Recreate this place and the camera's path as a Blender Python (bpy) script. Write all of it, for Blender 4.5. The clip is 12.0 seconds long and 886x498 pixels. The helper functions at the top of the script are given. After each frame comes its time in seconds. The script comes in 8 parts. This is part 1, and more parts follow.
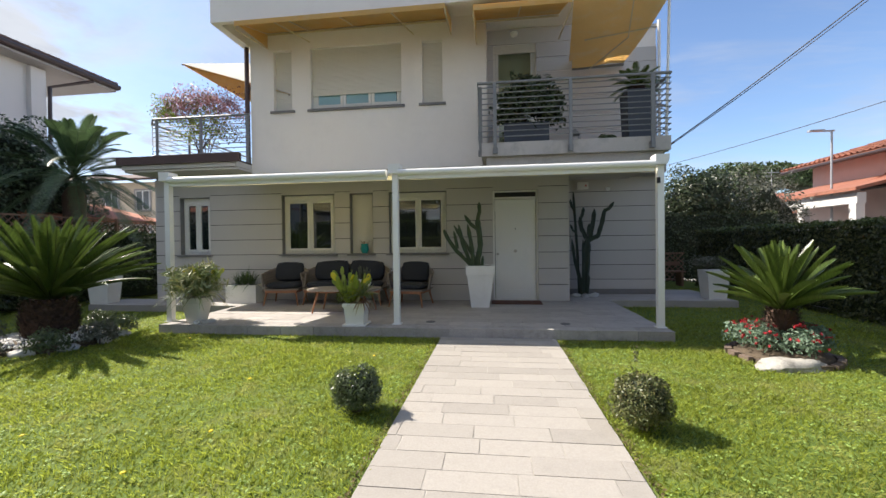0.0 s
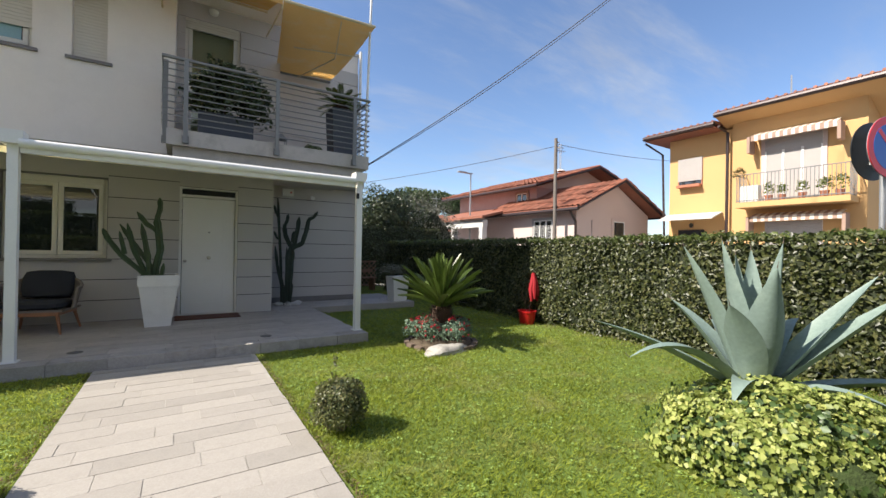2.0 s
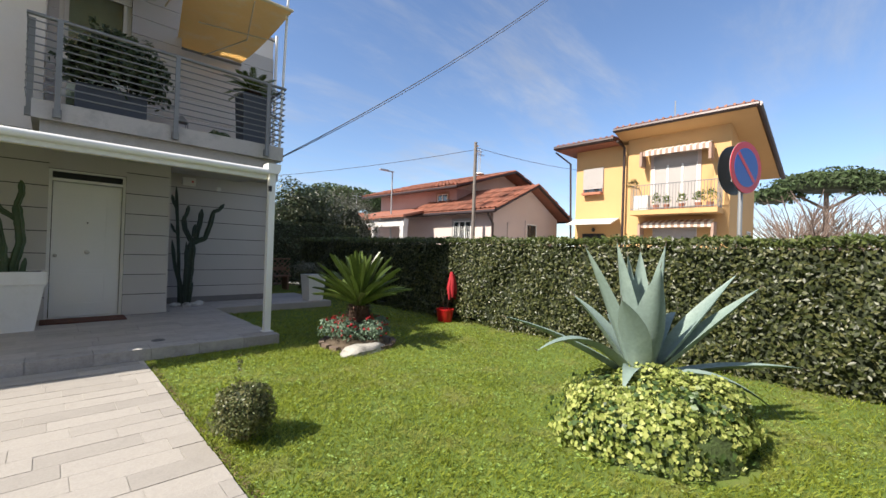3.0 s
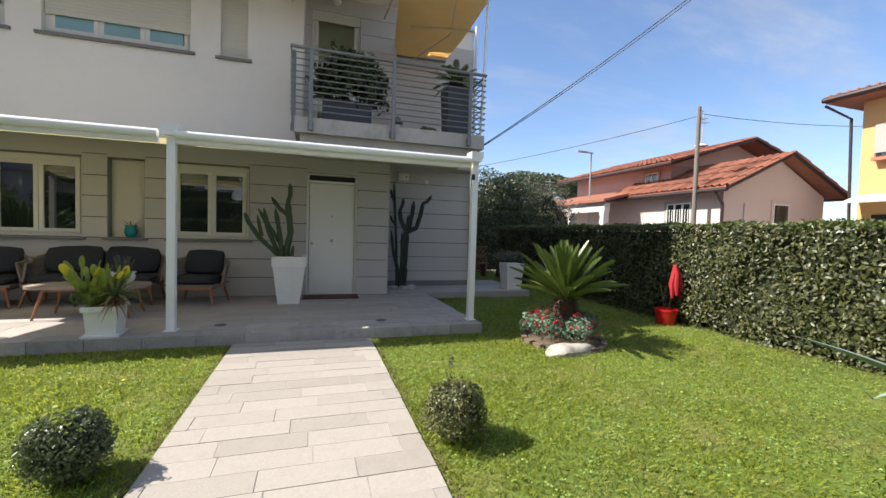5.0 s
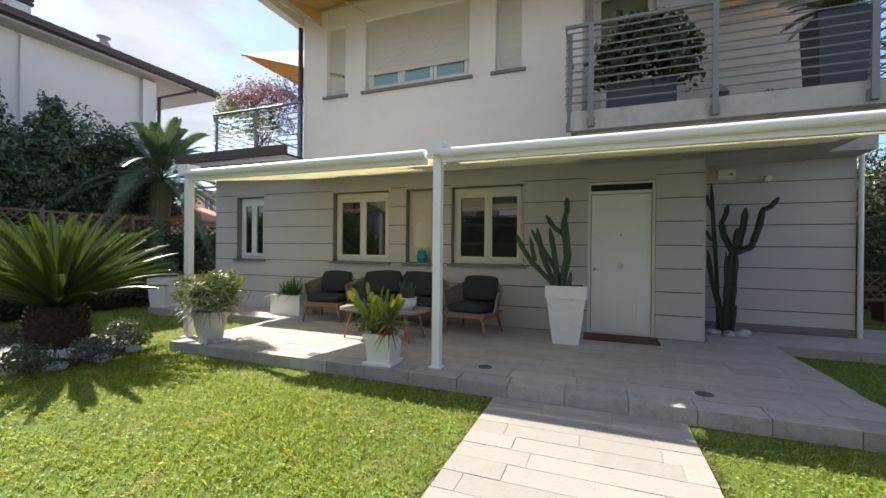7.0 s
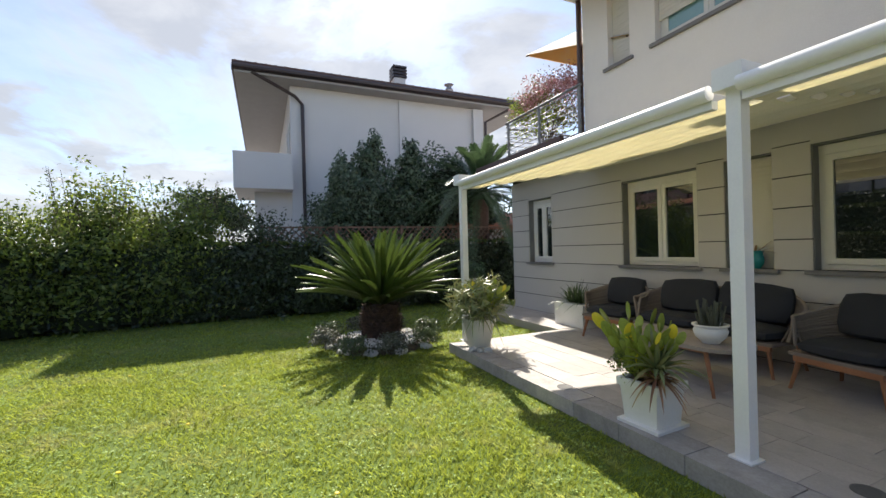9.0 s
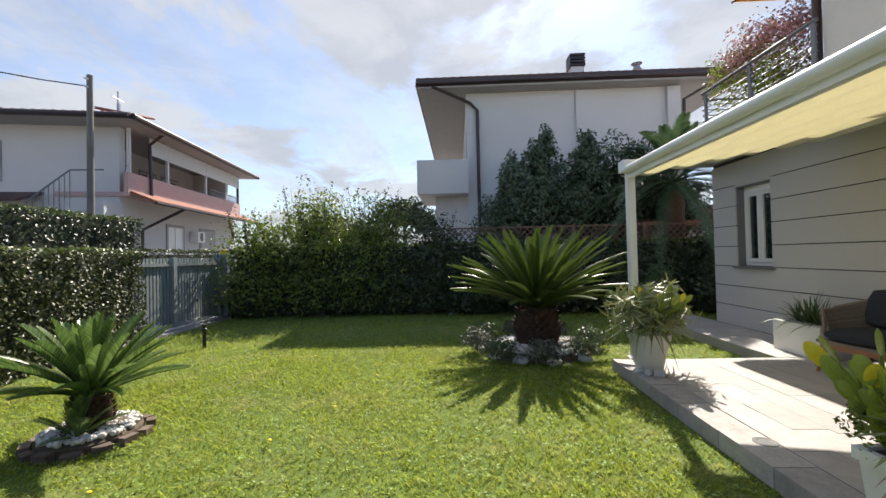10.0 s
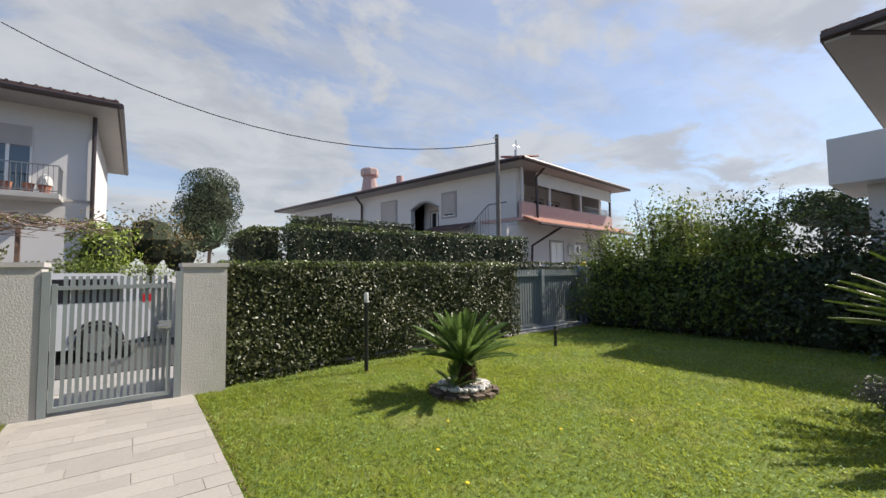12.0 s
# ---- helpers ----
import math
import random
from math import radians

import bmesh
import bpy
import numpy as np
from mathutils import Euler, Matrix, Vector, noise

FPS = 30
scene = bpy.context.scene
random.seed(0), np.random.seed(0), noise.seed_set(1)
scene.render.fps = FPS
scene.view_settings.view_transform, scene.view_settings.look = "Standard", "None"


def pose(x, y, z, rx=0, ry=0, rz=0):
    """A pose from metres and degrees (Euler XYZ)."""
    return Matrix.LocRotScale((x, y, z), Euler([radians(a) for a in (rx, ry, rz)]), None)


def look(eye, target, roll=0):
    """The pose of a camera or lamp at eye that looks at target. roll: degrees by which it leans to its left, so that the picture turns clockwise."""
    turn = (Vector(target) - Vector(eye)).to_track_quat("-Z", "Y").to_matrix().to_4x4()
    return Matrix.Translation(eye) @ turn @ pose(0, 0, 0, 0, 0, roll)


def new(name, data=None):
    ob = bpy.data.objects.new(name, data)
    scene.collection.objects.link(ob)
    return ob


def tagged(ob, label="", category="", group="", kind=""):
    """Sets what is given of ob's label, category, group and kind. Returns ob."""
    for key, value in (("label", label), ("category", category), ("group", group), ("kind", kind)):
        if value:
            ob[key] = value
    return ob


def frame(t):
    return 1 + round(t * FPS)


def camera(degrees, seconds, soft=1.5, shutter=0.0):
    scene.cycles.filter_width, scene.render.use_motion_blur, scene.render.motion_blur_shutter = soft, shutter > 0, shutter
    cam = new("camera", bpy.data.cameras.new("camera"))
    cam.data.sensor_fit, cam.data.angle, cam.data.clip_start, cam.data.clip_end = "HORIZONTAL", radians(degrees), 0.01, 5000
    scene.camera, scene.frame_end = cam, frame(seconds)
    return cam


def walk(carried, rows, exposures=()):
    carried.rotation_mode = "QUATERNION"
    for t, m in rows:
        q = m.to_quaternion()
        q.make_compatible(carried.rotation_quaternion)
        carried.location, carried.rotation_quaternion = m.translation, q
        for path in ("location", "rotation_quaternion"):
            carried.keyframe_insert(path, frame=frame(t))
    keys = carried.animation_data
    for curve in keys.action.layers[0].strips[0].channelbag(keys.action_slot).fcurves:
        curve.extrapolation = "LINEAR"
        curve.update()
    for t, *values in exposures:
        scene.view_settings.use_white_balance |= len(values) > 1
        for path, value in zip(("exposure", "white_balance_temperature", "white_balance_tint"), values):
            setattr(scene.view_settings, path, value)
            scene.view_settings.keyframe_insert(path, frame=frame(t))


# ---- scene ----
CYC_L, AGAVE = (-5.95, 5.35), (3.94, 1.53)
# ---- camera ----
cam = camera(94.8, 12.0)
PATH = [
    (0, (0.425, 0.235, 1.372), (0.175, 2.219, 1.344), -0.7),
    (0.5, (0.379, 0.271, 1.385), (0.49, 2.268, 1.364), -0.5),
    (1, (0.392, 0.299, 1.395), (0.854, 2.245, 1.382), -0.1),
    (1.5, (0.402, 0.302, 1.392), (1.196, 2.138, 1.392), 0.4),
    (2, (0.425, 0.278, 1.398), (1.509, 1.959, 1.406), 1),
    (2.5, (0.44, 0.266, 1.382), (1.756, 1.771, 1.402), 1.6),
    (2.7, (0.451, 0.27, 1.384), (1.844, 1.705, 1.403), 1.9),
    (4.3, (0.425, 0.44, 1.401), (1.459, 2.15, 1.334), 2),
    (4.5, (0.477, 0.536, 1.409), (1.374, 2.321, 1.336), 1.9),
    (5, (0.547, 0.777, 1.398), (1.15, 2.683, 1.321), 1.7),
    (5.5, (0.552, 1.121, 1.41), (0.901, 3.089, 1.337), 1.4),
    (6, (0.562, 1.474, 1.402), (0.611, 3.472, 1.345), 1.2),
    (6.5, (0.604, 1.86, 1.429), (0.283, 3.834, 1.395), 0.9),
    (7, (0.588, 2.236, 1.431), (-0.134, 4.101, 1.428), 0.5),
    (7.2, (0.59, 2.379, 1.445), (-0.29, 4.175, 1.451), 0.3),
    (8.8, (0.537, 3.505, 1.494), (-1.221, 4.458, 1.5), -1.4),
    (9, (0.506, 3.629, 1.494), (-1.324, 4.436, 1.496), -1.5),
    (9.5, (0.438, 3.931, 1.507), (-1.522, 4.328, 1.517), -1.6),
    (10, (0.24, 4.201, 1.453), (-1.758, 4.126, 1.486), -1.3),
    (10.5, (0.093, 4.397, 1.444), (-1.833, 3.863, 1.512), -0.9),
    (11, (0.04, 4.642, 1.446), (-1.724, 3.704, 1.541), -0.8),
    (11.5, (0.157, 4.884, 1.475), (-1.369, 3.597, 1.581), -0.7),
    (12, (0.267, 5.123, 1.51), (-0.936, 3.529, 1.62), -0.6),
]
walk(cam, [(t, look(eye, target, roll)) for t, eye, target, roll in PATH], ((0, 1.35), (2.5, 1.2), (5.0, 1.35), (7.0, 1.55), (9.0, 1.42), (10.5, 1.22), (12, 1.05)))

# ---- sun and sky ----
SUN_ELEV, SUN_FROM = 44.0, (-1.0, 0.25)
world = bpy.data.worlds.new("sky")
scene.world = world
world.use_nodes = True


def sky_nodes():
    nt = world.node_tree
    n, l = nt.nodes, nt.links
    n.clear()
    out = n.new("ShaderNodeOutputWorld")
    bg = n.new("ShaderNodeBackground")
    sky = n.new("ShaderNodeTexSky")
    sky.sky_type = "NISHITA"
    sky.sun_disc = False
    sky.sun_elevation = radians(SUN_ELEV)
    sky.sun_rotation = math.atan2(SUN_FROM[0], SUN_FROM[1])
    sky.altitude, sky.air_density, sky.dust_density, sky.ozone_density = 10, 1.0, 0.6, 1.5
    # clouds: soft noise on the dome, thicker towards the street side
    tc = n.new("ShaderNodeTexCoord")
    sep = n.new("ShaderNodeSeparateXYZ")
    l.new(tc.outputs["Generated"], sep.inputs[0])
    up = n.new("ShaderNodeMath"); up.operation = "ADD"; up.inputs[1].default_value = 0.16
    l.new(sep.outputs["Z"], up.inputs[0])
    div = n.new("ShaderNodeVectorMath"); div.operation = "DIVIDE"
    comb = n.new("ShaderNodeCombineXYZ")
    for i in range(3):
        l.new(up.outputs[0], comb.inputs[i])
    l.new(tc.outputs["Generated"], div.inputs[0]); l.new(comb.outputs[0], div.inputs[1])
    flat = n.new("ShaderNodeVectorMath"); flat.operation = "MULTIPLY"; flat.inputs[1].default_value = (1, 1, 0)
    l.new(div.outputs[0], flat.inputs[0])

    def noise_of(scale, detail, rough, shift, turn=0.0, stretch=1.0):
        m = n.new("ShaderNodeMapping"); m.inputs["Location"].default_value = shift
        m.inputs["Rotation"].default_value, m.inputs["Scale"].default_value = (0, 0, turn), (stretch, 1, 1)
        l.new(flat.outputs[0], m.inputs[0])
        t = n.new("ShaderNodeTexNoise")
        t.inputs["Scale"].default_value, t.inputs["Detail"].default_value, t.inputs["Roughness"].default_value = scale, detail, rough
        t.inputs["Distortion"].default_value = 0.35
        l.new(m.outputs[0], t.inputs["Vector"])
        return t.outputs["Fac"]

    def ramp(v, a, b, lo=0.0, hi=1.0):
        r = n.new("ShaderNodeMapRange"); r.interpolation_type = "SMOOTHSTEP"
        r.inputs["From Min"].default_value, r.inputs["From Max"].default_value = a, b
        r.inputs["To Min"].default_value, r.inputs["To Max"].default_value = lo, hi
        l.new(v, r.inputs["Value"])
        return r.outputs[0]

    def math_(op, a, b):
        m = n.new("ShaderNodeMath"); m.operation = op
        for i, v in enumerate((a, b)):
            if isinstance(v, (int, float)):
                m.inputs[i].default_value = v
            else:
                l.new(v, m.inputs[i])
        return m.outputs[0]

    street = math_("ADD", math_("MULTIPLY", sep.outputs["Y"], -0.55), math_("MULTIPLY", sep.outputs["X"], -0.65))
    cover = ramp(street, -0.45, 0.55, 0.0, 1.0)
    big = noise_of(1.1, 7, 0.58, (3.1, 1.7, 0))
    wisp = noise_of(2.2, 8, 0.64, (0.4, 5.2, 0), 0.6, 0.35)
    heavy = ramp(math_("ADD", big, math_("MULTIPLY", cover, 0.14)), 0.55, 0.68)
    thin = math_("MULTIPLY", ramp(math_("ADD", wisp, math_("MULTIPLY", cover, 0.12)), 0.42, 0.78), math_("ADD", math_("MULTIPLY", cover, 0.25), 0.50))
    amount = math_("MAXIMUM", math_("MULTIPLY", heavy, ramp(cover, 0.1, 0.6, 0.0, 0.9)), math_("MAXIMUM", thin, math_("MULTIPLY", cover, 0.42)))
    shade = noise_of(2.3, 7, 0.6, (7.0, 2.0, 0))
    tone = n.new("ShaderNodeMix"); tone.data_type = "RGBA"
    tone.inputs[6].default_value, tone.inputs[7].default_value = CLOUD_DARK, CLOUD_LIGHT
    l.new(ramp(shade, 0.35, 0.62), tone.inputs[0])
    mix = n.new("ShaderNodeMix"); mix.data_type = "RGBA"
    deep = n.new("ShaderNodeMix"); deep.data_type, deep.blend_type = "RGBA", "MULTIPLY"
    deep.inputs[0].default_value, deep.inputs[7].default_value = 1.0, CLEAR_TINT
    l.new(sky.outputs[0], deep.inputs[6])
    l.new(amount, mix.inputs[0]); l.new(deep.outputs[2], mix.inputs[6]); l.new(tone.outputs[2], mix.inputs[7])
    l.new(mix.outputs[2], bg.inputs["Color"])
    bg.inputs["Strength"].default_value = SKY_STRENGTH
    l.new(bg.outputs[0], out.inputs[0])


CLEAR_TINT = (0.485, 0.515, 0.575, 1)
CLOUD_DARK, CLOUD_LIGHT, SKY_STRENGTH = (1.6, 1.65, 1.76, 1), (2.05, 2.08, 2.13, 1), 0.15
sky_nodes()
_h = math.hypot(*SUN_FROM)
sun_dir = Vector((SUN_FROM[0] / _h * math.cos(radians(SUN_ELEV)), SUN_FROM[1] / _h * math.cos(radians(SUN_ELEV)), math.sin(radians(SUN_ELEV))))
sun = new("sun", bpy.data.lights.new("sun", "SUN"))
sun.data.energy, sun.data.angle, sun.data.color = 3.7, radians(0.6), (1.0, 0.92, 0.81)
sun.matrix_world = look(tuple(sun_dir * 50), (0, 0, 0))

# ---- materials ----
def mat(name, base, rough=0.6, metal=0.0, vary=0.12, scale=3.0, fine=60.0, bump=0.15, bump_scale=None, tint=None, island=0.0, obj=0.0,
        trans=0.0, spec=0.5, alpha=1.0, hue=0.0, stain=None, stain_amount=0.0, stain_scale=1.2):
    """Principled material whose colour varies at two scales, per object or per island, with fine relief."""
    m = bpy.data.materials.new(name)
    m.use_nodes = True
    nt = m.node_tree
    n, l = nt.nodes, nt.links
    b = n["Principled BSDF"]
    b.inputs["Roughness"].default_value, b.inputs["Metallic"].default_value = rough, metal
    b.inputs["Specular IOR Level"].default_value = spec
    tc = n.new("ShaderNodeNewGeometry")
    big = n.new("ShaderNodeTexNoise"); big.inputs["Scale"].default_value = scale; big.inputs["Detail"].default_value = 4
    small = n.new("ShaderNodeTexNoise"); small.inputs["Scale"].default_value = fine; small.inputs["Detail"].default_value = 2
    l.new(tc.outputs["Position"], big.inputs["Vector"]); l.new(tc.outputs["Position"], small.inputs["Vector"])
    add = n.new("ShaderNodeMath"); add.operation = "ADD"
    l.new(big.outputs["Fac"], add.inputs[0]); l.new(small.outputs["Fac"], add.inputs[1])
    val = n.new("ShaderNodeMapRange")
    val.inputs["From Min"].default_value, val.inputs["From Max"].default_value = 0.65, 1.35
    val.inputs["To Min"].default_value, val.inputs["To Max"].default_value = 1 - vary, 1 + vary
    l.new(add.outputs[0], val.inputs["Value"])
    value = val.outputs[0]
    for amount, src in ((island, tc.outputs["Random Per Island"]), (obj, None)):
        if amount:
            if src is None:
                src = n.new("ShaderNodeObjectInfo").outputs["Random"]
            r = n.new("ShaderNodeMapRange")
            r.inputs["To Min"].default_value, r.inputs["To Max"].default_value = 1 - amount, 1 + amount
            l.new(src, r.inputs["Value"])
            mu = n.new("ShaderNodeMath"); mu.operation = "MULTIPLY"
            l.new(value, mu.inputs[0]); l.new(r.outputs[0], mu.inputs[1])
            value = mu.outputs[0]
    hsv = n.new("ShaderNodeHueSaturation")
    hsv.inputs["Color"].default_value = (*base, 1)
    l.new(value, hsv.inputs["Value"])
    colour = hsv.outputs[0]
    if tint:
        mx = n.new("ShaderNodeMix"); mx.data_type = "RGBA"; mx.inputs[7].default_value = (*tint, 1)
        src = tc.outputs["Random Per Island"] if island else big.outputs["Fac"]
        rr = n.new("ShaderNodeMapRange"); rr.inputs["From Min"].default_value, rr.inputs["From Max"].default_value = (0.35, 1.0) if island else (0.45, 0.65)
        l.new(src, rr.inputs["Value"]); l.new(rr.outputs[0], mx.inputs[0]); l.new(colour, mx.inputs[6])
        colour = mx.outputs[2]
    if stain:
        st = n.new("ShaderNodeTexNoise"); st.inputs["Scale"].default_value = stain_scale; st.inputs["Detail"].default_value = 6; st.inputs["Roughness"].default_value = 0.7
        l.new(tc.outputs["Position"], st.inputs["Vector"])
        rr = n.new("ShaderNodeMapRange"); rr.inputs["From Min"].default_value, rr.inputs["From Max"].default_value = 0.5, 0.72
        rr.inputs["To Max"].default_value = stain_amount
        l.new(st.outputs["Fac"], rr.inputs["Value"])
        mx = n.new("ShaderNodeMix"); mx.data_type = "RGBA"; mx.inputs[7].default_value = (*stain, 1)
        l.new(rr.outputs[0], mx.inputs[0]); l.new(colour, mx.inputs[6])
        colour = mx.outputs[2]
    l.new(colour, b.inputs["Base Color"])
    if bump:
        bn = n.new("ShaderNodeTexNoise"); bn.inputs["Scale"].default_value = bump_scale or fine; bn.inputs["Detail"].default_value = 4
        l.new(tc.outputs["Position"], bn.inputs["Vector"])
        bu = n.new("ShaderNodeBump"); bu.inputs["Strength"].default_value = bump; bu.inputs["Distance"].default_value = 0.01
        l.new(bn.outputs["Fac"], bu.inputs["Height"]); l.new(bu.outputs[0], b.inputs["Normal"])
    if trans:
        tr = n.new("ShaderNodeBsdfTranslucent"); l.new(colour, tr.inputs["Color"])
        ms = n.new("ShaderNodeMixShader"); ms.inputs[0].default_value = trans
        l.new(b.outputs[0], ms.inputs[1]); l.new(tr.outputs[0], ms.inputs[2]); l.new(ms.outputs[0], n["Material Output"].inputs[0])
    return m


def glass_mat(name, base, rough=0.02):
    m = bpy.data.materials.new(name)
    m.use_nodes = True
    b = m.node_tree.nodes["Principled BSDF"]
    b.inputs["Base Color"].default_value = (*base, 1)
    b.inputs["Roughness"].default_value, b.inputs["IOR"].default_value = rough, 1.5
    b.inputs["Specular IOR Level"].default_value = 1.0
    b.inputs["Coat Weight"].default_value = 0.6
    b.inputs["Coat Roughness"].default_value = 0.01
    return m


M = {}
M["white_wall"] = mat("white_render", (0.83, 0.785, 0.74), 0.85, vary=0.03, scale=0.8, fine=90, bump=0.25, stain=(0.60, 0.57, 0.54), stain_amount=0.18)
M["panel"] = mat("grey_panel_paint", (0.53, 0.505, 0.485), 0.7, vary=0.03, scale=1.5, fine=120, bump=0.12, obj=0.02)
M["joint"] = mat("dark_joint", (0.07, 0.07, 0.07), 0.9, vary=0.05, bump=0)
M["grey_trim"] = mat("dark_grey_trim_paint", (0.20, 0.20, 0.20), 0.65, vary=0.05, bump=0.1)
M["sill"] = mat("grey_stone_sill", (0.19, 0.18, 0.18), 0.5, vary=0.1, scale=8)
M["frame_cream"] = mat("cream_pvc", (0.74, 0.72, 0.66), 0.35, vary=0.02, bump=0.03)
M["frame_white"] = mat("white_pvc", (0.80, 0.79, 0.76), 0.35, vary=0.02, bump=0.03)
M["door_white"] = mat("white_door_lacquer", (0.80, 0.79, 0.76), 0.35, vary=0.02, bump=0.04)
M["glass"] = glass_mat("window_glass", (0.012, 0.018, 0.018))
M["clear_glass"] = glass_mat("clear_window_glass", (0.9, 0.95, 0.92))
M["clear_glass"].node_tree.nodes["Principled BSDF"].inputs["Transmission Weight"].default_value = 1.0
M["glass_film"] = mat("blue_tinted_blind", (0.25, 0.42, 0.46), 0.25, vary=0.08, bump=0)
M["black"] = mat("black_void", (0.012, 0.012, 0.016), 0.5, vary=0.1, bump=0)
M["shutter"] = mat("cream_roller_shutter", (0.66, 0.63, 0.56), 0.5, vary=0.02, bump=0.02)
M["curtain"] = mat("green_white_curtain", (0.42, 0.45, 0.30), 0.9, vary=0.08, scale=6)
M["steel_grey"] = mat("grey_painted_steel", (0.20, 0.205, 0.21), 0.45, metal=0.2, vary=0.08, scale=5)
M["concrete"] = mat("grey_concrete", (0.46, 0.44, 0.42), 0.85, vary=0.08, scale=2.5, stain=(0.25, 0.24, 0.23), stain_amount=0.55, stain_scale=3)
M["white_metal"] = mat("white_painted_aluminium", (0.80, 0.80, 0.79), 0.35, vary=0.03, bump=0.03)
M["canvas"] = mat("cream_pvc_canvas", (0.74, 0.69, 0.46), 0.6, vary=0.05, scale=3, trans=0.38, bump=0.05)
M["awning"] = mat("yellow_awning_cloth", (0.80, 0.56, 0.22), 0.8, vary=0.06, scale=2, trans=0.5, bump=0.1, stain=(0.75, 0.66, 0.42), stain_amount=0.6, stain_scale=2.2)
M["awning_frame"] = mat("cream_awning_tube", (0.62, 0.52, 0.34), 0.5, vary=0.04)
M["umbrella_white"] = mat("white_umbrella_cloth", (0.75, 0.74, 0.70), 0.8, vary=0.04, trans=0.25)
M["brown_metal"] = mat("dark_brown_copper_flashing", (0.075, 0.045, 0.04), 0.4, metal=0.3, vary=0.15)
M["paver"] = mat("sandy_stone_paver", (0.345, 0.318, 0.285), 0.8, vary=0.10, scale=9, fine=80, bump=0.3, obj=0.10, stain=(0.29, 0.265, 0.24), stain_amount=0.6, stain_scale=9)
M["grout"] = mat("sandy_grout", (0.42, 0.39, 0.35), 0.95, vary=0.15, scale=14)
M["patio_tile"] = mat("grey_stone_tile", (0.41, 0.38, 0.36), 0.65, vary=0.10, scale=7, fine=70, bump=0.2, obj=0.10, stain=(0.24, 0.22, 0.21), stain_amount=0.4, stain_scale=5)
M["patio_grout"] = mat("grey_grout", (0.35, 0.33, 0.31), 0.9, vary=0.1)
M["kerb"] = mat("grey_kerb_stone", (0.37, 0.345, 0.325), 0.75, vary=0.15, scale=8, obj=0.12, stain=(0.17, 0.16, 0.14), stain_amount=0.5, stain_scale=6)
M["soil"] = mat("brown_soil", (0.10, 0.075, 0.05), 0.95, vary=0.3, scale=12, bump=0.8)
M["lawn"] = mat("lawn_under_grass", (0.10, 0.15, 0.02), 0.95, vary=0.25, scale=0.9, fine=120, bump=0.6, stain=(0.22, 0.19, 0.07), stain_amount=0.6, stain_scale=1.1)
M["grass"] = mat("grass_blades", (0.315, 0.37, 0.05), 0.6, vary=0.34, scale=1.3, fine=13, bump=0, island=0.4, trans=0.6, stain=(0.47, 0.45, 0.17), stain_amount=0.7, stain_scale=2.2, tint=(0.38, 0.44, 0.075), spec=0.3)
# clover colour lifted so it also paints the lawn's sparkle
M["clover"] = mat("clover_leaves", (0.31, 0.43, 0.11), 0.6, vary=0.2, bump=0, island=0.25, trans=0.35)
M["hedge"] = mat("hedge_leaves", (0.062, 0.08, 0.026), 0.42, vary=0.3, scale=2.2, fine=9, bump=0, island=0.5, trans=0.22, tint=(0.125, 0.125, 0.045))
# paler leaf colour for hedge tops than for their sides
M["hedge_top"] = mat("hedge_top_leaves", (0.10, 0.14, 0.035), 0.4, vary=0.2, scale=2, fine=9, bump=0, island=0.4, trans=0.3, tint=(0.17, 0.20, 0.06))
M["hedge_dark"] = mat("dark_hedge_leaves", (0.05, 0.075, 0.03), 0.36, vary=0.25, scale=1.5, fine=9, bump=0, island=0.5, trans=0.2, tint=(0.06, 0.08, 0.03))
# filler inside hedges and crowns; its dark colour stands in for inner shade
M["core"] = mat("foliage_shade_core", (0.03, 0.038, 0.018), 0.95, vary=0.3, scale=6, bump=0.5)
# filler under the ivy, darkened to read as shade between leaves
M["ivy_core"] = mat("ivy_shade_core", (0.05, 0.075, 0.02), 0.9, vary=0.4, scale=20, fine=60, bump=0.9)
M["shrub"] = mat("shrub_leaves", (0.13, 0.19, 0.035), 0.42, vary=0.25, scale=1.2, fine=8, bump=0, island=0.45, trans=0.35, tint=(0.22, 0.25, 0.06))
M["bay"] = mat("bay_leaves", (0.075, 0.12, 0.065), 0.33, vary=0.2, bump=0, island=0.45, trans=0.25, tint=(0.16, 0.21, 0.13))
M["olive"] = mat("grey_green_leaves", (0.12, 0.13, 0.09), 0.55, vary=0.2, bump=0, island=0.4, trans=0.2, tint=(0.20, 0.20, 0.16))
M["pine"] = mat("pine_needles", (0.05, 0.08, 0.025), 0.7, vary=0.25, bump=0, island=0.4, trans=0.15)
M["bark"] = mat("brown_bark", (0.13, 0.10, 0.075), 0.9, vary=0.3, scale=10, bump=0.8, bump_scale=25)
M["cycas"] = mat("cycas_leaflets", (0.09, 0.135, 0.028), 0.34, vary=0.15, bump=0, island=0.25, trans=0.2, tint=(0.11, 0.16, 0.03))
M["cycas_light"] = mat("light_cycas_leaflets", (0.10, 0.17, 0.045), 0.3, vary=0.15, bump=0, island=0.25, trans=0.35, tint=(0.2, 0.28, 0.07))
M["palm"] = mat("palm_leaflets", (0.08, 0.13, 0.055), 0.4, vary=0.15, bump=0, island=0.3, trans=0.25)
M["cyc_trunk"] = mat("scaly_brown_trunk", (0.085, 0.05, 0.035), 0.95, vary=0.35, scale=14, bump=0.9, bump_scale=30, island=0.3)
M["agave"] = mat("blue_grey_agave", (0.185, 0.25, 0.22), 0.5, vary=0.12, scale=4, fine=40, bump=0.1, stain=(0.30, 0.38, 0.32), stain_amount=0.5, stain_scale=2.5)
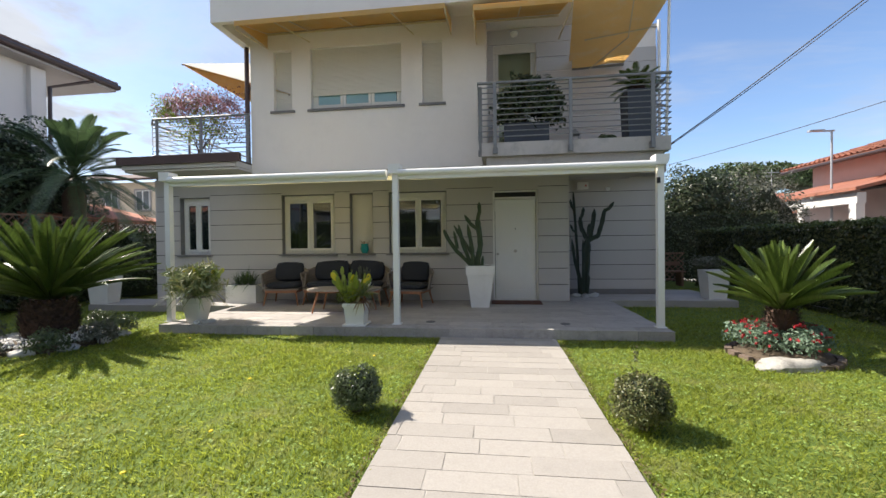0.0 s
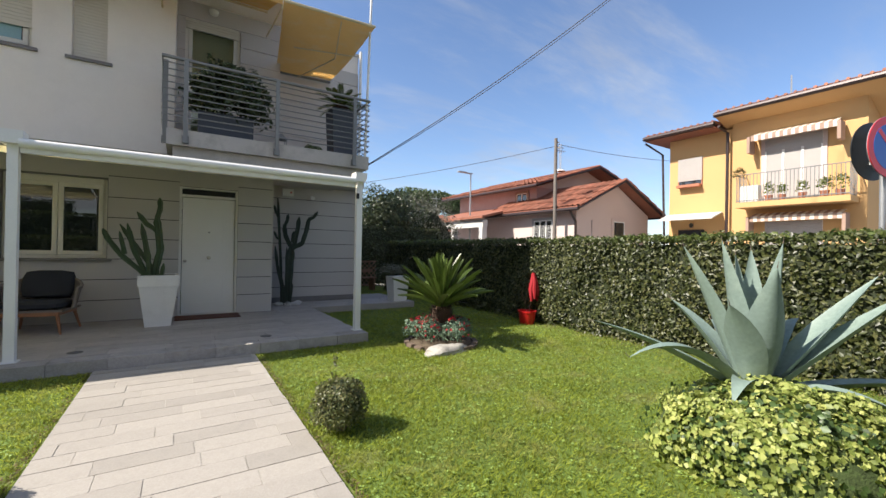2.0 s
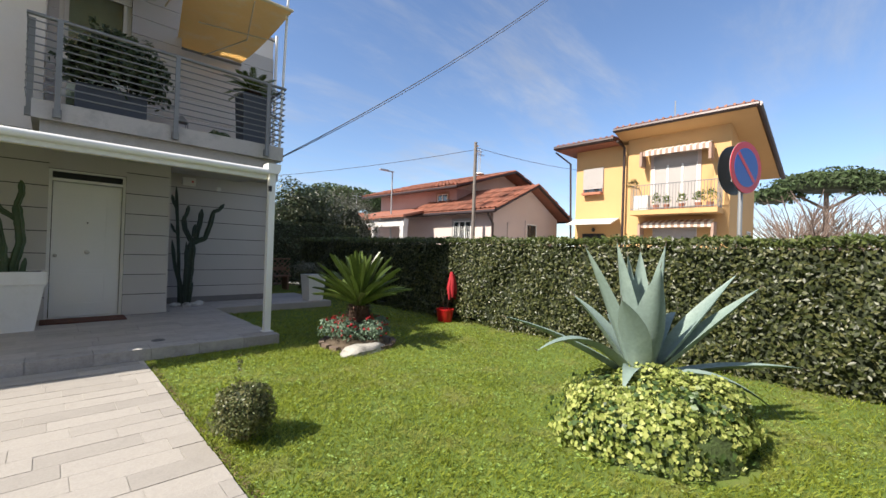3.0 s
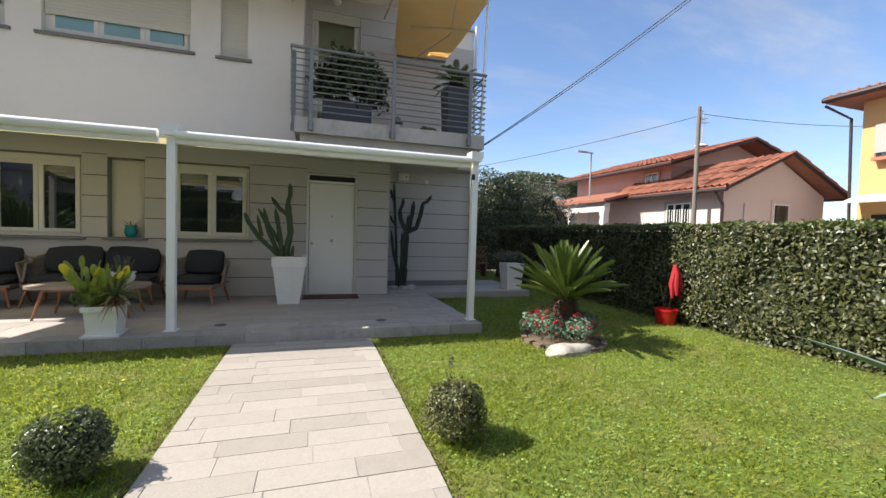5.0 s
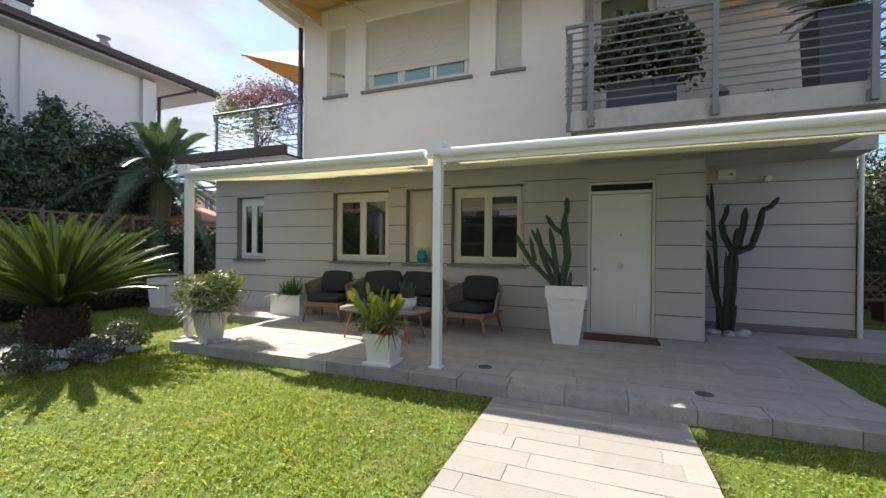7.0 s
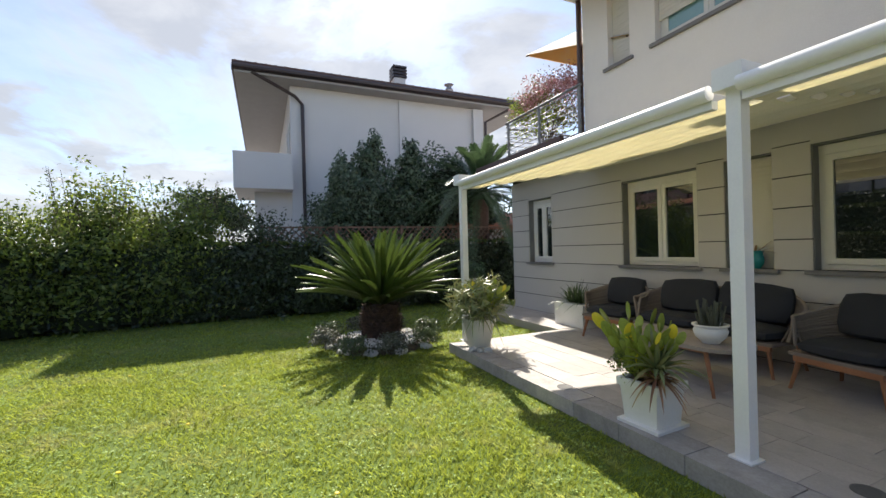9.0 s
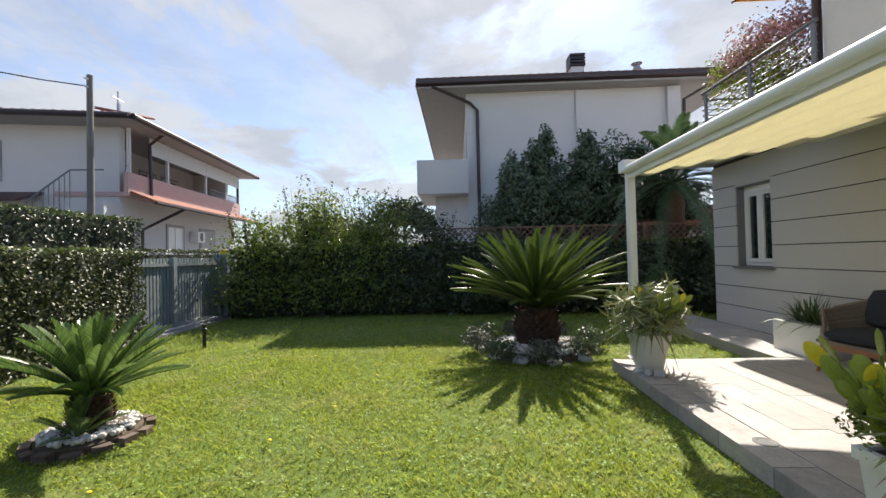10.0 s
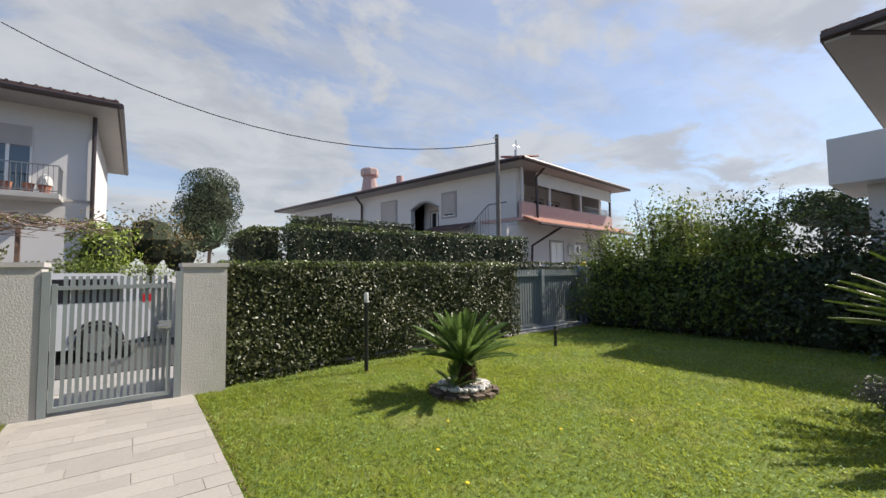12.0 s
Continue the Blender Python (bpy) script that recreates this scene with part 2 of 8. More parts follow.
M["agave_edge"] = mat("yellowish_agave_edge", (0.30, 0.33, 0.20), 0.6, vary=0.1)
M["ivy"] = mat("variegated_ivy_leaves", (0.27, 0.34, 0.08), 0.5, vary=0.2, scale=3, bump=0, island=0.35, trans=0.35, tint=(0.58, 0.60, 0.20))
M["ivy_dark"] = mat("green_ivy_leaves", (0.07, 0.12, 0.035), 0.45, vary=0.2, bump=0, island=0.4, trans=0.25)
M["box"] = mat("boxwood_leaves", (0.12, 0.155, 0.085), 0.35, vary=0.2, bump=0, island=0.45, trans=0.25, tint=(0.11, 0.15, 0.05))
M["box_bronze"] = mat("bronze_boxwood_leaves", (0.13, 0.16, 0.055), 0.4, vary=0.2, bump=0, island=0.45, trans=0.25, tint=(0.17, 0.15, 0.06))
M["cactus"] = mat("green_cactus_skin", (0.05, 0.085, 0.04), 0.6, vary=0.25, scale=6, bump=0.3, stain=(0.12, 0.11, 0.07), stain_amount=0.5, stain_scale=7)
M["cactus_dark"] = mat("dark_cactus_skin", (0.028, 0.045, 0.03), 0.6, vary=0.3, scale=6, bump=0.3, stain=(0.09, 0.08, 0.06), stain_amount=0.4, stain_scale=9)
M["aloe"] = mat("aloe_leaves", (0.24, 0.29, 0.13), 0.45, vary=0.2, bump=0, island=0.35, trans=0.2, tint=(0.28, 0.26, 0.10))
M["aloe_red"] = mat("reddish_aloe_leaves", (0.30, 0.15, 0.09), 0.5, vary=0.2, bump=0, island=0.35, trans=0.2, tint=(0.40, 0.30, 0.15))
M["prickly"] = mat("yellow_green_cactus_pads", (0.27, 0.33, 0.05), 0.5, vary=0.15, bump=0.05, island=0.25, trans=0.15)
M["prickly_yellow"] = mat("yellow_cactus_pads", (0.72, 0.60, 0.04), 0.5, vary=0.1, bump=0.05, trans=0.1)
M["strap"] = mat("strap_leaves", (0.10, 0.15, 0.06), 0.4, vary=0.2, bump=0, island=0.35, trans=0.25)
M["pot_white"] = mat("white_plastic_pot", (0.78, 0.77, 0.74), 0.45, vary=0.03, scale=3, bump=0.03, stain=(0.62, 0.60, 0.55), stain_amount=0.35, stain_scale=5)
M["pot_cream"] = mat("cream_plastic_pot", (0.62, 0.60, 0.54), 0.55, vary=0.04, bump=0.05)
M["pot_blue"] = mat("slate_blue_pot", (0.055, 0.065, 0.085), 0.5, vary=0.08)
M["pot_red"] = mat("red_plastic_pot", (0.55, 0.012, 0.015), 0.35, vary=0.05, bump=0.03)
M["pot_teal"] = mat("teal_glazed_pot", (0.02, 0.26, 0.26), 0.2, vary=0.15, scale=8)
M["terracotta"] = mat("terracotta", (0.42, 0.17, 0.10), 0.8, vary=0.15)
M["red_cloth"] = mat("red_cloth", (0.36, 0.012, 0.02), 0.8, vary=0.15, bump=0.3)
M["cushion"] = mat("charcoal_cushion_fabric", (0.028, 0.03, 0.037), 0.95, vary=0.12, scale=4, fine=300, bump=0.4)
M["rope"] = mat("taupe_woven_rope", (0.20, 0.165, 0.14), 0.8, vary=0.15, fine=150, bump=0.3, island=0.2)
M["teak"] = mat("teak_wood", (0.30, 0.13, 0.06), 0.55, vary=0.2, scale=6, fine=80, bump=0.15)
M["table_top"] = mat("taupe_table_top", (0.33, 0.28, 0.24), 0.6, vary=0.12, scale=8)
M["mat"] = mat("brown_coir_mat", (0.13, 0.055, 0.04), 0.98, vary=0.25, fine=200, bump=0.6)
M["brass"] = mat("worn_steel_knob", (0.45, 0.43, 0.40), 0.3, metal=1.0, vary=0.05, bump=0)
M["stone_white"] = mat("white_rough_stone", (0.55, 0.54, 0.51), 0.9, vary=0.2, scale=8, bump=0.8, bump_scale=20, stain=(0.10, 0.09, 0.07), stain_amount=0.8, stain_scale=4)
M["rock"] = mat("lichened_rock", (0.42, 0.40, 0.36), 0.9, vary=0.25, scale=6, bump=0.9, bump_scale=18, stain=(0.09, 0.08, 0.07), stain_amount=0.85, stain_scale=3.5)
M["brick_edge"] = mat("brown_edging_brick", (0.15, 0.11, 0.085), 0.9, vary=0.25, scale=9, bump=0.6, obj=0.2)
M["pebble"] = mat("white_pebbles", (0.62, 0.60, 0.57), 0.7, vary=0.15, island=0.2, bump=0.2)
M["flower_red"] = mat("red_petals", (0.42, 0.02, 0.03), 0.6, vary=0.15, bump=0, island=0.3, trans=0.2)
M["flower_yellow"] = mat("yellow_petals", (0.80, 0.60, 0.02), 0.6, vary=0.1, bump=0)
M["flower_pink"] = mat("pink_photinia_leaves", (0.44, 0.20, 0.22), 0.45, vary=0.2, bump=0, island=0.4, trans=0.2, tint=(0.56, 0.36, 0.38))
M["silver_leaf"] = mat("silvery_green_leaves", (0.17, 0.25, 0.17), 0.6, vary=0.15, bump=0, island=0.3, trans=0.2)
M["lime_leaf"] = mat("lime_leaves", (0.25, 0.32, 0.05), 0.5, vary=0.2, bump=0, island=0.35, trans=0.35)
M["bare"] = mat("bare_twigs", (0.22, 0.16, 0.13), 0.9, vary=0.2, bump=0)
M["tile_red"] = mat("orange_clay_roof_tile", (0.31, 0.12, 0.075), 0.8, vary=0.2, scale=4, island=0.3, obj=0.1, stain=(0.20, 0.13, 0.10), stain_amount=0.6, stain_scale=1.5)
M["tile_dusty"] = mat("dusty_red_roof_tile", (0.24, 0.10, 0.08), 0.8, vary=0.2, scale=4, island=0.3)
M["tile_brown"] = mat("brown_clay_roof_tile", (0.11, 0.065, 0.055), 0.8, vary=0.2, scale=4, island=0.3)
M["yellow_wall"] = mat("ochre_yellow_render", (0.62, 0.385, 0.17), 0.85, vary=0.04, scale=1.2, bump=0.2)
M["pink_wall"] = mat("pale_pink_render", (0.62, 0.51, 0.47), 0.85, vary=0.04, scale=1.2, bump=0.2)
M["cream_wall"] = mat("cream_render", (0.66, 0.57, 0.44), 0.85, vary=0.04, bump=0.2)
M["house_white"] = mat("far_white_render", (0.62, 0.60, 0.585), 0.85, vary=0.04, scale=0.8, bump=0.2)
M["pink_band"] = mat("dusty_pink_band", (0.50, 0.34, 0.315), 0.8, vary=0.05)
M["gutter"] = mat("dark_brown_gutter", (0.05, 0.035, 0.035), 0.4, metal=0.3, vary=0.1)
M["pink_chimney"] = mat("pinkish_grey_chimney", (0.40, 0.30, 0.28), 0.85, vary=0.1)
M["soffit"] = mat("grey_soffit", (0.35, 0.33, 0.32), 0.8, vary=0.06)
M["far_glass"] = glass_mat("far_window_glass", (0.03, 0.035, 0.04), 0.05)
M["blind_grey"] = mat("grey_roller_blind", (0.42, 0.39, 0.37), 0.6, vary=0.04)
M["stripe_a"] = mat("taupe_stripe_cloth", (0.38, 0.26, 0.20), 0.85, vary=0.08)
M["stripe_b"] = mat("cream_stripe_cloth", (0.72, 0.66, 0.55), 0.85, vary=0.05)
M["gate"] = mat("grey_green_gate_paint", (0.25, 0.28, 0.28), 0.5, vary=0.08, scale=4)
M["fence_grey"] = mat("blue_grey_fence_paint", (0.20, 0.23, 0.27), 0.5, vary=0.08)
M["pier"] = mat("rough_grey_plaster", (0.50, 0.48, 0.45), 0.9, vary=0.06, scale=2, fine=60, bump=0.5, stain=(0.36, 0.34, 0.31), stain_amount=0.6, stain_scale=2)
M["asphalt"] = mat("asphalt", (0.055, 0.055, 0.057), 0.9, vary=0.15, fine=150, bump=0.4)
M["pavement"] = mat("concrete_pavement", (0.30, 0.29, 0.28), 0.9, vary=0.1, scale=3)
M["car_white"] = mat("white_car_paint", (0.75, 0.76, 0.78), 0.15, vary=0.01, bump=0)
M["rubber"] = mat("black_rubber", (0.015, 0.015, 0.016), 0.8, vary=0.1)
M["alloy"] = mat("silver_alloy", (0.45, 0.46, 0.48), 0.3, metal=0.9, vary=0.05, bump=0)
M["bollard_black"] = mat("black_lamp_post", (0.02, 0.021, 0.022), 0.4, vary=0.1)
M["opal"] = mat("opal_white_lamp_glass", (0.80, 0.80, 0.78), 0.25, vary=0.02, bump=0, trans=0.3)
M["wood_pole"] = mat("weathered_wood_pole", (0.19, 0.165, 0.145), 0.9, vary=0.2, bump=0.4)
M["galv"] = mat("galvanised_steel", (0.42, 0.43, 0.44), 0.45, metal=0.6, vary=0.08)
M["trellis"] = mat("brown_trellis_wood", (0.20, 0.12, 0.085), 0.8, vary=0.2)
M["cable"] = mat("grey_cable", (0.06, 0.055, 0.055), 0.7, vary=0.05, bump=0)
M["sign_red"] = mat("red_sign_enamel", (0.62, 0.03, 0.04), 0.3, vary=0.03, bump=0)
M["sign_blue"] = mat("blue_sign_enamel", (0.02, 0.10, 0.42), 0.3, vary=0.03, bump=0)
M["far_tree"] = mat("far_tree_foliage", (0.05, 0.07, 0.03), 0.7, vary=0.3, scale=1.0, bump=0, island=0.4, trans=0.1)
M["autumn"] = mat("rusty_green_foliage", (0.20, 0.14, 0.06), 0.6, vary=0.2, bump=0, island=0.4, trans=0.3, tint=(0.15, 0.17, 0.05))
M["drain"] = mat("dark_drain_cover", (0.10, 0.10, 0.10), 0.6, vary=0.1)

# ---- helpers of this scene ----
rng = np.random.default_rng(7)


class B:
    """A small builder on one bmesh."""

    def __init__(self):
        self.bm = bmesh.new()

    def box(self, x0, x1, y0, y1, z0, z1, m=None, taper=0.0):
        vs = []
        for z, k in ((z0, 0.0), (z1, taper)):
            for x, y in ((x0 + k, y0 + k), (x1 - k, y0 + k), (x1 - k, y1 - k), (x0 + k, y1 - k)):
                v = Vector((x, y, z))
                vs.append(self.bm.verts.new(m @ v if m else v))
        for f in ((0, 3, 2, 1), (4, 5, 6, 7), (0, 1, 5, 4), (1, 2, 6, 5), (2, 3, 7, 6), (3, 0, 4, 7)):
            self.bm.faces.new([vs[i] for i in f])
        return self

    def tube(self, pts, radii, seg=10, ribs=0, rib=0.0, cap=True):
        """A tube along points; ribs > 0 gives a star section."""
        pts = [Vector(p) for p in pts]
        if not hasattr(radii, "__len__"):
            radii = [radii] * len(pts)
        n = seg if not ribs else ribs * 2
        rings = []
        side = None
        for i, p in enumerate(pts):
            d = (pts[min(i + 1, len(pts) - 1)] - pts[max(i - 1, 0)]).normalized()
            if side is None:
                side = d.cross(Vector((0.13, 0.97, 0.2))).normalized()
                if side.length < 0.1:
                    side = d.cross(Vector((1, 0, 0))).normalized()
            side = (side - d * side.dot(d)).normalized()
            up = d.cross(side)
            ring = []
            for k in range(n):
                a = 2 * math.pi * k / n
                r = radii[i] * (1 - rib * (k % 2) if ribs else 1)
                ring.append(self.bm.verts.new(p + (side * math.cos(a) + up * math.sin(a)) * r))
            rings.append(ring)
        for a, b in zip(rings, rings[1:]):
            for k in range(n):
                self.bm.faces.new((a[k], a[(k + 1) % n], b[(k + 1) % n], b[k]))
        if cap:
            self.bm.faces.new(rings[0][::-1]); self.bm.faces.new(rings[-1])
        return self

    def cyl(self, p0, p1, r0, r1=None, seg=16):
        return self.tube([p0, p1], [r0, r0 if r1 is None else r1], seg)

    def lathe(self, prof, c=(0, 0, 0), seg=24, square=0.0):
        """A turned form about z through c from (radius, height) pairs; square > 0 pushes towards a square plan."""
        rings = []
        for r, z in prof:
            ring = []
            for k in range(seg):
                a = 2 * math.pi * (k + 0.5) / seg
                ca, sa = math.cos(a), math.sin(a)
                q = 1.0
                if square:
                    q = (1 - square) + square / max(abs(ca), abs(sa))
                ring.append(self.bm.verts.new((c[0] + r * ca * q, c[1] + r * sa * q, c[2] + z)))
            rings.append(ring)
        for a, b in zip(rings, rings[1:]):
            for k in range(seg):
                self.bm.faces.new((a[k], a[(k + 1) % seg], b[(k + 1) % seg], b[k]))
        self.bm.faces.new(rings[0][::-1]); self.bm.faces.new(rings[-1])
        return self

    def poly(self, pts, thick=0.0, axis=(0, 0, 1)):
        """A flat polygon, given thickness along axis."""
        a = [self.bm.verts.new(p) for p in pts]
        if not thick:
            self.bm.faces.new(a)
            return self
        d = Vector(axis) * thick
        b = [self.bm.verts.new(Vector(p) + d) for p in pts]
        self.bm.faces.new(a[::-1]); self.bm.faces.new(b)
        for i in range(len(a)):
            j = (i + 1) % len(a)
            self.bm.faces.new((a[i], a[j], b[j], b[i]))
        return self

    def bevel(self, w=0.01, seg=2):
        bmesh.ops.bevel(self.bm, geom=[e for e in self.bm.edges if len(e.link_faces) == 2 and e.calc_face_angle(0) > 0.6], offset=w, segments=seg, affect="EDGES", profile=0.6)
        return self


def mesh_of(b, material, smooth=False):
    bm = b.bm if isinstance(b, B) else b
    bmesh.ops.recalc_face_normals(bm, faces=bm.faces[:])
    me = bpy.data.meshes.new("mesh")
    bm.to_mesh(me)
    bm.free()
    for m in (material if isinstance(material, (list, tuple)) else [material]):
        me.materials.append(m)
    if smooth:
        me.shade_smooth()
        me.set_sharp_from_angle(angle=radians(40))
    return me


def part(name, b, material, parent=None, label="", smooth=False, at=None):
    ob = new(name, mesh_of(b, material, smooth))
    if at is not None:
        ob.matrix_basis = at
    if parent is not None:
        ob.parent = parent
    return tagged(ob, label)


def empty(name, label="", category="", group="", kind="", at=None):
    ob = new(name)
    if at is not None:
        ob.matrix_basis = at
    return tagged(ob, label, category, group, kind)


def solid(name, b, material, label="", category="", group="", kind="", smooth=False, at=None):
    ob = part(name, b, material, None, "", smooth, at)
    return tagged(ob, label, category, group, kind)


def np_mesh(verts, faces_idx, per_face, material, smooth=False):
    """A mesh from numpy arrays with the same number of corners on each face."""
    me = bpy.data.meshes.new("mesh")
    nv, nf = len(verts), len(faces_idx)
    me.vertices.add(nv); me.vertices.foreach_set("co", np.ascontiguousarray(verts, dtype=np.float32).ravel())
    me.loops.add(nf * per_face); me.loops.foreach_set("vertex_index", np.ascontiguousarray(faces_idx, dtype=np.int32).ravel())
    me.polygons.add(nf)
    me.polygons.foreach_set("loop_start", np.arange(nf, dtype=np.int32) * per_face)
    me.polygons.foreach_set("loop_total", np.full(nf, per_face, dtype=np.int32))
    me.update(calc_edges=True)
    me.materials.append(material)
    if smooth:
        me.shade_smooth()
    return me


def leaves(points, normals, size, material, ratio=0.5, spread=0.6, fold=0.25, jitter=0.35, droop=0.0):
    """Many small folded leaves (two quads each) at points, facing roughly along normals."""
    n = len(points)
    P, N = np.asarray(points, float), np.asarray(normals, float)
    N = N + rng.normal(0, spread, (n, 3)); N /= np.linalg.norm(N, axis=1)[:, None] + 1e-9
    T = rng.normal(0, 1, (n, 3)); T[:, 2] -= droop
    T -= (T * N).sum(1)[:, None] * N; T /= np.linalg.norm(T, axis=1)[:, None] + 1e-9
    S = np.cross(N, T)
    L = (size * (1 + rng.uniform(-jitter, jitter, n)))[:, None]
    W = L * ratio * 0.5
    v = np.stack([P - T * L * 0.5, P + S * W + N * W * fold, P + T * L * 0.5, P - S * W + N * W * fold, P - T * L * 0.1 - N * L * 0.02], 1)
    # two triangles pairs folded on the midrib
    base = np.arange(n)[:, None] * 5
    tri = np.concatenate([base + [0, 1, 2], base + [0, 2, 3]], 1).reshape(-1, 3)
    return np_mesh(v.reshape(-1, 3), tri, 3, material)


def blob_points(n, c, r, shell=0.35, lump=0.25, flat_bottom=True, freq=1.6):
    """Points near the surface of a lumpy ellipsoid, and their outward directions."""
    d = rng.normal(0, 1, (n, 3)); d /= np.linalg.norm(d, axis=1)[:, None]
    if flat_bottom:
        d[:, 2] = np.where(d[:, 2] < -0.5, -d[:, 2], d[:, 2])
    ph = rng.uniform(0, 6.28, 6)
    k = 1 + lump * (np.sin(d[:, 0] * 3 * freq + ph[0]) * np.sin(d[:, 1] * 3 * freq + ph[1]) + 0.6 * np.sin(d[:, 2] * 5 * freq + ph[2] + d[:, 0] * 4))
    rad = k * (1 - shell * rng.random(n) ** 1.5)
    return np.array(c) + d * rad[:, None] * np.array(r), d


def foliage(name, blobs, count, size, material, parent, label="", ratio=0.5, spread=0.7, shell=0.35, lump=0.25, freq=1.6):
    """One crown made of several lumpy blobs (centre, radii) of leaves."""
    vol = np.array([r[0] * r[1] + r[1] * r[2] + r[0] * r[2] for c, r in blobs]); vol = vol / vol.sum()
    P, N = [], []
    for (c, r), k in zip(blobs, vol):
        p, d = blob_points(max(10, int(count * k)), c, r, shell, lump, freq=freq)
        P.append(p); N.append(d)
    ob = new(name, leaves(np.concatenate(P), np.concatenate(N), size, material, ratio, spread))
    ob.parent = parent
    return tagged(ob, label)


def wall_cells(b, x0, x1, z0, z1, y0, y1, holes, m=None):
    """A wall slab between y0 and y1 with rectangular holes (x0, x1, z0, z1)."""
    xs = sorted({x0, x1, *[h[0] for h in holes], *[h[1] for h in holes]})
    for a, c in zip(xs, xs[1:]):
        if a < x0 or c > x1:
            continue
        spans = sorted((h[2], h[3]) for h in holes if h[0] < (a + c) / 2 < h[1])
        z = z0
        for s, e in spans:
            if s > z:
                b.box(a, c, y0, y1, z, s, m)
            z = max(z, e)
        if z < z1:
            b.box(a, c, y0, y1, z, z1, m)
    return b

# ---- ground ----
YF, YU, YD, PZ = 8.95, 8.77, 10.2, 0.14
X_L, X_R, X_U = -7.5, 4.15, -4.93


def ground():
    b = B()
    b.box(-400, 400, -400, 400, -0.6, -0.035)
    solid("ground", b, M["pavement"], kind="structure")
    b = B().box(-10.6, 6.9, -1.55, 15.5, -0.034, 0.0)
    solid("lawn_ground", b, M["lawn"], "green lawn with yellowish dry patches", kind="structure")
    b = B().box(-40, 40, -9.5, -3.2, -0.034, -0.02)
    solid("road", b, M["asphalt"], kind="structure")
    b = B().box(7.7, 13.5, -3.2, 40, -0.033, -0.021)
    solid("side_road", b, M["asphalt"], kind="structure")
    b = B().box(-0.35, 1.26, -1.9, 6.05, -0.03, 0.0165)
    solid("path_bed", b, M["grout"], kind="structure")
    b = B().box(-4.82, 2.80, 6.07, 8.95, 0.0, PZ - 0.012).box(1.97, 2.80, 8.95, 10.2, 0, PZ - 0.012).box(2.80, 5.3, 9.1, 11.2, 0, PZ - 0.012)
    b.box(-8.3, -4.82, 8.0, 8.95, 0, PZ - 0.012)
    solid("patio_bed", b, M["patio_grout"], "patio base", kind="structure")


ground()


# ---- main house ----
W_LOW = [(-6.88, -6.11, 1.17, 2.5), (-4.35, -3.10, 1.17, 2.5), (-2.75, -2.22, 1.17, 2.5), (-1.86, -0.59, 1.17, 2.5), (0.40, 1.34, PZ, 2.47)]
W_UP = [(-4.38, -3.96, 4.33, 5.66), (-3.52, -1.50, 4.33, 5.66), (-1.05, -0.62, 4.33, 5.64)]


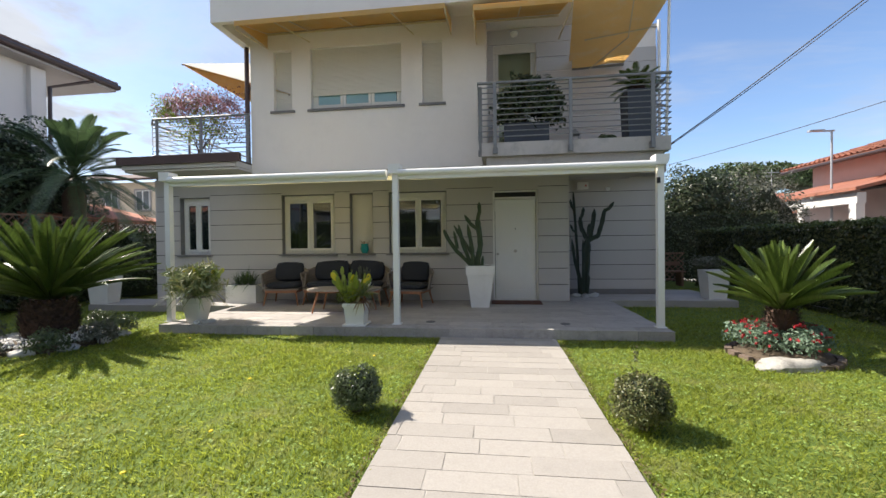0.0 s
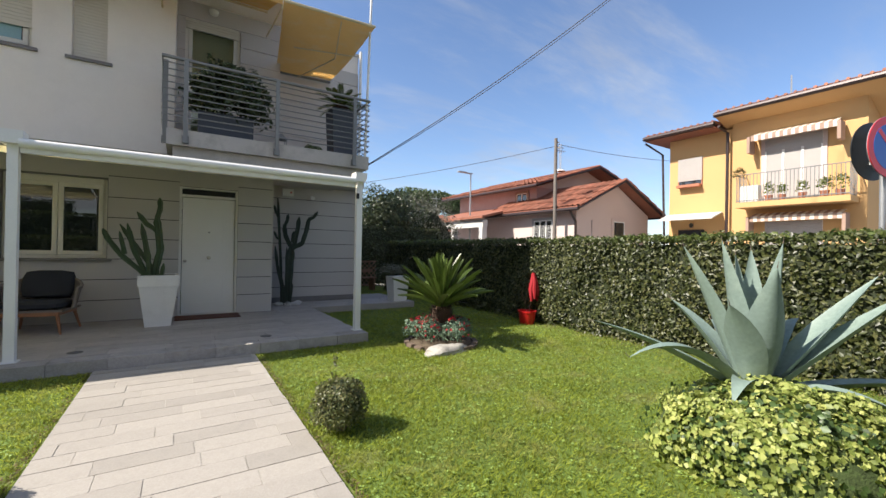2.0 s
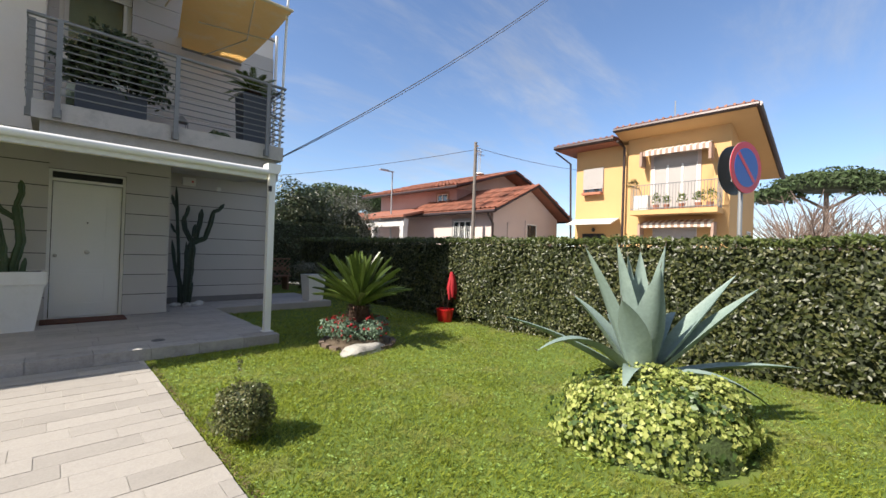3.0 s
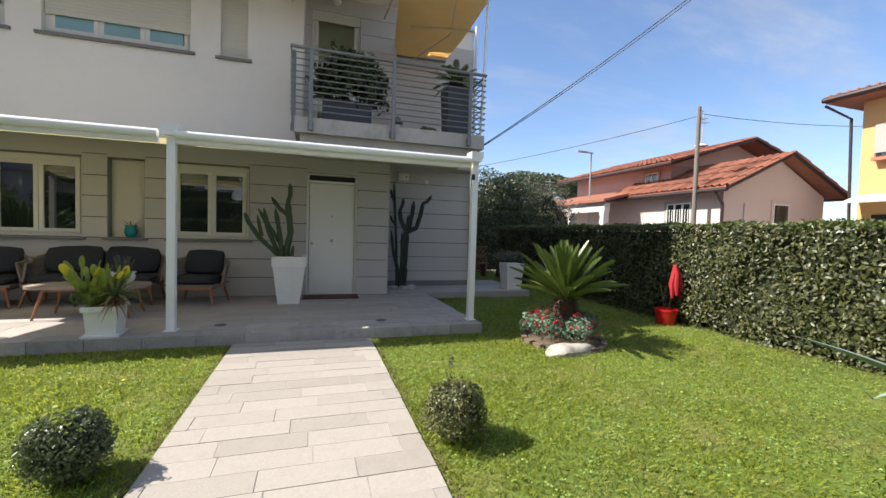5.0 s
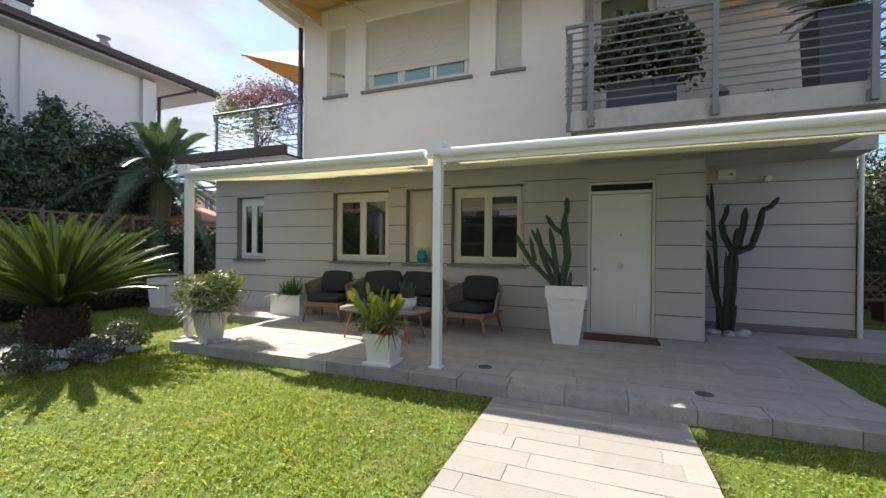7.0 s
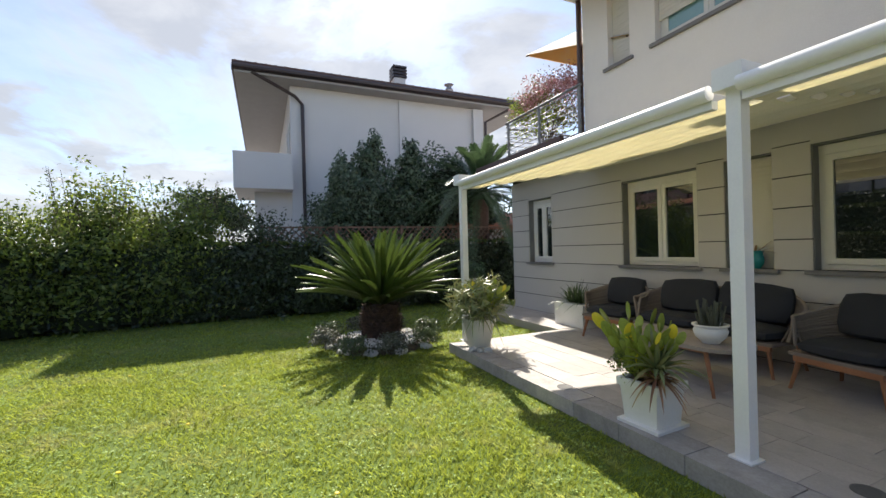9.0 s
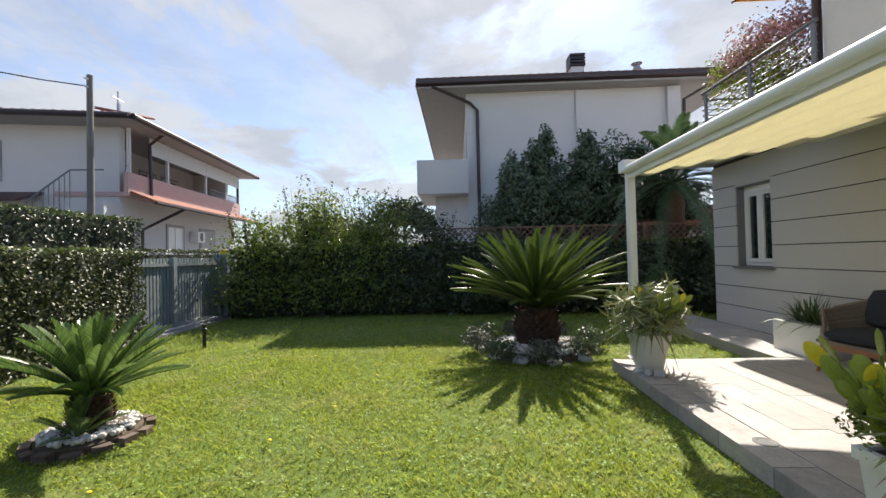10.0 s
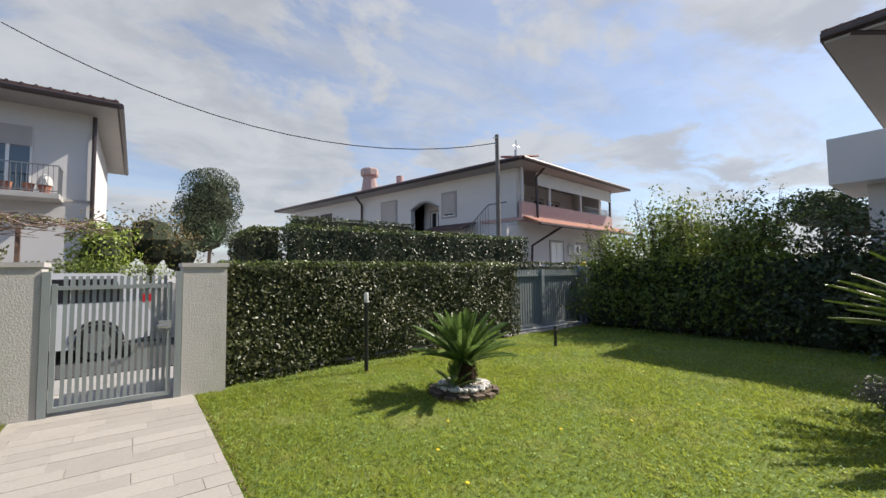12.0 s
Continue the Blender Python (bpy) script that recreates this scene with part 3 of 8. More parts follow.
def house():
    h = empty("main_house", "two-storey villa, grey clad ground floor and white upper floor", "house", kind="structure")
    b = B()
    wall_cells(b, X_L + 0.02, 1.95, 0, 3.0, YF + 0.016, YF + 0.3, W_LOW)
    b.box(1.67, 1.95, YF + 0.3, YD + 0.016, 0, 3.0)
    b.box(1.95, X_R, YD + 0.016, YD + 0.3, 0, 3.0)
    b.box(X_L + 0.02, X_L + 0.3, YF + 0.3, 19.0, 0, 3.0)
    b.box(X_R - 0.3, X_R, YD + 0.3, 19.0, 0, 3.0)
    b.box(X_L + 0.3, X_R - 0.3, 18.7, 19.0, 0, 3.0)
    part("wall_ground_floor", b, M["joint"], h, "grey ground floor wall")
    b = B()
    wall_cells(b, X_U, 0.30, 2.98, 7.1, YU, YU + 0.3, W_UP)
    b.box(X_U, X_U + 0.3, YU + 0.3, 16.0, 3.0, 7.1)
    b.box(0.0, 0.30, YU + 0.3, 9.95, 3.0, 7.1)
    wall_cells(b, 0.30, 2.18, 3.0, 6.2, 9.65, 9.95, [(0.44, 1.40, 3.2, 5.84)])
    b.box(1.9, 2.18, 9.95, YD, 3.0, 6.2)
    b.box(1.9, X_R, YD, YD + 0.3, 3.0, 6.28)
    b.box(X_R - 0.3, X_R, YD + 0.3, 16.0, 3.0, 6.28)
    b.box(X_U + 0.3, X_R - 0.3, 15.7, 16.0, 3.0, 7.1)
    part("wall_upper_floor", b, M["white_wall"], h, "warm white rendered upper wall")
    b = B().box(0.30, 2.18, YU, 9.95, 6.2, 7.1).box(-4.93, 0.3, 7.82, YU, 6.1, 7.1).box(0.3, 1.9, 7.82, YU, 6.15, 7.1).box(-4.93, 1.9, 7.72, 7.82, 5.78, 7.1).box(-5.1, -4.931, 7.72, 16, 5.78, 7.1)
    part("top_parapet", b, M["white_wall"], h, "white parapet of the top terrace")
    b = B().box(X_U + 0.3, X_R - 0.31, 10.51, 15.7, 6.0, 6.22)
    part("roof", b, M["concrete"], h)
    b = B().box(X_L + 0.3, 1.67, 9.26, 18.7, 2.8, 3.0).box(1.68, X_R - 0.3, YD + 0.31, 18.7, 2.8, 3.0)
    part("ceiling", b, M["white_wall"], h)
    b = B().box(2.19, X_R + 0.04, YD - 0.04, YD + 0.33, 6.28, 6.34).box(X_R - 0.33, X_R + 0.04, YD + 0.33, 16.0, 6.28, 6.34)
    part("coping", b, M["concrete"], h)
    # left terrace on the single-storey wing
    b = B().box(-7.62, X_U, 8.2, 8.93, 3.05, 3.16).box(-7.6, X_U, 8.25, 17.0, 3.0, 3.04)
    part("terrace_slab", b, M["house_white"], h, "white terrace slab")
    b = B().box(-7.68, X_U + 0.12, 8.12, 8.2, 3.14, 3.31).box(-7.68, -7.60, 8.2, 17.0, 3.14, 3.31).box(-7.6, X_U - 0.0, 8.2, 17, 3.17, 3.2)
    part("flashing", b, M["brown_metal"], h, "dark brown terrace edge flashing")
    # downpipe by the upper left corner
    b = B().tube([(-5.02, 8.78, 3.2), (-5.02, 8.78, 5.9)], 0.05, 10)
    part("downpipe", b, M["brown_metal"], h, "dark brown downpipe", smooth=True)
    # balcony
    b = B().box(0.22, 3.42, 7.60, 9.64, 2.92, 3.16).box(0.30, 3.34, 7.70, 9.64, 2.74, 2.92)
    b.box(1.98, 4.15, 9.64, YD, 2.86, 3.16)
    part("balcony_slab", b, M["concrete"], h, "weathered grey concrete balcony slab")
    return h


H = house()


def facade_panels():
    joints = [PZ, 0.49, 0.83, 1.17, 1.51, 1.86, 2.20, 2.55, 2.95]
    done = {}

    def panel(x0, x1, z0, z1, y, parent, turn=False):
        key = (round(x1 - x0, 2), round(z1 - z0, 2), turn)
        if key not in done:
            w, hgt = x1 - x0, z1 - z0
            b = B()
            if turn:
                b.box(0, 0.018, 0, w, 0, hgt - 0.014)
            else:
                b.box(0, w, 0, 0.018, 0, hgt - 0.014)
            b.bevel(0.003, 1)
            done[key] = mesh_of(b, M["panel"])
        ob = new("panel", done[key])
        ob.location = (y, x0, z0) if turn else (x0, y, z0)
        ob.parent = parent

    for z0, z1 in zip(joints, joints[1:]):
        cuts = [(a, c) for a, c, s, e in W_LOW if s < z1 - 0.03 and e > z0 + 0.03]
        xs = [X_L]
        for a, c in cuts:
            xs += [a, c]
        xs += [1.97]
        for a, c in zip(xs[::2], xs[1::2]):
            if c - a > 0.04:
                panel(a, c, z0, z1, YF - 0.002, H)
        panel(1.97, X_R + 0.02, z0, z1, YD - 0.002, H)
        panel(YF + 0.018, YD - 0.003, z0, z1, 1.95, H, True)
        panel(YF + 0.018, 13.0, z0, z1, X_L, H, True)
    rows = [3.2, 3.6, 4.0, 4.4, 4.8, 5.2, 5.52, 5.85, 6.19]
    for z0, z1 in zip(rows, rows[1:]):
        for a, c in (((0.31, 0.44), (1.40, 2.18)) if z0 < 5.8 else ((0.31, 2.18),)):
            panel(a, c, z0, z1, 9.63, H)
        if z0 < 5.8:
            panel(2.19, X_R + 0.01, z0, z1, YD - 0.022, H)
    # bands over the parts left open over and under windows
    b = B()
    for a, c, s, e in W_LOW:
        if s > 1:
            b.box(a, c, YF, YF + 0.014, 1.0, s - 0.045)
        b.box(a, c, YF, YF + 0.014, e + 0.005, 2.9)
    part("trim", b, M["panel"], H, "grey painted bands above and below the windows")


def window(name, x0, x1, z0, z1, y, frame_mat, leaves_n=2, shutter=0.0, box=0.08, reveal=None, blind=None, label="", sill_y=None, glass="glass"):
    w = empty(name, label, "window", kind="structure")
    if reveal:
        b = B().box(x0, x0 + 0.012, reveal, y + 0.1, z0, z1).box(x1 - 0.012, x1, reveal, y + 0.1, z0, z1).box(x0 + 0.012, x1 - 0.012, reveal, y + 0.1, z1 - 0.012, z1)
        part("reveal", b, M["grey_trim"], w, "dark grey reveal")
        x0 += 0.013; x1 -= 0.013; z1 -= 0.013
    if sill_y is not None:
        b = B().box(x0 - 0.07, x1 + 0.07, sill_y - 0.05, y + 0.08, z0 - 0.045, z0).bevel(0.006, 1)
        part("window_sill", b, M["sill"], w, "grey stone sill")
        z0 += 0.002
    if shutter >= 1:
        b = B()
        z = z0
        while z < z1 - 0.005:
            b.box(x0, x1, y + 0.01, y + 0.022, z + 0.002, min(z + 0.048, z1)); z += 0.05
        b.box(x0, x1, y + 0.022, y + 0.03, z0, z1)
        part("roller_shutter", b, M["shutter"], w, "closed cream roller shutter")
        return w
    b = B()
    f = 0.055
    b.box(x0, x0 + f, y, y + 0.07, z0, z1).box(x1 - f, x1, y, y + 0.07, z0, z1).box(x0 + f, x1 - f, y, y + 0.07, z0, z0 + f)
    b.box(x0 + f, x1 - f, y - 0.02, y + 0.07, z1 - box - 0.02, z1)
    part("window_frame", b.bevel(0.005, 1), frame_mat, w)
    iw = (x1 - x0 - 2 * f) / leaves_n
    for i in range(leaves_n):
        a, c = x0 + f + i * iw + 0.004, x0 + f + (i + 1) * iw - 0.004
        s, e, g = z0 + f + 0.004, z1 - box - 0.024, 0.062
        b = B().box(a, a + g, y - 0.015, y + 0.05, s, e).box(c - g, c, y - 0.015, y + 0.05, s, e).box(a + g, c - g, y - 0.015, y + 0.05, s, s + g).box(a + g, c - g, y - 0.015, y + 0.05, e - g, e)
        sash = part("sash", b.bevel(0.006, 1), frame_mat, w)
        pane = part("pane", B().box(a + g, c - g, y + 0.012, y + 0.022, s + g, e - g), M[glass], sash, "dark reflecting pane" if glass == "glass" else "clear pane")
        pane.visible_shadow = glass == "glass"
    if blind:
        part("blind", B().box(x0 + f, x1 - f, y - 0.001, y + 0.008, z0 + f + 0.06, blind), M["glass_film"], w, "pale blue lowered blind")
    if shutter:
        b = B()
        z = z1 - shutter * (z1 - z0)
        b.box(x0 + 0.01, x1 - 0.01, y - 0.05, y - 0.03, z - 0.03, z)
        while z < z1 - 0.005:
            b.box(x0 + 0.01, x1 - 0.01, y - 0.05, y - 0.036, z + 0.002, min(z + 0.050, z1)); z += 0.053
        b.box(x0 + 0.01, x1 - 0.01, y - 0.036, y - 0.028, z1 - shutter * (z1 - z0), z1)
        part("roller_shutter", b, M["shutter"], w, "cream roller shutter, mostly down")
    return w


window("window_1", *W_LOW[0][:2], 1.17, 2.5, 9.08, M["frame_white"], 2, reveal=YF + 0.02, sill_y=YF, label="white window in a dark grey reveal")
window("window_2", *W_LOW[1][:2], 1.17, 2.5, 9.08, M["frame_cream"], 2, reveal=YF + 0.02, sill_y=YF, label="cream double window in a dark grey reveal")
window("window_3", *W_LOW[2][:2], 1.17, 2.5, 9.08, M["frame_cream"], 1, 1.0, reveal=YF + 0.02, sill_y=YF, label="narrow window closed by a cream roller shutter")
window("window_4", *W_LOW[3][:2], 1.17, 2.5, 9.08, M["frame_cream"], 2, reveal=YF + 0.02, sill_y=YF, label="cream double window behind the armchair")
window("window_5", *W_UP[0], YU + 0.10, M["frame_cream"], 1, 1.0, sill_y=YU, label="narrow upper window closed by a cream shutter")
window("window_6", *W_UP[1], YU + 0.12, M["frame_cream"], 3, 0.74, sill_y=YU, label="wide upper window, shutter three quarters down")
window("window_7", *W_UP[2], YU + 0.10, M["frame_cream"], 1, 1.0, sill_y=YU, label="narrow upper window closed by a pale shutter")
part("blind", B().box(-3.42, -1.64, YU + 0.125, YU + 0.13, 4.40, 4.71), M["glass_film"], None).name = "window_blind"
tagged(bpy.data.objects["window_blind"], "pale blue blind behind the wide upper window", "blind")
window("window_8", 0.44, 1.40, 3.2, 5.84, 9.70, M["frame_cream"], 1, 0.06, label="balcony door with green curtain", glass="clear_glass")
solid("balcony_curtain", B().box(0.50, 1.34, 9.775, 9.785, 3.25, 5.75), M["curtain"], "pale green curtain in the balcony door", "curtain")


def front_door():
    d = empty("door_1", "white panelled front door with steel knobs, closed", "door", kind="structure")
    b = B().box(0.40, 0.44, 8.985, 9.1, PZ, 2.47).box(1.30, 1.34, 8.985, 9.1, PZ, 2.47).box(0.44, 1.30, 8.985, 9.1, 2.44, 2.47).box(0.44, 1.30, 8.985, 9.1, 2.29, 2.335).box(0.44, 1.30, 9.0, 9.1, PZ, PZ + 0.015)
    part("door_frame", b.bevel(0.004, 1), M["frame_white"], d)
    part("transom_grille", B().box(0.44, 1.30, 9.04, 9.08, 2.335, 2.44), M["black"], d, "black glazed transom")
    b = B().box(0.45, 1.29, 9.02, 9.075, PZ + 0.025, 2.28).bevel(0.004, 1)
    leaf = part("door_leaf", b, M["door_white"], d, "white door leaf")
    for x0, x1, z0, z1 in ((0.61, 1.13, 1.46, 2.12), (0.61, 1.13, 1.05, 1.32), (0.61, 1.13, 0.34, 0.90)):
        b = B()
        b.box(x0, x1, 9.010, 9.02, z0, z0 + 0.03).box(x0, x1, 9.010, 9.02, z1 - 0.03, z1).box(x0, x0 + 0.03, 9.010, 9.02, z0 + 0.03, z1 - 0.03).box(x1 - 0.03, x1, 9.010, 9.02, z0 + 0.03, z1 - 0.03)
        b.box(x0 + 0.06, x1 - 0.06, 9.012, 9.02, z0 + 0.06, z1 - 0.06)
        part("door_panel", b.bevel(0.004, 2), M["door_white"], leaf)
    for x, z, r in ((0.87, 1.19, 0.034), (0.50, 1.13, 0.026)):
        b = B().tube([(x, 9.02, z), (x, 9.0, z), (x, 8.985, z), (x, 8.955, z), (x, 8.95, z)], [r, r * 0.9, r * 0.5, r, r * 0.6], 18)
        part("door_handle", b, M["brass"], leaf, "round steel knob", smooth=True)
    part("peephole", B().cyl((0.87, 9.02, 1.66), (0.87, 9.008, 1.66), 0.012), M["black"], leaf)


front_door()
facade_panels()


def rail(name, pts, z0, z1, posts, label, n=9, side=1):
    """A balcony railing of horizontal tubes along pts with flat posts at fractions of the line."""
    r = empty(name, label, "railing")
    b = B().tube([(x, y, z1) for x, y in pts], 0.026, 10)
    part("handrail", b, M["steel_grey"], r, "grey round handrail", smooth=True)
    for i in range(n):
        z = z0 + 0.08 + (z1 - z0 - 0.16) * i / (n - 1)
        part("bar", B().tube([(x, y, z) for x, y in pts], 0.010, 6), M["steel_grey"], r)
    for x, y, low in posts:
        part("post", B().box(x - 0.03, x + 0.03, y - 0.012, y + 0.012, low, z1).bevel(0.004, 1), M["steel_grey"], r)
        if low < z0 - 0.02:
            part("bracket", B().box(x - 0.045, x + 0.045, y + 0.012, y + 0.05, low, low + 0.11), M["steel_grey"], r)
    return r


rail("balcony_railing", [(0.16, 8.74), (0.16, 7.55), (3.40, 7.55), (3.40, 8.9), (4.1, 9.4)], 3.17, 4.20, [(0.46, 7.54, 2.95), (1.76, 7.54, 2.95), (3.11, 7.54, 2.95), (0.2, 7.7, 2.95), (0.2, 8.8, 2.95), (3.40, 8.3, 3.0)], "grey steel balcony railing with horizontal bars", 10)
rail("terrace_railing", [(X_U + 0.0, 8.7), (-7.3, 8.7), (-7.6, 9.0), (-7.6, 14.0)], 3.38, 4.28, [(-4.98, 8.7, 3.2), (-6.1, 8.7, 3.2), (-7.2, 8.7, 3.2), (-7.6, 10.2, 3.2), (-7.6, 12.2, 3.2)], "grey steel terrace railing above the side wing", 8)


def pergola():
    p = empty("pergola", "white aluminium pergola with retractable cream canvas", "pergola")
    for x in (-4.90, -1.068, 2.76):
        part("post", B().box(x - 0.044, x + 0.044, 6.312, 6.40, PZ + 0.01, 2.44).bevel(0.008, 2), M["white_metal"], p, "white square post")
        part("base_plate", B().box(x - 0.07, x + 0.07, 6.28, 6.42, PZ, PZ + 0.01), M["white_metal"], p)
        part("bracket", B().poly([(x - 0.09, 6.25, 2.44), (x + 0.06, 6.25, 2.44), (x + 0.09, 6.25, 2.50), (x + 0.09, 6.25, 2.58), (x - 0.09, 6.25, 2.58)], 0.2, (0, 1, 0)).bevel(0.006, 1), M["white_metal"], p, "white end cap")
        # sloping guide rail up to the wall
        part("guide_rail", B().poly([(x - 0.035, 6.35, 2.42), (x - 0.035, 6.35, 2.50), (x - 0.035, 8.84, 2.92), (x - 0.035, 8.84, 2.84)], 0.07, (1, 0, 0)), M["white_metal"], p)
    for x0, x1 in ((-4.83, -1.19), (-1.01, 2.67)):
        b = B().tube([(x0, 6.275, 2.452), (x1, 6.275, 2.452)], 0.048, 16)
        part("gutter_beam", b, M["white_metal"], p, "round white front beam", smooth=True)
        part("front_bar", B().box(x0, x1, 6.30, 6.36, 2.355, 2.41).bevel(0.008, 2), M["white_metal"], p)
        # canvas in shallow folds
        b = B()
        n, rows = 24, []
        for i in range(n + 1):
            f = i / n
            y = 6.38 + f * (8.84 - 6.38)
            z = 2.42 + f * 0.42 - 0.07 * abs(math.sin(math.pi * f * 6)) ** 0.7
            rows.append((b.bm.verts.new((x0 - 0.02, y, z)), b.bm.verts.new((x1 + 0.08, y, z))))
        for a, c in zip(rows, rows[1:]):
            b.bm.faces.new((a[0], a[1], c[1], c[0]))
        bmesh.ops.solidify(b.bm, geom=b.bm.faces[:], thickness=0.004)
        part("canvas", b, M["canvas"], p, "pleated cream canvas roof", smooth=True)
    part("wall_rail", B().box(-4.95, 2.8, 8.78, 8.84, 2.86, 2.94), M["white_metal"], p)
    part("limit_box", B().box(2.70, 2.74, 6.28, 6.31, 2.18, 2.26), M["black"], p)


pergola()


def canopy(name, label, x0, x1, yf, zf, zw, sides, struts=()):
    """A fixed canopy: cloth from a front bar up to the wall, with a short valance and side gussets."""
    a = empty(name, label, "awning")
    for x in (x0, x1):
        part("side_bar", B().tube([(x, yf, zf - 0.04), (x, yf + 0.03, zf - 0.1), (x, YU - 0.01, zf + 0.06)], 0.014, 6), M["awning_frame"], a, "cream tube")
    part("front_bar", B().tube([(x0, yf, zf), (x1, yf, zf)], 0.022, 8), M["awning_frame"], a, "cream tube")
    part("wall_bar", B().tube([(x0, YU - 0.03, zw - 0.03), (x1, YU - 0.03, zw - 0.03)], 0.02, 8), M["awning_frame"], a, "cream tube")
    b = B().poly([(x0, yf, zf + 0.03), (x1, yf, zf + 0.03), (x1, YU - 0.04, zw), (x0, YU - 0.04, zw)], 0.004)
    b.poly([(x0, yf - 0.03, zf - 0.06), (x1, yf - 0.03, zf - 0.06), (x1, yf - 0.03, zf + 0.035), (x0, yf - 0.03, zf + 0.035)], 0.004, (0, 1, 0))
    part("cloth", b, M["awning"], a, "yellow canopy cloth")
    for x in sides:
        part("gusset", B().poly([(x, yf, zf + 0.02), (x, YU - 0.02, zw - 0.01), (x, YU - 0.02, zf + 0.07)], 0.004, (1, 0, 0)), M["awning"], a, "yellow side cloth")
    n = int((x1 - x0) / 1.35)
    for i in range(1, n + 1):
        x = x0 + (x1 - x0) * i / (n + 1)
        part("rafter", B().tube([(x, yf, zf), (x, YU - 0.03, zw - 0.03)], 0.012, 6), M["awning_frame"], a, "cream tube")
    for x in struts:
        part("strut", B().cyl((x, yf + 0.1, zf + 0.02), (x + 0.22, YU, 5.80), 0.012, seg=6), M["awning_frame"], a, "cream tube")
    return a


def awnings():
    canopy("window_canopy", "fixed yellow canopy over the upper windows", -4.50, -0.42, 7.60, 5.66, 6.04, (-4.50, -0.42), (-3.75, -1.45))
    canopy("loggia_canopy", "fixed yellow canopy in front of the balcony recess", 0.10, 1.76, 7.32, 5.42, 5.96, (0.10,))
    d = empty("corner_awning", "large stained yellow awning stretched over the balcony corner", "awning")
    part("front_bar", B().tube([(1.80, 7.30, 5.44), (3.38, 7.30, 5.50)], 0.025, 10), M["awning_frame"], d, "cream tube")
    part("cassette", B().tube([(2.2, YD - 0.08, 5.40), (3.42, YD - 0.08, 5.44)], 0.03, 8), M["steel_grey"], d, "grey roller at the wall")
    b = B()
    n, m = 6, 10
    grid = [[b.bm.verts.new(((1.78 + 0.40 * j / m) * (1 - i / n) + (3.38 + 0.03 * j / m) * i / n, 7.30 + (YD - 0.09 - 7.30) * j / m,
                             5.45 + 0.05 * i / n - 0.03 * j / m - 0.07 * math.sin(math.pi * j / m) - 0.02 * math.sin(math.pi * 2 * i / n))) for j in range(m + 1)] for i in range(n + 1)]
    for i in range(n):
        for j in range(m):
            b.bm.faces.new((grid[i][j], grid[i + 1][j], grid[i + 1][j + 1], grid[i][j + 1]))
    bmesh.ops.solidify(b.bm, geom=b.bm.faces[:], thickness=0.004)
    part("cloth", b, M["awning"], d, "stained yellow cloth", smooth=True)
    for pts in ([(2.75, 7.32, 5.40), (3.05, 8.6, 5.33), (2.65, YD - 0.1, 5.37)], [(2.22, 8.55, 5.31), (3.34, 8.35, 5.36)]):
        part("folding_arm", B().tube(pts, 0.013, 6), M["awning_frame"], d, "thin arm under the cloth")
    solid("awning_pole", B().cyl((3.36, 7.64, 3.155), (3.36, 7.42, 6.6), 0.022, seg=10), M["white_metal"], "slim white pole at the balcony corner", "pole", smooth=True)
    solid("downpipe_right", B().cyl((X_R + 0.05, YD - 0.06, 0.1), (X_R + 0.05, YD - 0.06, 6.4), 0.035, seg=10), M["white_metal"], "white downpipe at the house corner", "downpipe", smooth=True)
    u = empty("terrace_umbrella", "yellow cantilever umbrella with white top on the terrace", "umbrella")
    cx, cy, cz, r = -5.35, 10.0, 5.15, 1.3
    b = B()
    apex = (cx, cy, cz + 0.85)
    rim = [(cx + r * sx, cy + r * sy * 0.9, cz - 0.42 * sx) for sx, sy in ((-1, -1), (1, -1), (1, 1), (-1, 1))]
    for i in range(4):
        b.poly([rim[i], rim[(i + 1) % 4], apex], 0.003)
    part("canopy_top", b, M["umbrella_white"], u, "white upper cloth")
    b = B()
    for i in range(4):
        b.poly([Vector(rim[i]) - Vector((0, 0, .01)), Vector(rim[(i + 1) % 4]) - Vector((0, 0, .01)), Vector(apex) - Vector((0, 0, .03))], -0.003)
    part("canopy_lining", b, M["awning"], u, "yellow lining")
    for q in rim:
        part("rib", B().cyl(Vector(q) - Vector((0, 0, .03)), Vector(apex) - Vector((0, 0, .06)), 0.012, seg=6), M["bollard_black"], u)
    part("pole", B().cyl((cx, cy, 3.21), (cx, cy, cz + 0.6), 0.03, seg=12), M["white_metal"], u)


awnings()
solid("ceiling_lamp", B().lathe([(0.06, 0.05), (0.09, 0.03), (0.07, -0.03), (0.02, -0.06)], (0.91, 9.56, 6.03), 16), M["frame_cream"], "small round lamp over the balcony door", "lamp", smooth=True)
s = empty("electric_box", "white intercom box with red dot on the grey wall", "box")
part("body", B().box(2.38, 2.62, YD - 0.09, YD - 0.003, 2.60, 2.76).bevel(0.01, 2), M["frame_white"], s)
part("lens", B().cyl((2.56, YD - 0.09, 2.68), (2.56, YD - 0.097, 2.68), 0.02), M["sign_red"], s, "red sensor window")
solid("wall_spotlight", B().tube([(3.05, YD - 0.003, 2.62), (3.05, YD - 0.08, 2.60), (3.05, YD - 0.12, 2.58)], [0.03, 0.035, 0.05], 14), M["frame_white"], "small white wall light", "lamp", smooth=True)
solid("plinth", B().box(1.975, X_R + 0.04, YD - 0.03, YD - 0.022, PZ, PZ + 0.12), M["sill"], "grey stone plinth strip along the wall", "plinth", kind="structure")


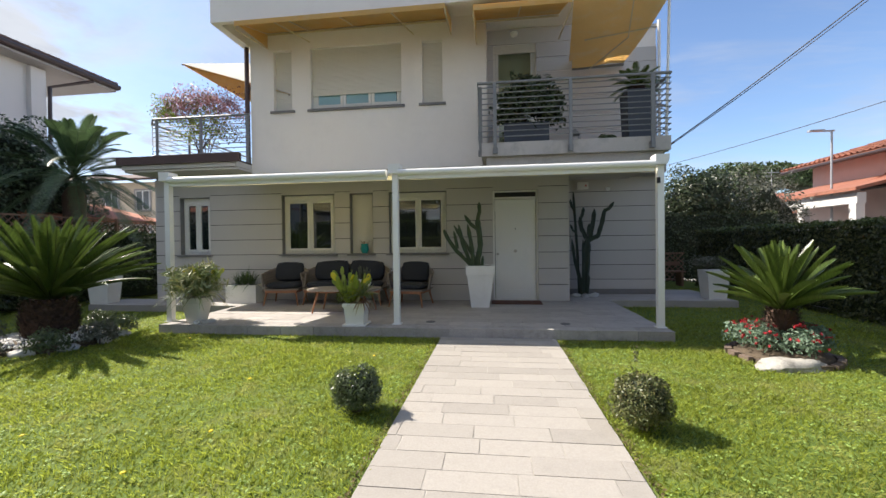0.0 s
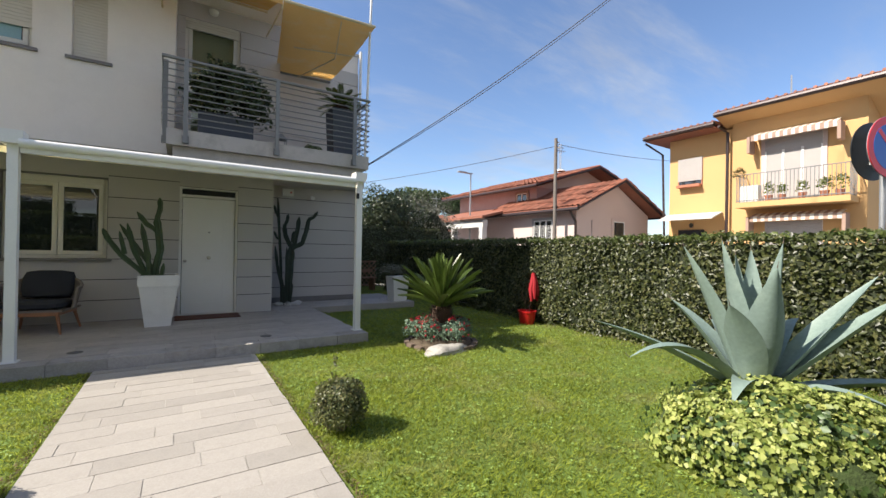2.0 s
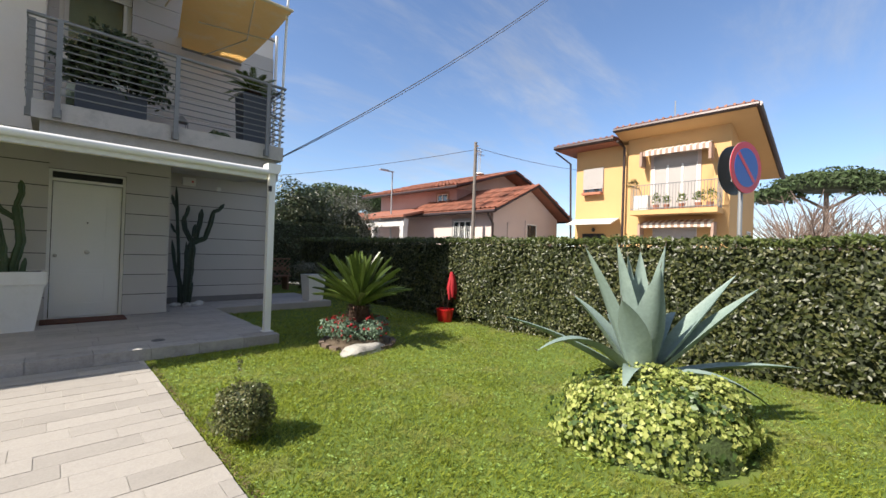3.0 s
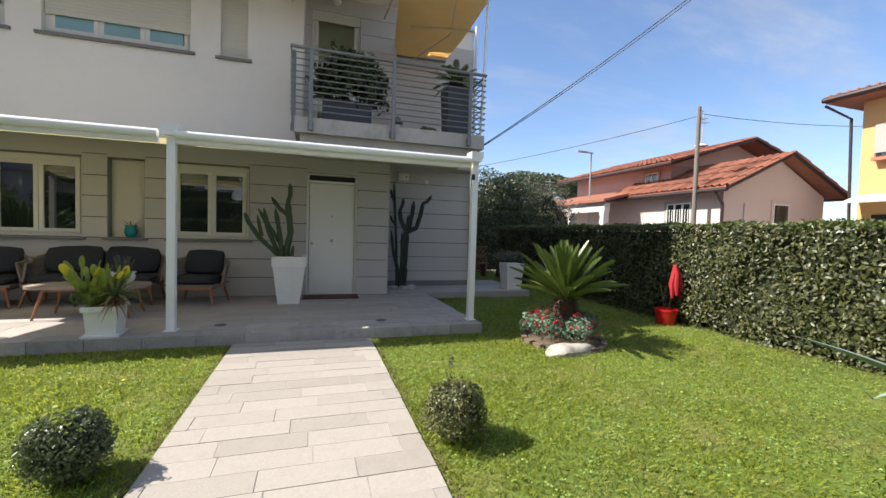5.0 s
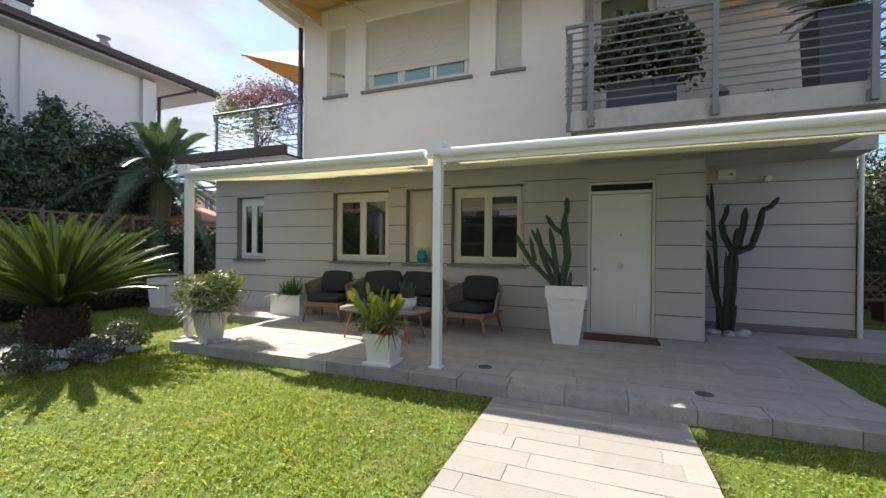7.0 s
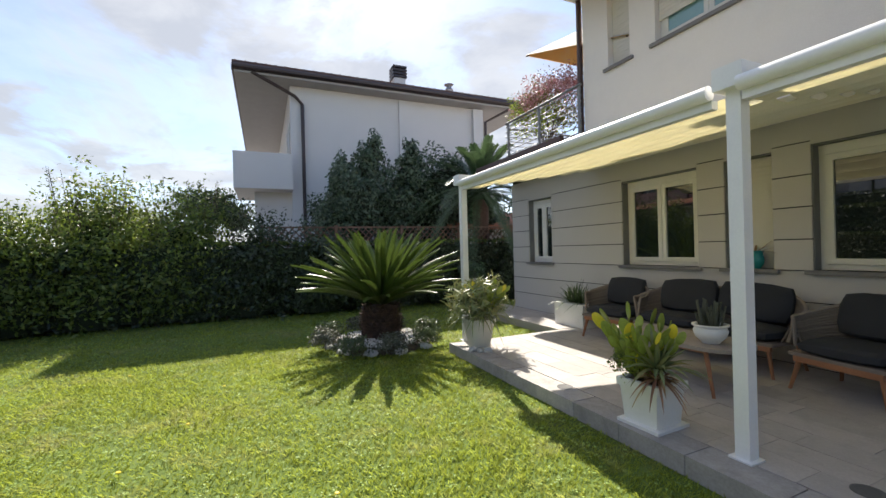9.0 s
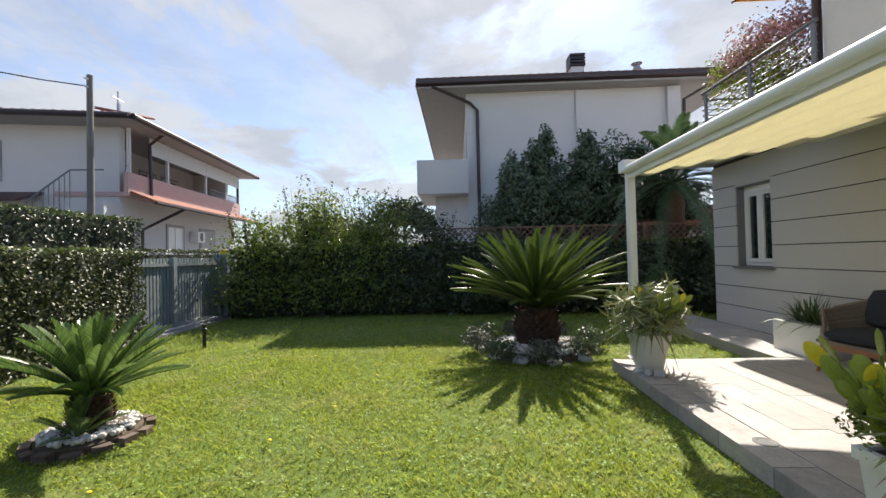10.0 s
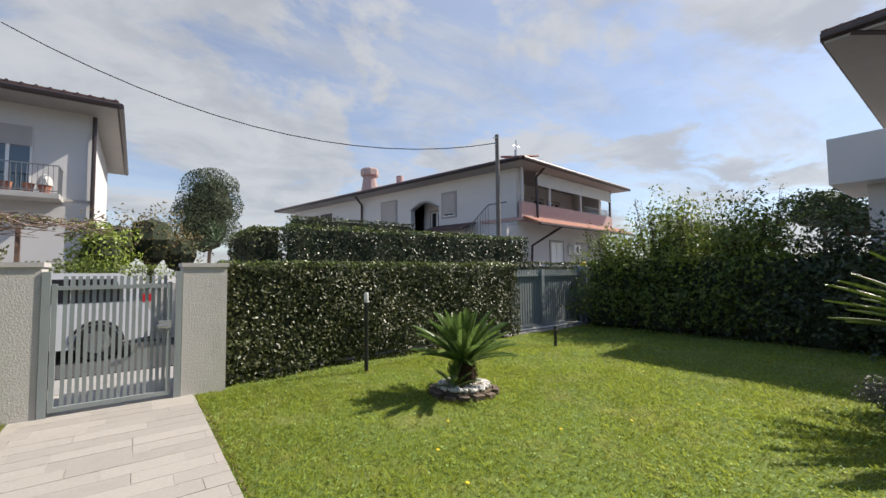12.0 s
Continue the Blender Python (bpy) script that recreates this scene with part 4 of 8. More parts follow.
# ---- plants ----
def hedge(name, x0, x1, y0, y1, h, n, size, label, leaf="hedge", top="hedge_top", group="", ends=True, bump=0.06):
    hd = empty(name, label, "hedge", group)
    # solid box behind the leaves, shade between them put into its colour
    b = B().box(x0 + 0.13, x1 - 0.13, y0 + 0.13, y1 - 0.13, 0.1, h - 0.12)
    part("core", b, M["core"], hd, "solid filler, coloured as the shade between leaves")
    w, d = x1 - x0, y1 - y0
    areas = np.array([w * h, w * h, d * h, d * h])
    k = (n * areas / areas.sum()).astype(int)
    P, N = [], []
    for i, cnt in enumerate(k):
        a, z = rng.random(cnt), rng.random(cnt) * h
        ln = w if i < 2 else d
        off = bump * (np.sin(a * ln * 2.3 + i) * np.sin(z * 3.1 + 1.3 * i) + 0.5 * np.sin(a * ln * 6.1 + z * 4)) - 0.13 * rng.random(cnt) ** 2
        off -= 0.10 * np.clip(0.35 - z, 0, 1)
        if i == 0: p = np.stack([x0 + a * w, y0 - off, z], 1); nn = (0, -1, 0.25)
        if i == 1: p = np.stack([x0 + a * w, y1 + off, z], 1); nn = (0, 1, 0.25)
        if i == 2: p = np.stack([x0 - off, y0 + a * d, z], 1); nn = (-1, 0, 0.25)
        if i == 3: p = np.stack([x1 + off, y0 + a * d, z], 1); nn = (1, 0, 0.25)
        P.append(p); N.append(np.tile(nn, (cnt, 1)))
    ob = new("leafage", leaves(np.concatenate(P), np.concatenate(N), size, M[leaf], 0.55, 0.55)); ob.parent = hd
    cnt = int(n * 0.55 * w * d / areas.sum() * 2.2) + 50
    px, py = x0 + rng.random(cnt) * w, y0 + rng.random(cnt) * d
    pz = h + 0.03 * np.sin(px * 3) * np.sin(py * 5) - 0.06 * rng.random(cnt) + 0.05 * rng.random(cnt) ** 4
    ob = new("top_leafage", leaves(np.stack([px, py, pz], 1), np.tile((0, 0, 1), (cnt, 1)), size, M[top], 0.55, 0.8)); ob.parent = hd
    b = B()
    cells = max(3, int(max(w, d) * 1.5))
    for i in range(cells):
        f = (i + 0.5) / cells
        x, y = (x0 + f * w, (y0 + y1) / 2) if w > d else ((x0 + x1) / 2, y0 + f * d)
        b.cyl((x, y, 0), (x + 0.05, y, 0.4), 0.03, 0.02, 6)
    part("stems", b, M["bark"], hd)
    return hd


def tree(name, x, y, h, crown, label, leaf, n=3500, size=0.12, trunk_r=0.12, cat="tree", lump=0.25, crown_label="", base=0.0, shell=0.45):
    """crown: list of (dx, dy, z, rx, ry, rz)."""
    t = empty(name, label, cat)
    top = min(c[2] for c in crown)
    b = B().tube([(x, y, base), (x + 0.05, y, base + (top - base) * 0.5), (x - 0.03, y + 0.04, top + 0.2)], [trunk_r, trunk_r * 0.8, trunk_r * 0.6], 10)
    # solid lumps fill the crown, coloured like its shaded inside
    co = B()
    for c in crown:
        co.lathe([(0.02, -c[5] * 0.66), (min(c[3], c[4]) * 0.45, -c[5] * 0.5), (min(c[3], c[4]) * 0.66, 0), (min(c[3], c[4]) * 0.45, c[5] * 0.5), (0.02, c[5] * 0.66)], (x + c[0], y + c[1], c[2]), 10)
    for c in crown:
        b.tube([(x, y, top * 0.8 + base * 0.2), (x + c[0] * 0.5, y + c[1] * 0.5, (top + c[2]) / 2), (x + c[0], y + c[1], c[2] + c[5] * 0.5)], [trunk_r * 0.5, trunk_r * 0.35, trunk_r * 0.1], 6)
    part("trunk", b, M["bark"], t, smooth=True)
    part("crown_inside", co, M["core"], t, "solid filler of the crown, coloured as inner shade")
    foliage("crown", [((x + c[0], y + c[1], c[2]), (c[3], c[4], c[5])) for c in crown], n, size, M[leaf], t, crown_label, lump=lump, shell=shell)
    return t


def frond_mesh(length, rise, droop, pairs, leaflet, width, material, v=0.35, twist=0.0, start=0.15):
    """One pinnate frond in the xz plane: rachis arc from the origin, leaflets in a V on both sides."""
    def arc(s):
        return Vector((length * (s * math.cos(rise)), 0, length * (s * math.sin(rise) - droop * s * s)))
    vs, fs = [], []
    for i in range(pairs):
        s = start + (1 - start) * (i + 0.5) / pairs
        p, q = arc(s), arc(min(1, s + 0.02))
        d = (q - p).normalized() if (q - p).length > 1e-6 else Vector((1, 0, 0))
        L = leaflet * (math.sin(math.pi * (0.12 + 0.83 * s)) ** 0.7)
        up = Vector((-d.z, 0, d.x))
        for sgn in (-1, 1):
            out = (Vector((0, sgn, 0)) * math.cos(v) + up * math.sin(v) * 0.9 + d * 1.05).normalized()
            a, c = p - d * width, p + d * width
            tip = p + out * L + Vector((0, 0, -0.12 * L))
            mid = p + out * L * 0.5 + up * width * 0.5
            k = len(vs)
            vs += [a, mid - d * width, tip, mid + d * width, c]
            fs += [(k, k + 1, k + 3), (k, k + 3, k + 4), (k + 1, k + 2, k + 3)]
    # rachis as a thin three-sided strip
    k0 = len(vs)
    n = 10
    for i in range(n + 1):
        p = arc(i / n)
        r = 0.010 * (1.2 - i / n) * (length / 0.9) ** 0.3
        vs += [p + Vector((0, r, 0)), p + Vector((0, -r, 0)), p + Vector((0, 0, -r * 1.5))]
    for i in range(n):
        a = k0 + 3 * i
        for e in range(3):
            f = (e + 1) % 3
            fs += [(a + e, a + f, a + 3 + f), (a + e, a + 3 + f, a + 3 + e)]
    return np_mesh(np.array([tuple(q) for q in vs]), np.array(fs), 3, material)


def rosette(name, x, y, z, count, length, material, label, category, parent=None, trunk=None, rises=(0.15, 1.35), droop=0.3, pairs=34, leaflet=0.16, width=0.007, seed=1, v=0.45, kinds=7):
    """A cycad or palm head of pinnate fronds; trunk: (radius, height)."""
    r = random.Random(seed)
    t = parent or empty(name, label, category)
    if trunk:
        rad, hgt = trunk
        b = B().lathe([(rad * 0.75, 0), (rad * 0.95, hgt * 0.15), (rad, hgt * 0.5), (rad * 0.85, hgt * 0.9), (rad * 0.3, hgt * 1.02)], (x, y, z), 20)
        rows = max(4, int(hgt / 0.045))
        for i in range(rows):
            for k in range(22):
                a = 2 * math.pi * (k + 0.5 * (i % 2)) / 22 + r.uniform(-.06, .06)
                zz = z + hgt * (i + 0.5) / rows
                rr = rad * (0.82 + 0.2 * math.sin(math.pi * (i + 0.5) / rows))
                c = Vector((x + rr * math.cos(a), y + rr * math.sin(a), zz))
                o = Vector((math.cos(a), math.sin(a), 0.9)) * 0.055
                s_ = Vector((-math.sin(a), math.cos(a), 0)) * rad * 0.13
                vv = [b.bm.verts.new(q) for q in (c - s_ - Vector((0, 0, .02)), c + s_ - Vector((0, 0, .02)), c + o)]
                b.bm.faces.new(vv)
                ww = [b.bm.verts.new(q) for q in (c - s_ + Vector((0, 0, .015)), c + o, c + s_ + Vector((0, 0, .015)))]
                b.bm.faces.new(ww)
        part("trunk", b, M["cyc_trunk"], t, "stout scaly brown trunk")
        z += hgt * 0.97
    meshes = []
    for i in range(kinds):
        f = i / max(1, kinds - 1)
        meshes.append(frond_mesh(length * (0.85 + 0.15 * math.sin(math.pi * f)), rises[0] + (rises[1] - rises[0]) * f, droop * (1.15 - 0.55 * f), pairs, leaflet, width, material, v))
    for i in range(count):
        f = (i + 0.5) / count
        me = meshes[min(kinds - 1, int(f * kinds))]
        ob = new("frond", me)
        ob.parent = t
        ob.matrix_basis = pose(x, y, z, r.uniform(-6, 6), r.uniform(-5, 5), i * 137.508 + r.uniform(-8, 8)) @ Matrix.Scale(r.uniform(0.88, 1.08), 4)
    return t


def strap_leaves(b, x, y, z, count, length, width, rises=(0.3, 1.3), droop=0.7, seg=6, seed=1, cup=0.2):
    """Curved tapering strap leaves from one point into b."""
    r = random.Random(seed)
    for i in range(count):
        a = i * 2.39996 + r.uniform(-.2, .2)
        rise = rises[0] + (rises[1] - rises[0]) * (i + 0.5) / count
        L = length * r.uniform(0.75, 1.1)
        dx, dy = math.cos(a), math.sin(a)
        prev = None
        for s in range(seg + 1):
            f = s / seg
            rr = L * f * math.cos(rise) + 0.02
            zz = L * (f * math.sin(rise) - droop * f * f * math.cos(rise))
            w = width * (1 - f) ** 0.6 * (0.6 + 0.8 * min(1, f * 4)) * 0.7 + 0.0005
            p = Vector((x + dx * rr, y + dy * rr, z + zz))
            sd = Vector((-dy, dx, 0)) * w
            row = [b.bm.verts.new(p - sd + Vector((0, 0, w * cup))), b.bm.verts.new(p), b.bm.verts.new(p + sd + Vector((0, 0, w * cup)))]
            if prev:
                b.bm.faces.new((prev[0], prev[1], row[1], row[0])); b.bm.faces.new((prev[1], prev[2], row[2], row[1]))
            prev = row
    return b


def small_bush(name, x, y, r, h, leaf, label, seed):
    t = empty(name, label, "shrub")
    b = B()
    rr = random.Random(seed)
    for i in range(7):
        a = rr.uniform(0, 6.28)
        b.cyl((x + 0.03 * math.cos(a), y + 0.03 * math.sin(a), 0), (x + r * 0.6 * math.cos(a), y + r * 0.6 * math.sin(a), h * 0.6), 0.012, 0.006, 5)
    part("stems", b, M["bark"], t)
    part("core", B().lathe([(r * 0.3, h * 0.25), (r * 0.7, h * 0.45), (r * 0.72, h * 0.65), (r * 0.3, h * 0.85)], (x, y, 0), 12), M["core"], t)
    blobs = [((x, y, h * 0.50), (r, r, h * 0.43)), ((x, y, h * 0.3), (r * 0.85, r * 0.85, h * 0.28))]
    foliage("crown", blobs, 11000, 0.020, M[leaf], t, "", ratio=0.6, shell=0.6, lump=0.12)
    foliage("young_leafage", [((x, y, h * 0.72), (r * 0.7, r * 0.7, h * 0.26)), ((x - 0.04, y, h + 0.09), (0.022, 0.022, 0.085))], 430, 0.026, M["lime_leaf" if leaf == "box" else "box_bronze"], t, "", ratio=0.5, shell=0.8)
    return t


hedge("garden_hedge", 6.35, 7.25, -0.6, 13.2, 1.66, 62000, 0.060, "tall clipped laurel hedge along the side road")
sh = hedge("street_hedge", -6.95, -0.72, -1.75, -1.02, 1.66, 30000, 0.055, "clipped laurel hedge beside the gate pier", top="hedge_top")
sh.matrix_basis = Matrix.Translation((-0.72, -1.02, 0)) @ Matrix.Rotation(radians(4.2), 4, "Z") @ Matrix.Translation((0.72, 1.02, 0))
hedge("high_hedge", -11.3, -2.74, -5.9, -5.0, 2.72, 18000, 0.08, "high clipped hedge across the street", leaf="hedge_dark")
hedge("side_hedge", -2.85, -2.1, -9.5, -5.9, 2.72, 9000, 0.08, "high clipped hedge along a drive", leaf="hedge")
hedge("gate_hedge", 1.5, 6.3, -1.5, -0.78, 1.85, 16000, 0.06, "clipped hedge on the other side of the gate")
# tall mixed shrubs at the far left
for i, (cx, cy, top, leaf, nn) in enumerate([(-10.3, -1.0, 2.45, "shrub", 7000), (-10.4, 0.4, 2.95, "shrub", 9000), (-10.6, 1.9, 2.8, "shrub", 9000), (-10.5, 3.3, 2.4, "hedge_dark", 7000), (-10.3, 4.8, 2.0, "hedge_dark", 6000), (-10.2, 6.4, 1.7, "hedge_dark", 6000), (-10.2, 8.2, 1.6, "hedge_dark", 6000), (-9.6, 10.4, 1.9, "hedge_dark", 5000)]):
    t = empty("border_shrub", "loose dark green shrub with paler tips along the fence" if leaf == "shrub" else "dark shrub against the garden fence", "shrub")
    part("stems", B().cyl((cx, cy, 0), (cx, cy + 0.1, top * 0.7), 0.05, 0.02, 6).cyl((cx, cy, 0.1), (cx + 0.4, cy + 0.3, top * 0.6), 0.03, 0.01, 6).cyl((cx, cy, 0.1), (cx + 0.2, cy - 0.4, top * 0.6), 0.03, 0.01, 6), M["bark"], t)
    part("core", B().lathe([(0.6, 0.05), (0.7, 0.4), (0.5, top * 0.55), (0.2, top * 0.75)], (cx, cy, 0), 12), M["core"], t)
    foliage("crown", [((cx, cy, top * 0.45), (0.95, 0.95, top * 0.5)), ((cx + 0.2, cy + 0.3, top * 0.62), (0.75, 0.8, top * 0.4)), ((cx + 0.4, cy - 0.2, top * 0.22), (0.7, 0.9, top * 0.3)), ((cx + 0.35, cy + 0.3, top * 0.2), (0.7, 0.9, top * 0.3))], int(nn * 0.8), 0.10, M[leaf], t, "", shell=0.5, lump=0.42, freq=2.4)
    if leaf == "shrub":
        # second, yellower leaf layer over the upper crown
        foliage("pale_leafage", [((cx + 0.1, cy, top * 0.78), (0.95, 1.0, top * 0.32)), ((cx + 0.4, cy + 0.4, top * 0.55), (0.8, 0.7, top * 0.3))], 1500, 0.07, M["lime_leaf"], t, "yellow green leaves in the upper crown", shell=0.4, lump=0.4)
        r = random.Random(i)
        P = []
        b = B()
        for k in range(26):
            a, l = r.uniform(0, 6.28), r.uniform(0.0, 0.75) ** 1.6
            x0, y0 = cx + 0.5 * math.cos(a), cy + 0.6 * math.sin(a)
            tip = (x0 + 0.15 * math.cos(a), y0 + 0.2 * math.sin(a), top * 0.95 + l)
            b.cyl((x0, y0, top * 0.7), tip, 0.008, 0.003, 4)
            for q in range(18):
                f = q / 18
                P.append(Vector((x0, y0, top * 0.7)).lerp(Vector(tip), 0.3 + 0.7 * f) + Vector((r.uniform(-.06, .06), r.uniform(-.06, .06), 0)))
        part("shoot_growth", b, M["bark"], t)
        ob = new("shoot_leaves", leaves(P, np.tile((0, 0, 1), (len(P), 1)), 0.065, M["hedge"])); ob.parent = t

rosette("large_cycas", CYC_L[0], CYC_L[1], 0.05, 108, 1.66, M["cycas"], "large cycas palm with a stout trunk in a stone-edged bed", "palm", trunk=(0.31, 0.58), rises=(0.46, 1.22), droop=0.20, pairs=80, leaflet=0.135, width=0.0075, seed=3, v=0.7)
rosette("side_cycas", 3.72, 5.4, 0.22, 56, 0.98, M["cycas"], "cycas palm above red flowers in a round bed", "palm", trunk=(0.15, 0.34), rises=(0.52, 1.38), droop=0.17, pairs=62, leaflet=0.125, width=0.006, seed=5, v=0.8)
rosette("small_cycas", -3.06, 1.12, 0.05, 46, 0.88, M["cycas_light"], "small bright green cycas in a pebble ring", "palm", trunk=(0.14, 0.30), rises=(0.5, 1.34), droop=0.2, pairs=56, leaflet=0.13, width=0.0055, seed=8, v=0.7)
small_bush("round_bush", -0.70, 3.42, 0.215, 0.41, "box", "small clipped dark boxwood bush beside the path", 1)
small_bush("bronze_bush", 1.47, 3.32, 0.225, 0.43, "box_bronze", "small bronze-tipped boxwood bush beside the path", 2)


def flower_bed(name, cx, cy, r, label, plants, seed, stone="rock", edging=True):
    e = empty(name, label, "flower bed")
    rr = random.Random(seed)
    part("soil", B().lathe([(r, 0.0), (r * 0.97, 0.06), (r * 0.6, 0.12), (0.05, 0.14)], (cx, cy, 0), 28), M["soil"], e)
    n = int(r * 40)
    bb = B().box(-0.06, 0.06, -0.035, 0.035, 0, 0.06).bevel(0.012, 1)
    me = mesh_of(bb, M["brick_edge"])
    if edging:
        for i in range(n):
            a = 2 * math.pi * i / n
            ob = new("brick", me)
            ob.parent = e
            ob.matrix_basis = pose(cx + (r + 0.04) * math.cos(a), cy + (r + 0.04) * math.sin(a), rr.uniform(-0.015, 0.01), rr.uniform(-4, 4), rr.uniform(-4, 4), math.degrees(a) + 90 + rr.uniform(-6, 6))
    return e


def rock(name, x, y, z, sx, sy, sz, seed, mat_name="rock", label="pale lichened rough rock"):
    r = random.Random(seed)
    bm = bmesh.new()
    bmesh.ops.create_icosphere(bm, subdivisions=3, radius=1)
    for v in bm.verts:
        k = 1 + 0.28 * noise.noise(v.co * 1.4 + Vector((seed * 3.1, 0, 0))) + 0.12 * noise.noise(v.co * 4 + Vector((seed, 5, 0)))
        v.co = Vector((v.co.x * sx, v.co.y * sy, max(-0.35, v.co.z) * sz)) * k
    ob = solid(name, bm, M[mat_name], label, "rock", smooth=True)
    ob.matrix_basis = pose(x, y, z + 0.33 * sz, 0, 0, r.uniform(0, 360))
    return ob


def low_plant(x, y, z, r, h, leaf, label, cat="plant", flower=None, n=900, size=0.035, name="bedding_plant"):
    t = empty(name, label, cat)
    part("stems", B().cyl((x, y, z - 0.05), (x, y, z + h * 0.6), 0.012, 0.005, 5), M["bark"], t)
    foliage("leafage", [((x, y, z + h * 0.45), (r, r, h * 0.6))], n, size, M[leaf], t, shell=0.6, lump=0.2)
    if flower:
        p, d = blob_points(34, (x, y, z + h * 0.5), (r * 1.03, r * 1.03, h * 0.63), 0.1, 0.2)
        keep = p[:, 2] > z + h * 0.4
        p, d = p[keep], d[keep]
        q = np.repeat(p, 7, 0) + rng.normal(0, 0.007, (len(p) * 7, 3))
        ob = new("blossoms", leaves(q, np.repeat(d, 7, 0), 0.024, M[flower], 0.8, 0.5)); ob.parent = t
    return t


flower_bed("side_flower_bed", 3.72, 5.4, 0.47, "round flower bed edged with brown bricks", None, 4)
for i, (dx, dy, leaf, fl) in enumerate([(-0.25, -0.1, "silver_leaf", "flower_red"), (-0.32, 0.15, "silver_leaf", "flower_red"), (0.02, -0.28, "silver_leaf", "flower_red"), (0.25, -0.12, "silver_leaf", "flower_red"), (-0.1, 0.3, "box", "flower_red"), (0.33, 0.12, "box", None), (0.15, 0.3, "box", None)]):
    low_plant(3.72 + dx, 5.4 + dy, 0.10, 0.21, 0.27, leaf, "silvery bedding plant with small red flowers" if fl else "dark green bedding plant", flower=fl, n=1100)
rk0 = rock("bed_rock", 3.52, 4.94, 0.0, 0.38, 0.16, 0.09, 3)
rk0.rotation_euler = (0, 0, 0.12)
flower_bed("large_flower_bed", CYC_L[0], CYC_L[1], 0.8, "round bed with white stones and low roses", None, 5, edging=False)
for i in range(11):
    a = i * 0.571 + 0.1
    rock("bed_stone", CYC_L[0] + 0.78 * math.cos(a), CYC_L[1] + 0.78 * math.sin(a), 0.0, 0.14, 0.09, 0.07, 20 + i, "stone_white", "white rough edging stone")
for i, (a, rr_) in enumerate([(-2.9, .85), (-2.2, .92), (-1.5, .9), (-0.7, .95), (-0.1, .9), (0.7, .8), (2.6, .8), (1.6, .8)]):
    low_plant(CYC_L[0] + rr_ * math.cos(a), CYC_L[1] + rr_ * math.sin(a), 0.03, 0.24, 0.3, "box" if i % 2 else "olive", "low dusty green rose bush in the bed", n=1100, size=0.04)
flower_bed("small_flower_bed", -3.06, 1.12, 0.36, "small bed of white pebbles edged with bricks", None, 6)


def pebbles(name, cx, cy, r, n, z, parent_label):
    p, f = [], []
    ico = bmesh.new(); bmesh.ops.create_icosphere(ico, subdivisions=1, radius=1)
    bv = np.array([tuple(v.co) for v in ico.verts]); bf = np.array([[v.index for v in q.verts] for q in ico.faces]); ico.free()
    a, rad = rng.random(n) * 6.28, r * np.sqrt(rng.random(n))
    s = rng.uniform(0.012, 0.028, (n, 1, 1)) * rng.uniform(0.6, 1.2, (n, 1, 3))
    c = np.stack([cx + rad * np.cos(a), cy + rad * np.sin(a), z + 0.035 * (1 - rad / r) + 0.01 * rng.random(n)], 1)[:, None, :]
    v = (bv[None] * s + c).reshape(-1, 3)
    faces = (bf[None] + (np.arange(n) * len(bv))[:, None, None]).reshape(-1, 3)
    ob = new(name, np_mesh(v, faces, 3, M["pebble"], True))
    tagged(ob, parent_label, "pebbles", kind="stuff")


pebbles("pebbles", -3.06, 1.12, 0.33, 700, 0.09, "white pebbles round the small cycas")
pebbles("pebbles", CYC_L[0], CYC_L[1], 0.72, 1400, 0.10, "white pebbles round the large cycas")
rosette("cycas_offset", -2.84, 1.2, 0.10, 12, 0.42, M["cycas_light"], "young cycas offset beside the small cycas", "palm", rises=(0.5, 1.35), droop=0.2, pairs=18, leaflet=0.09, width=0.006, seed=12)


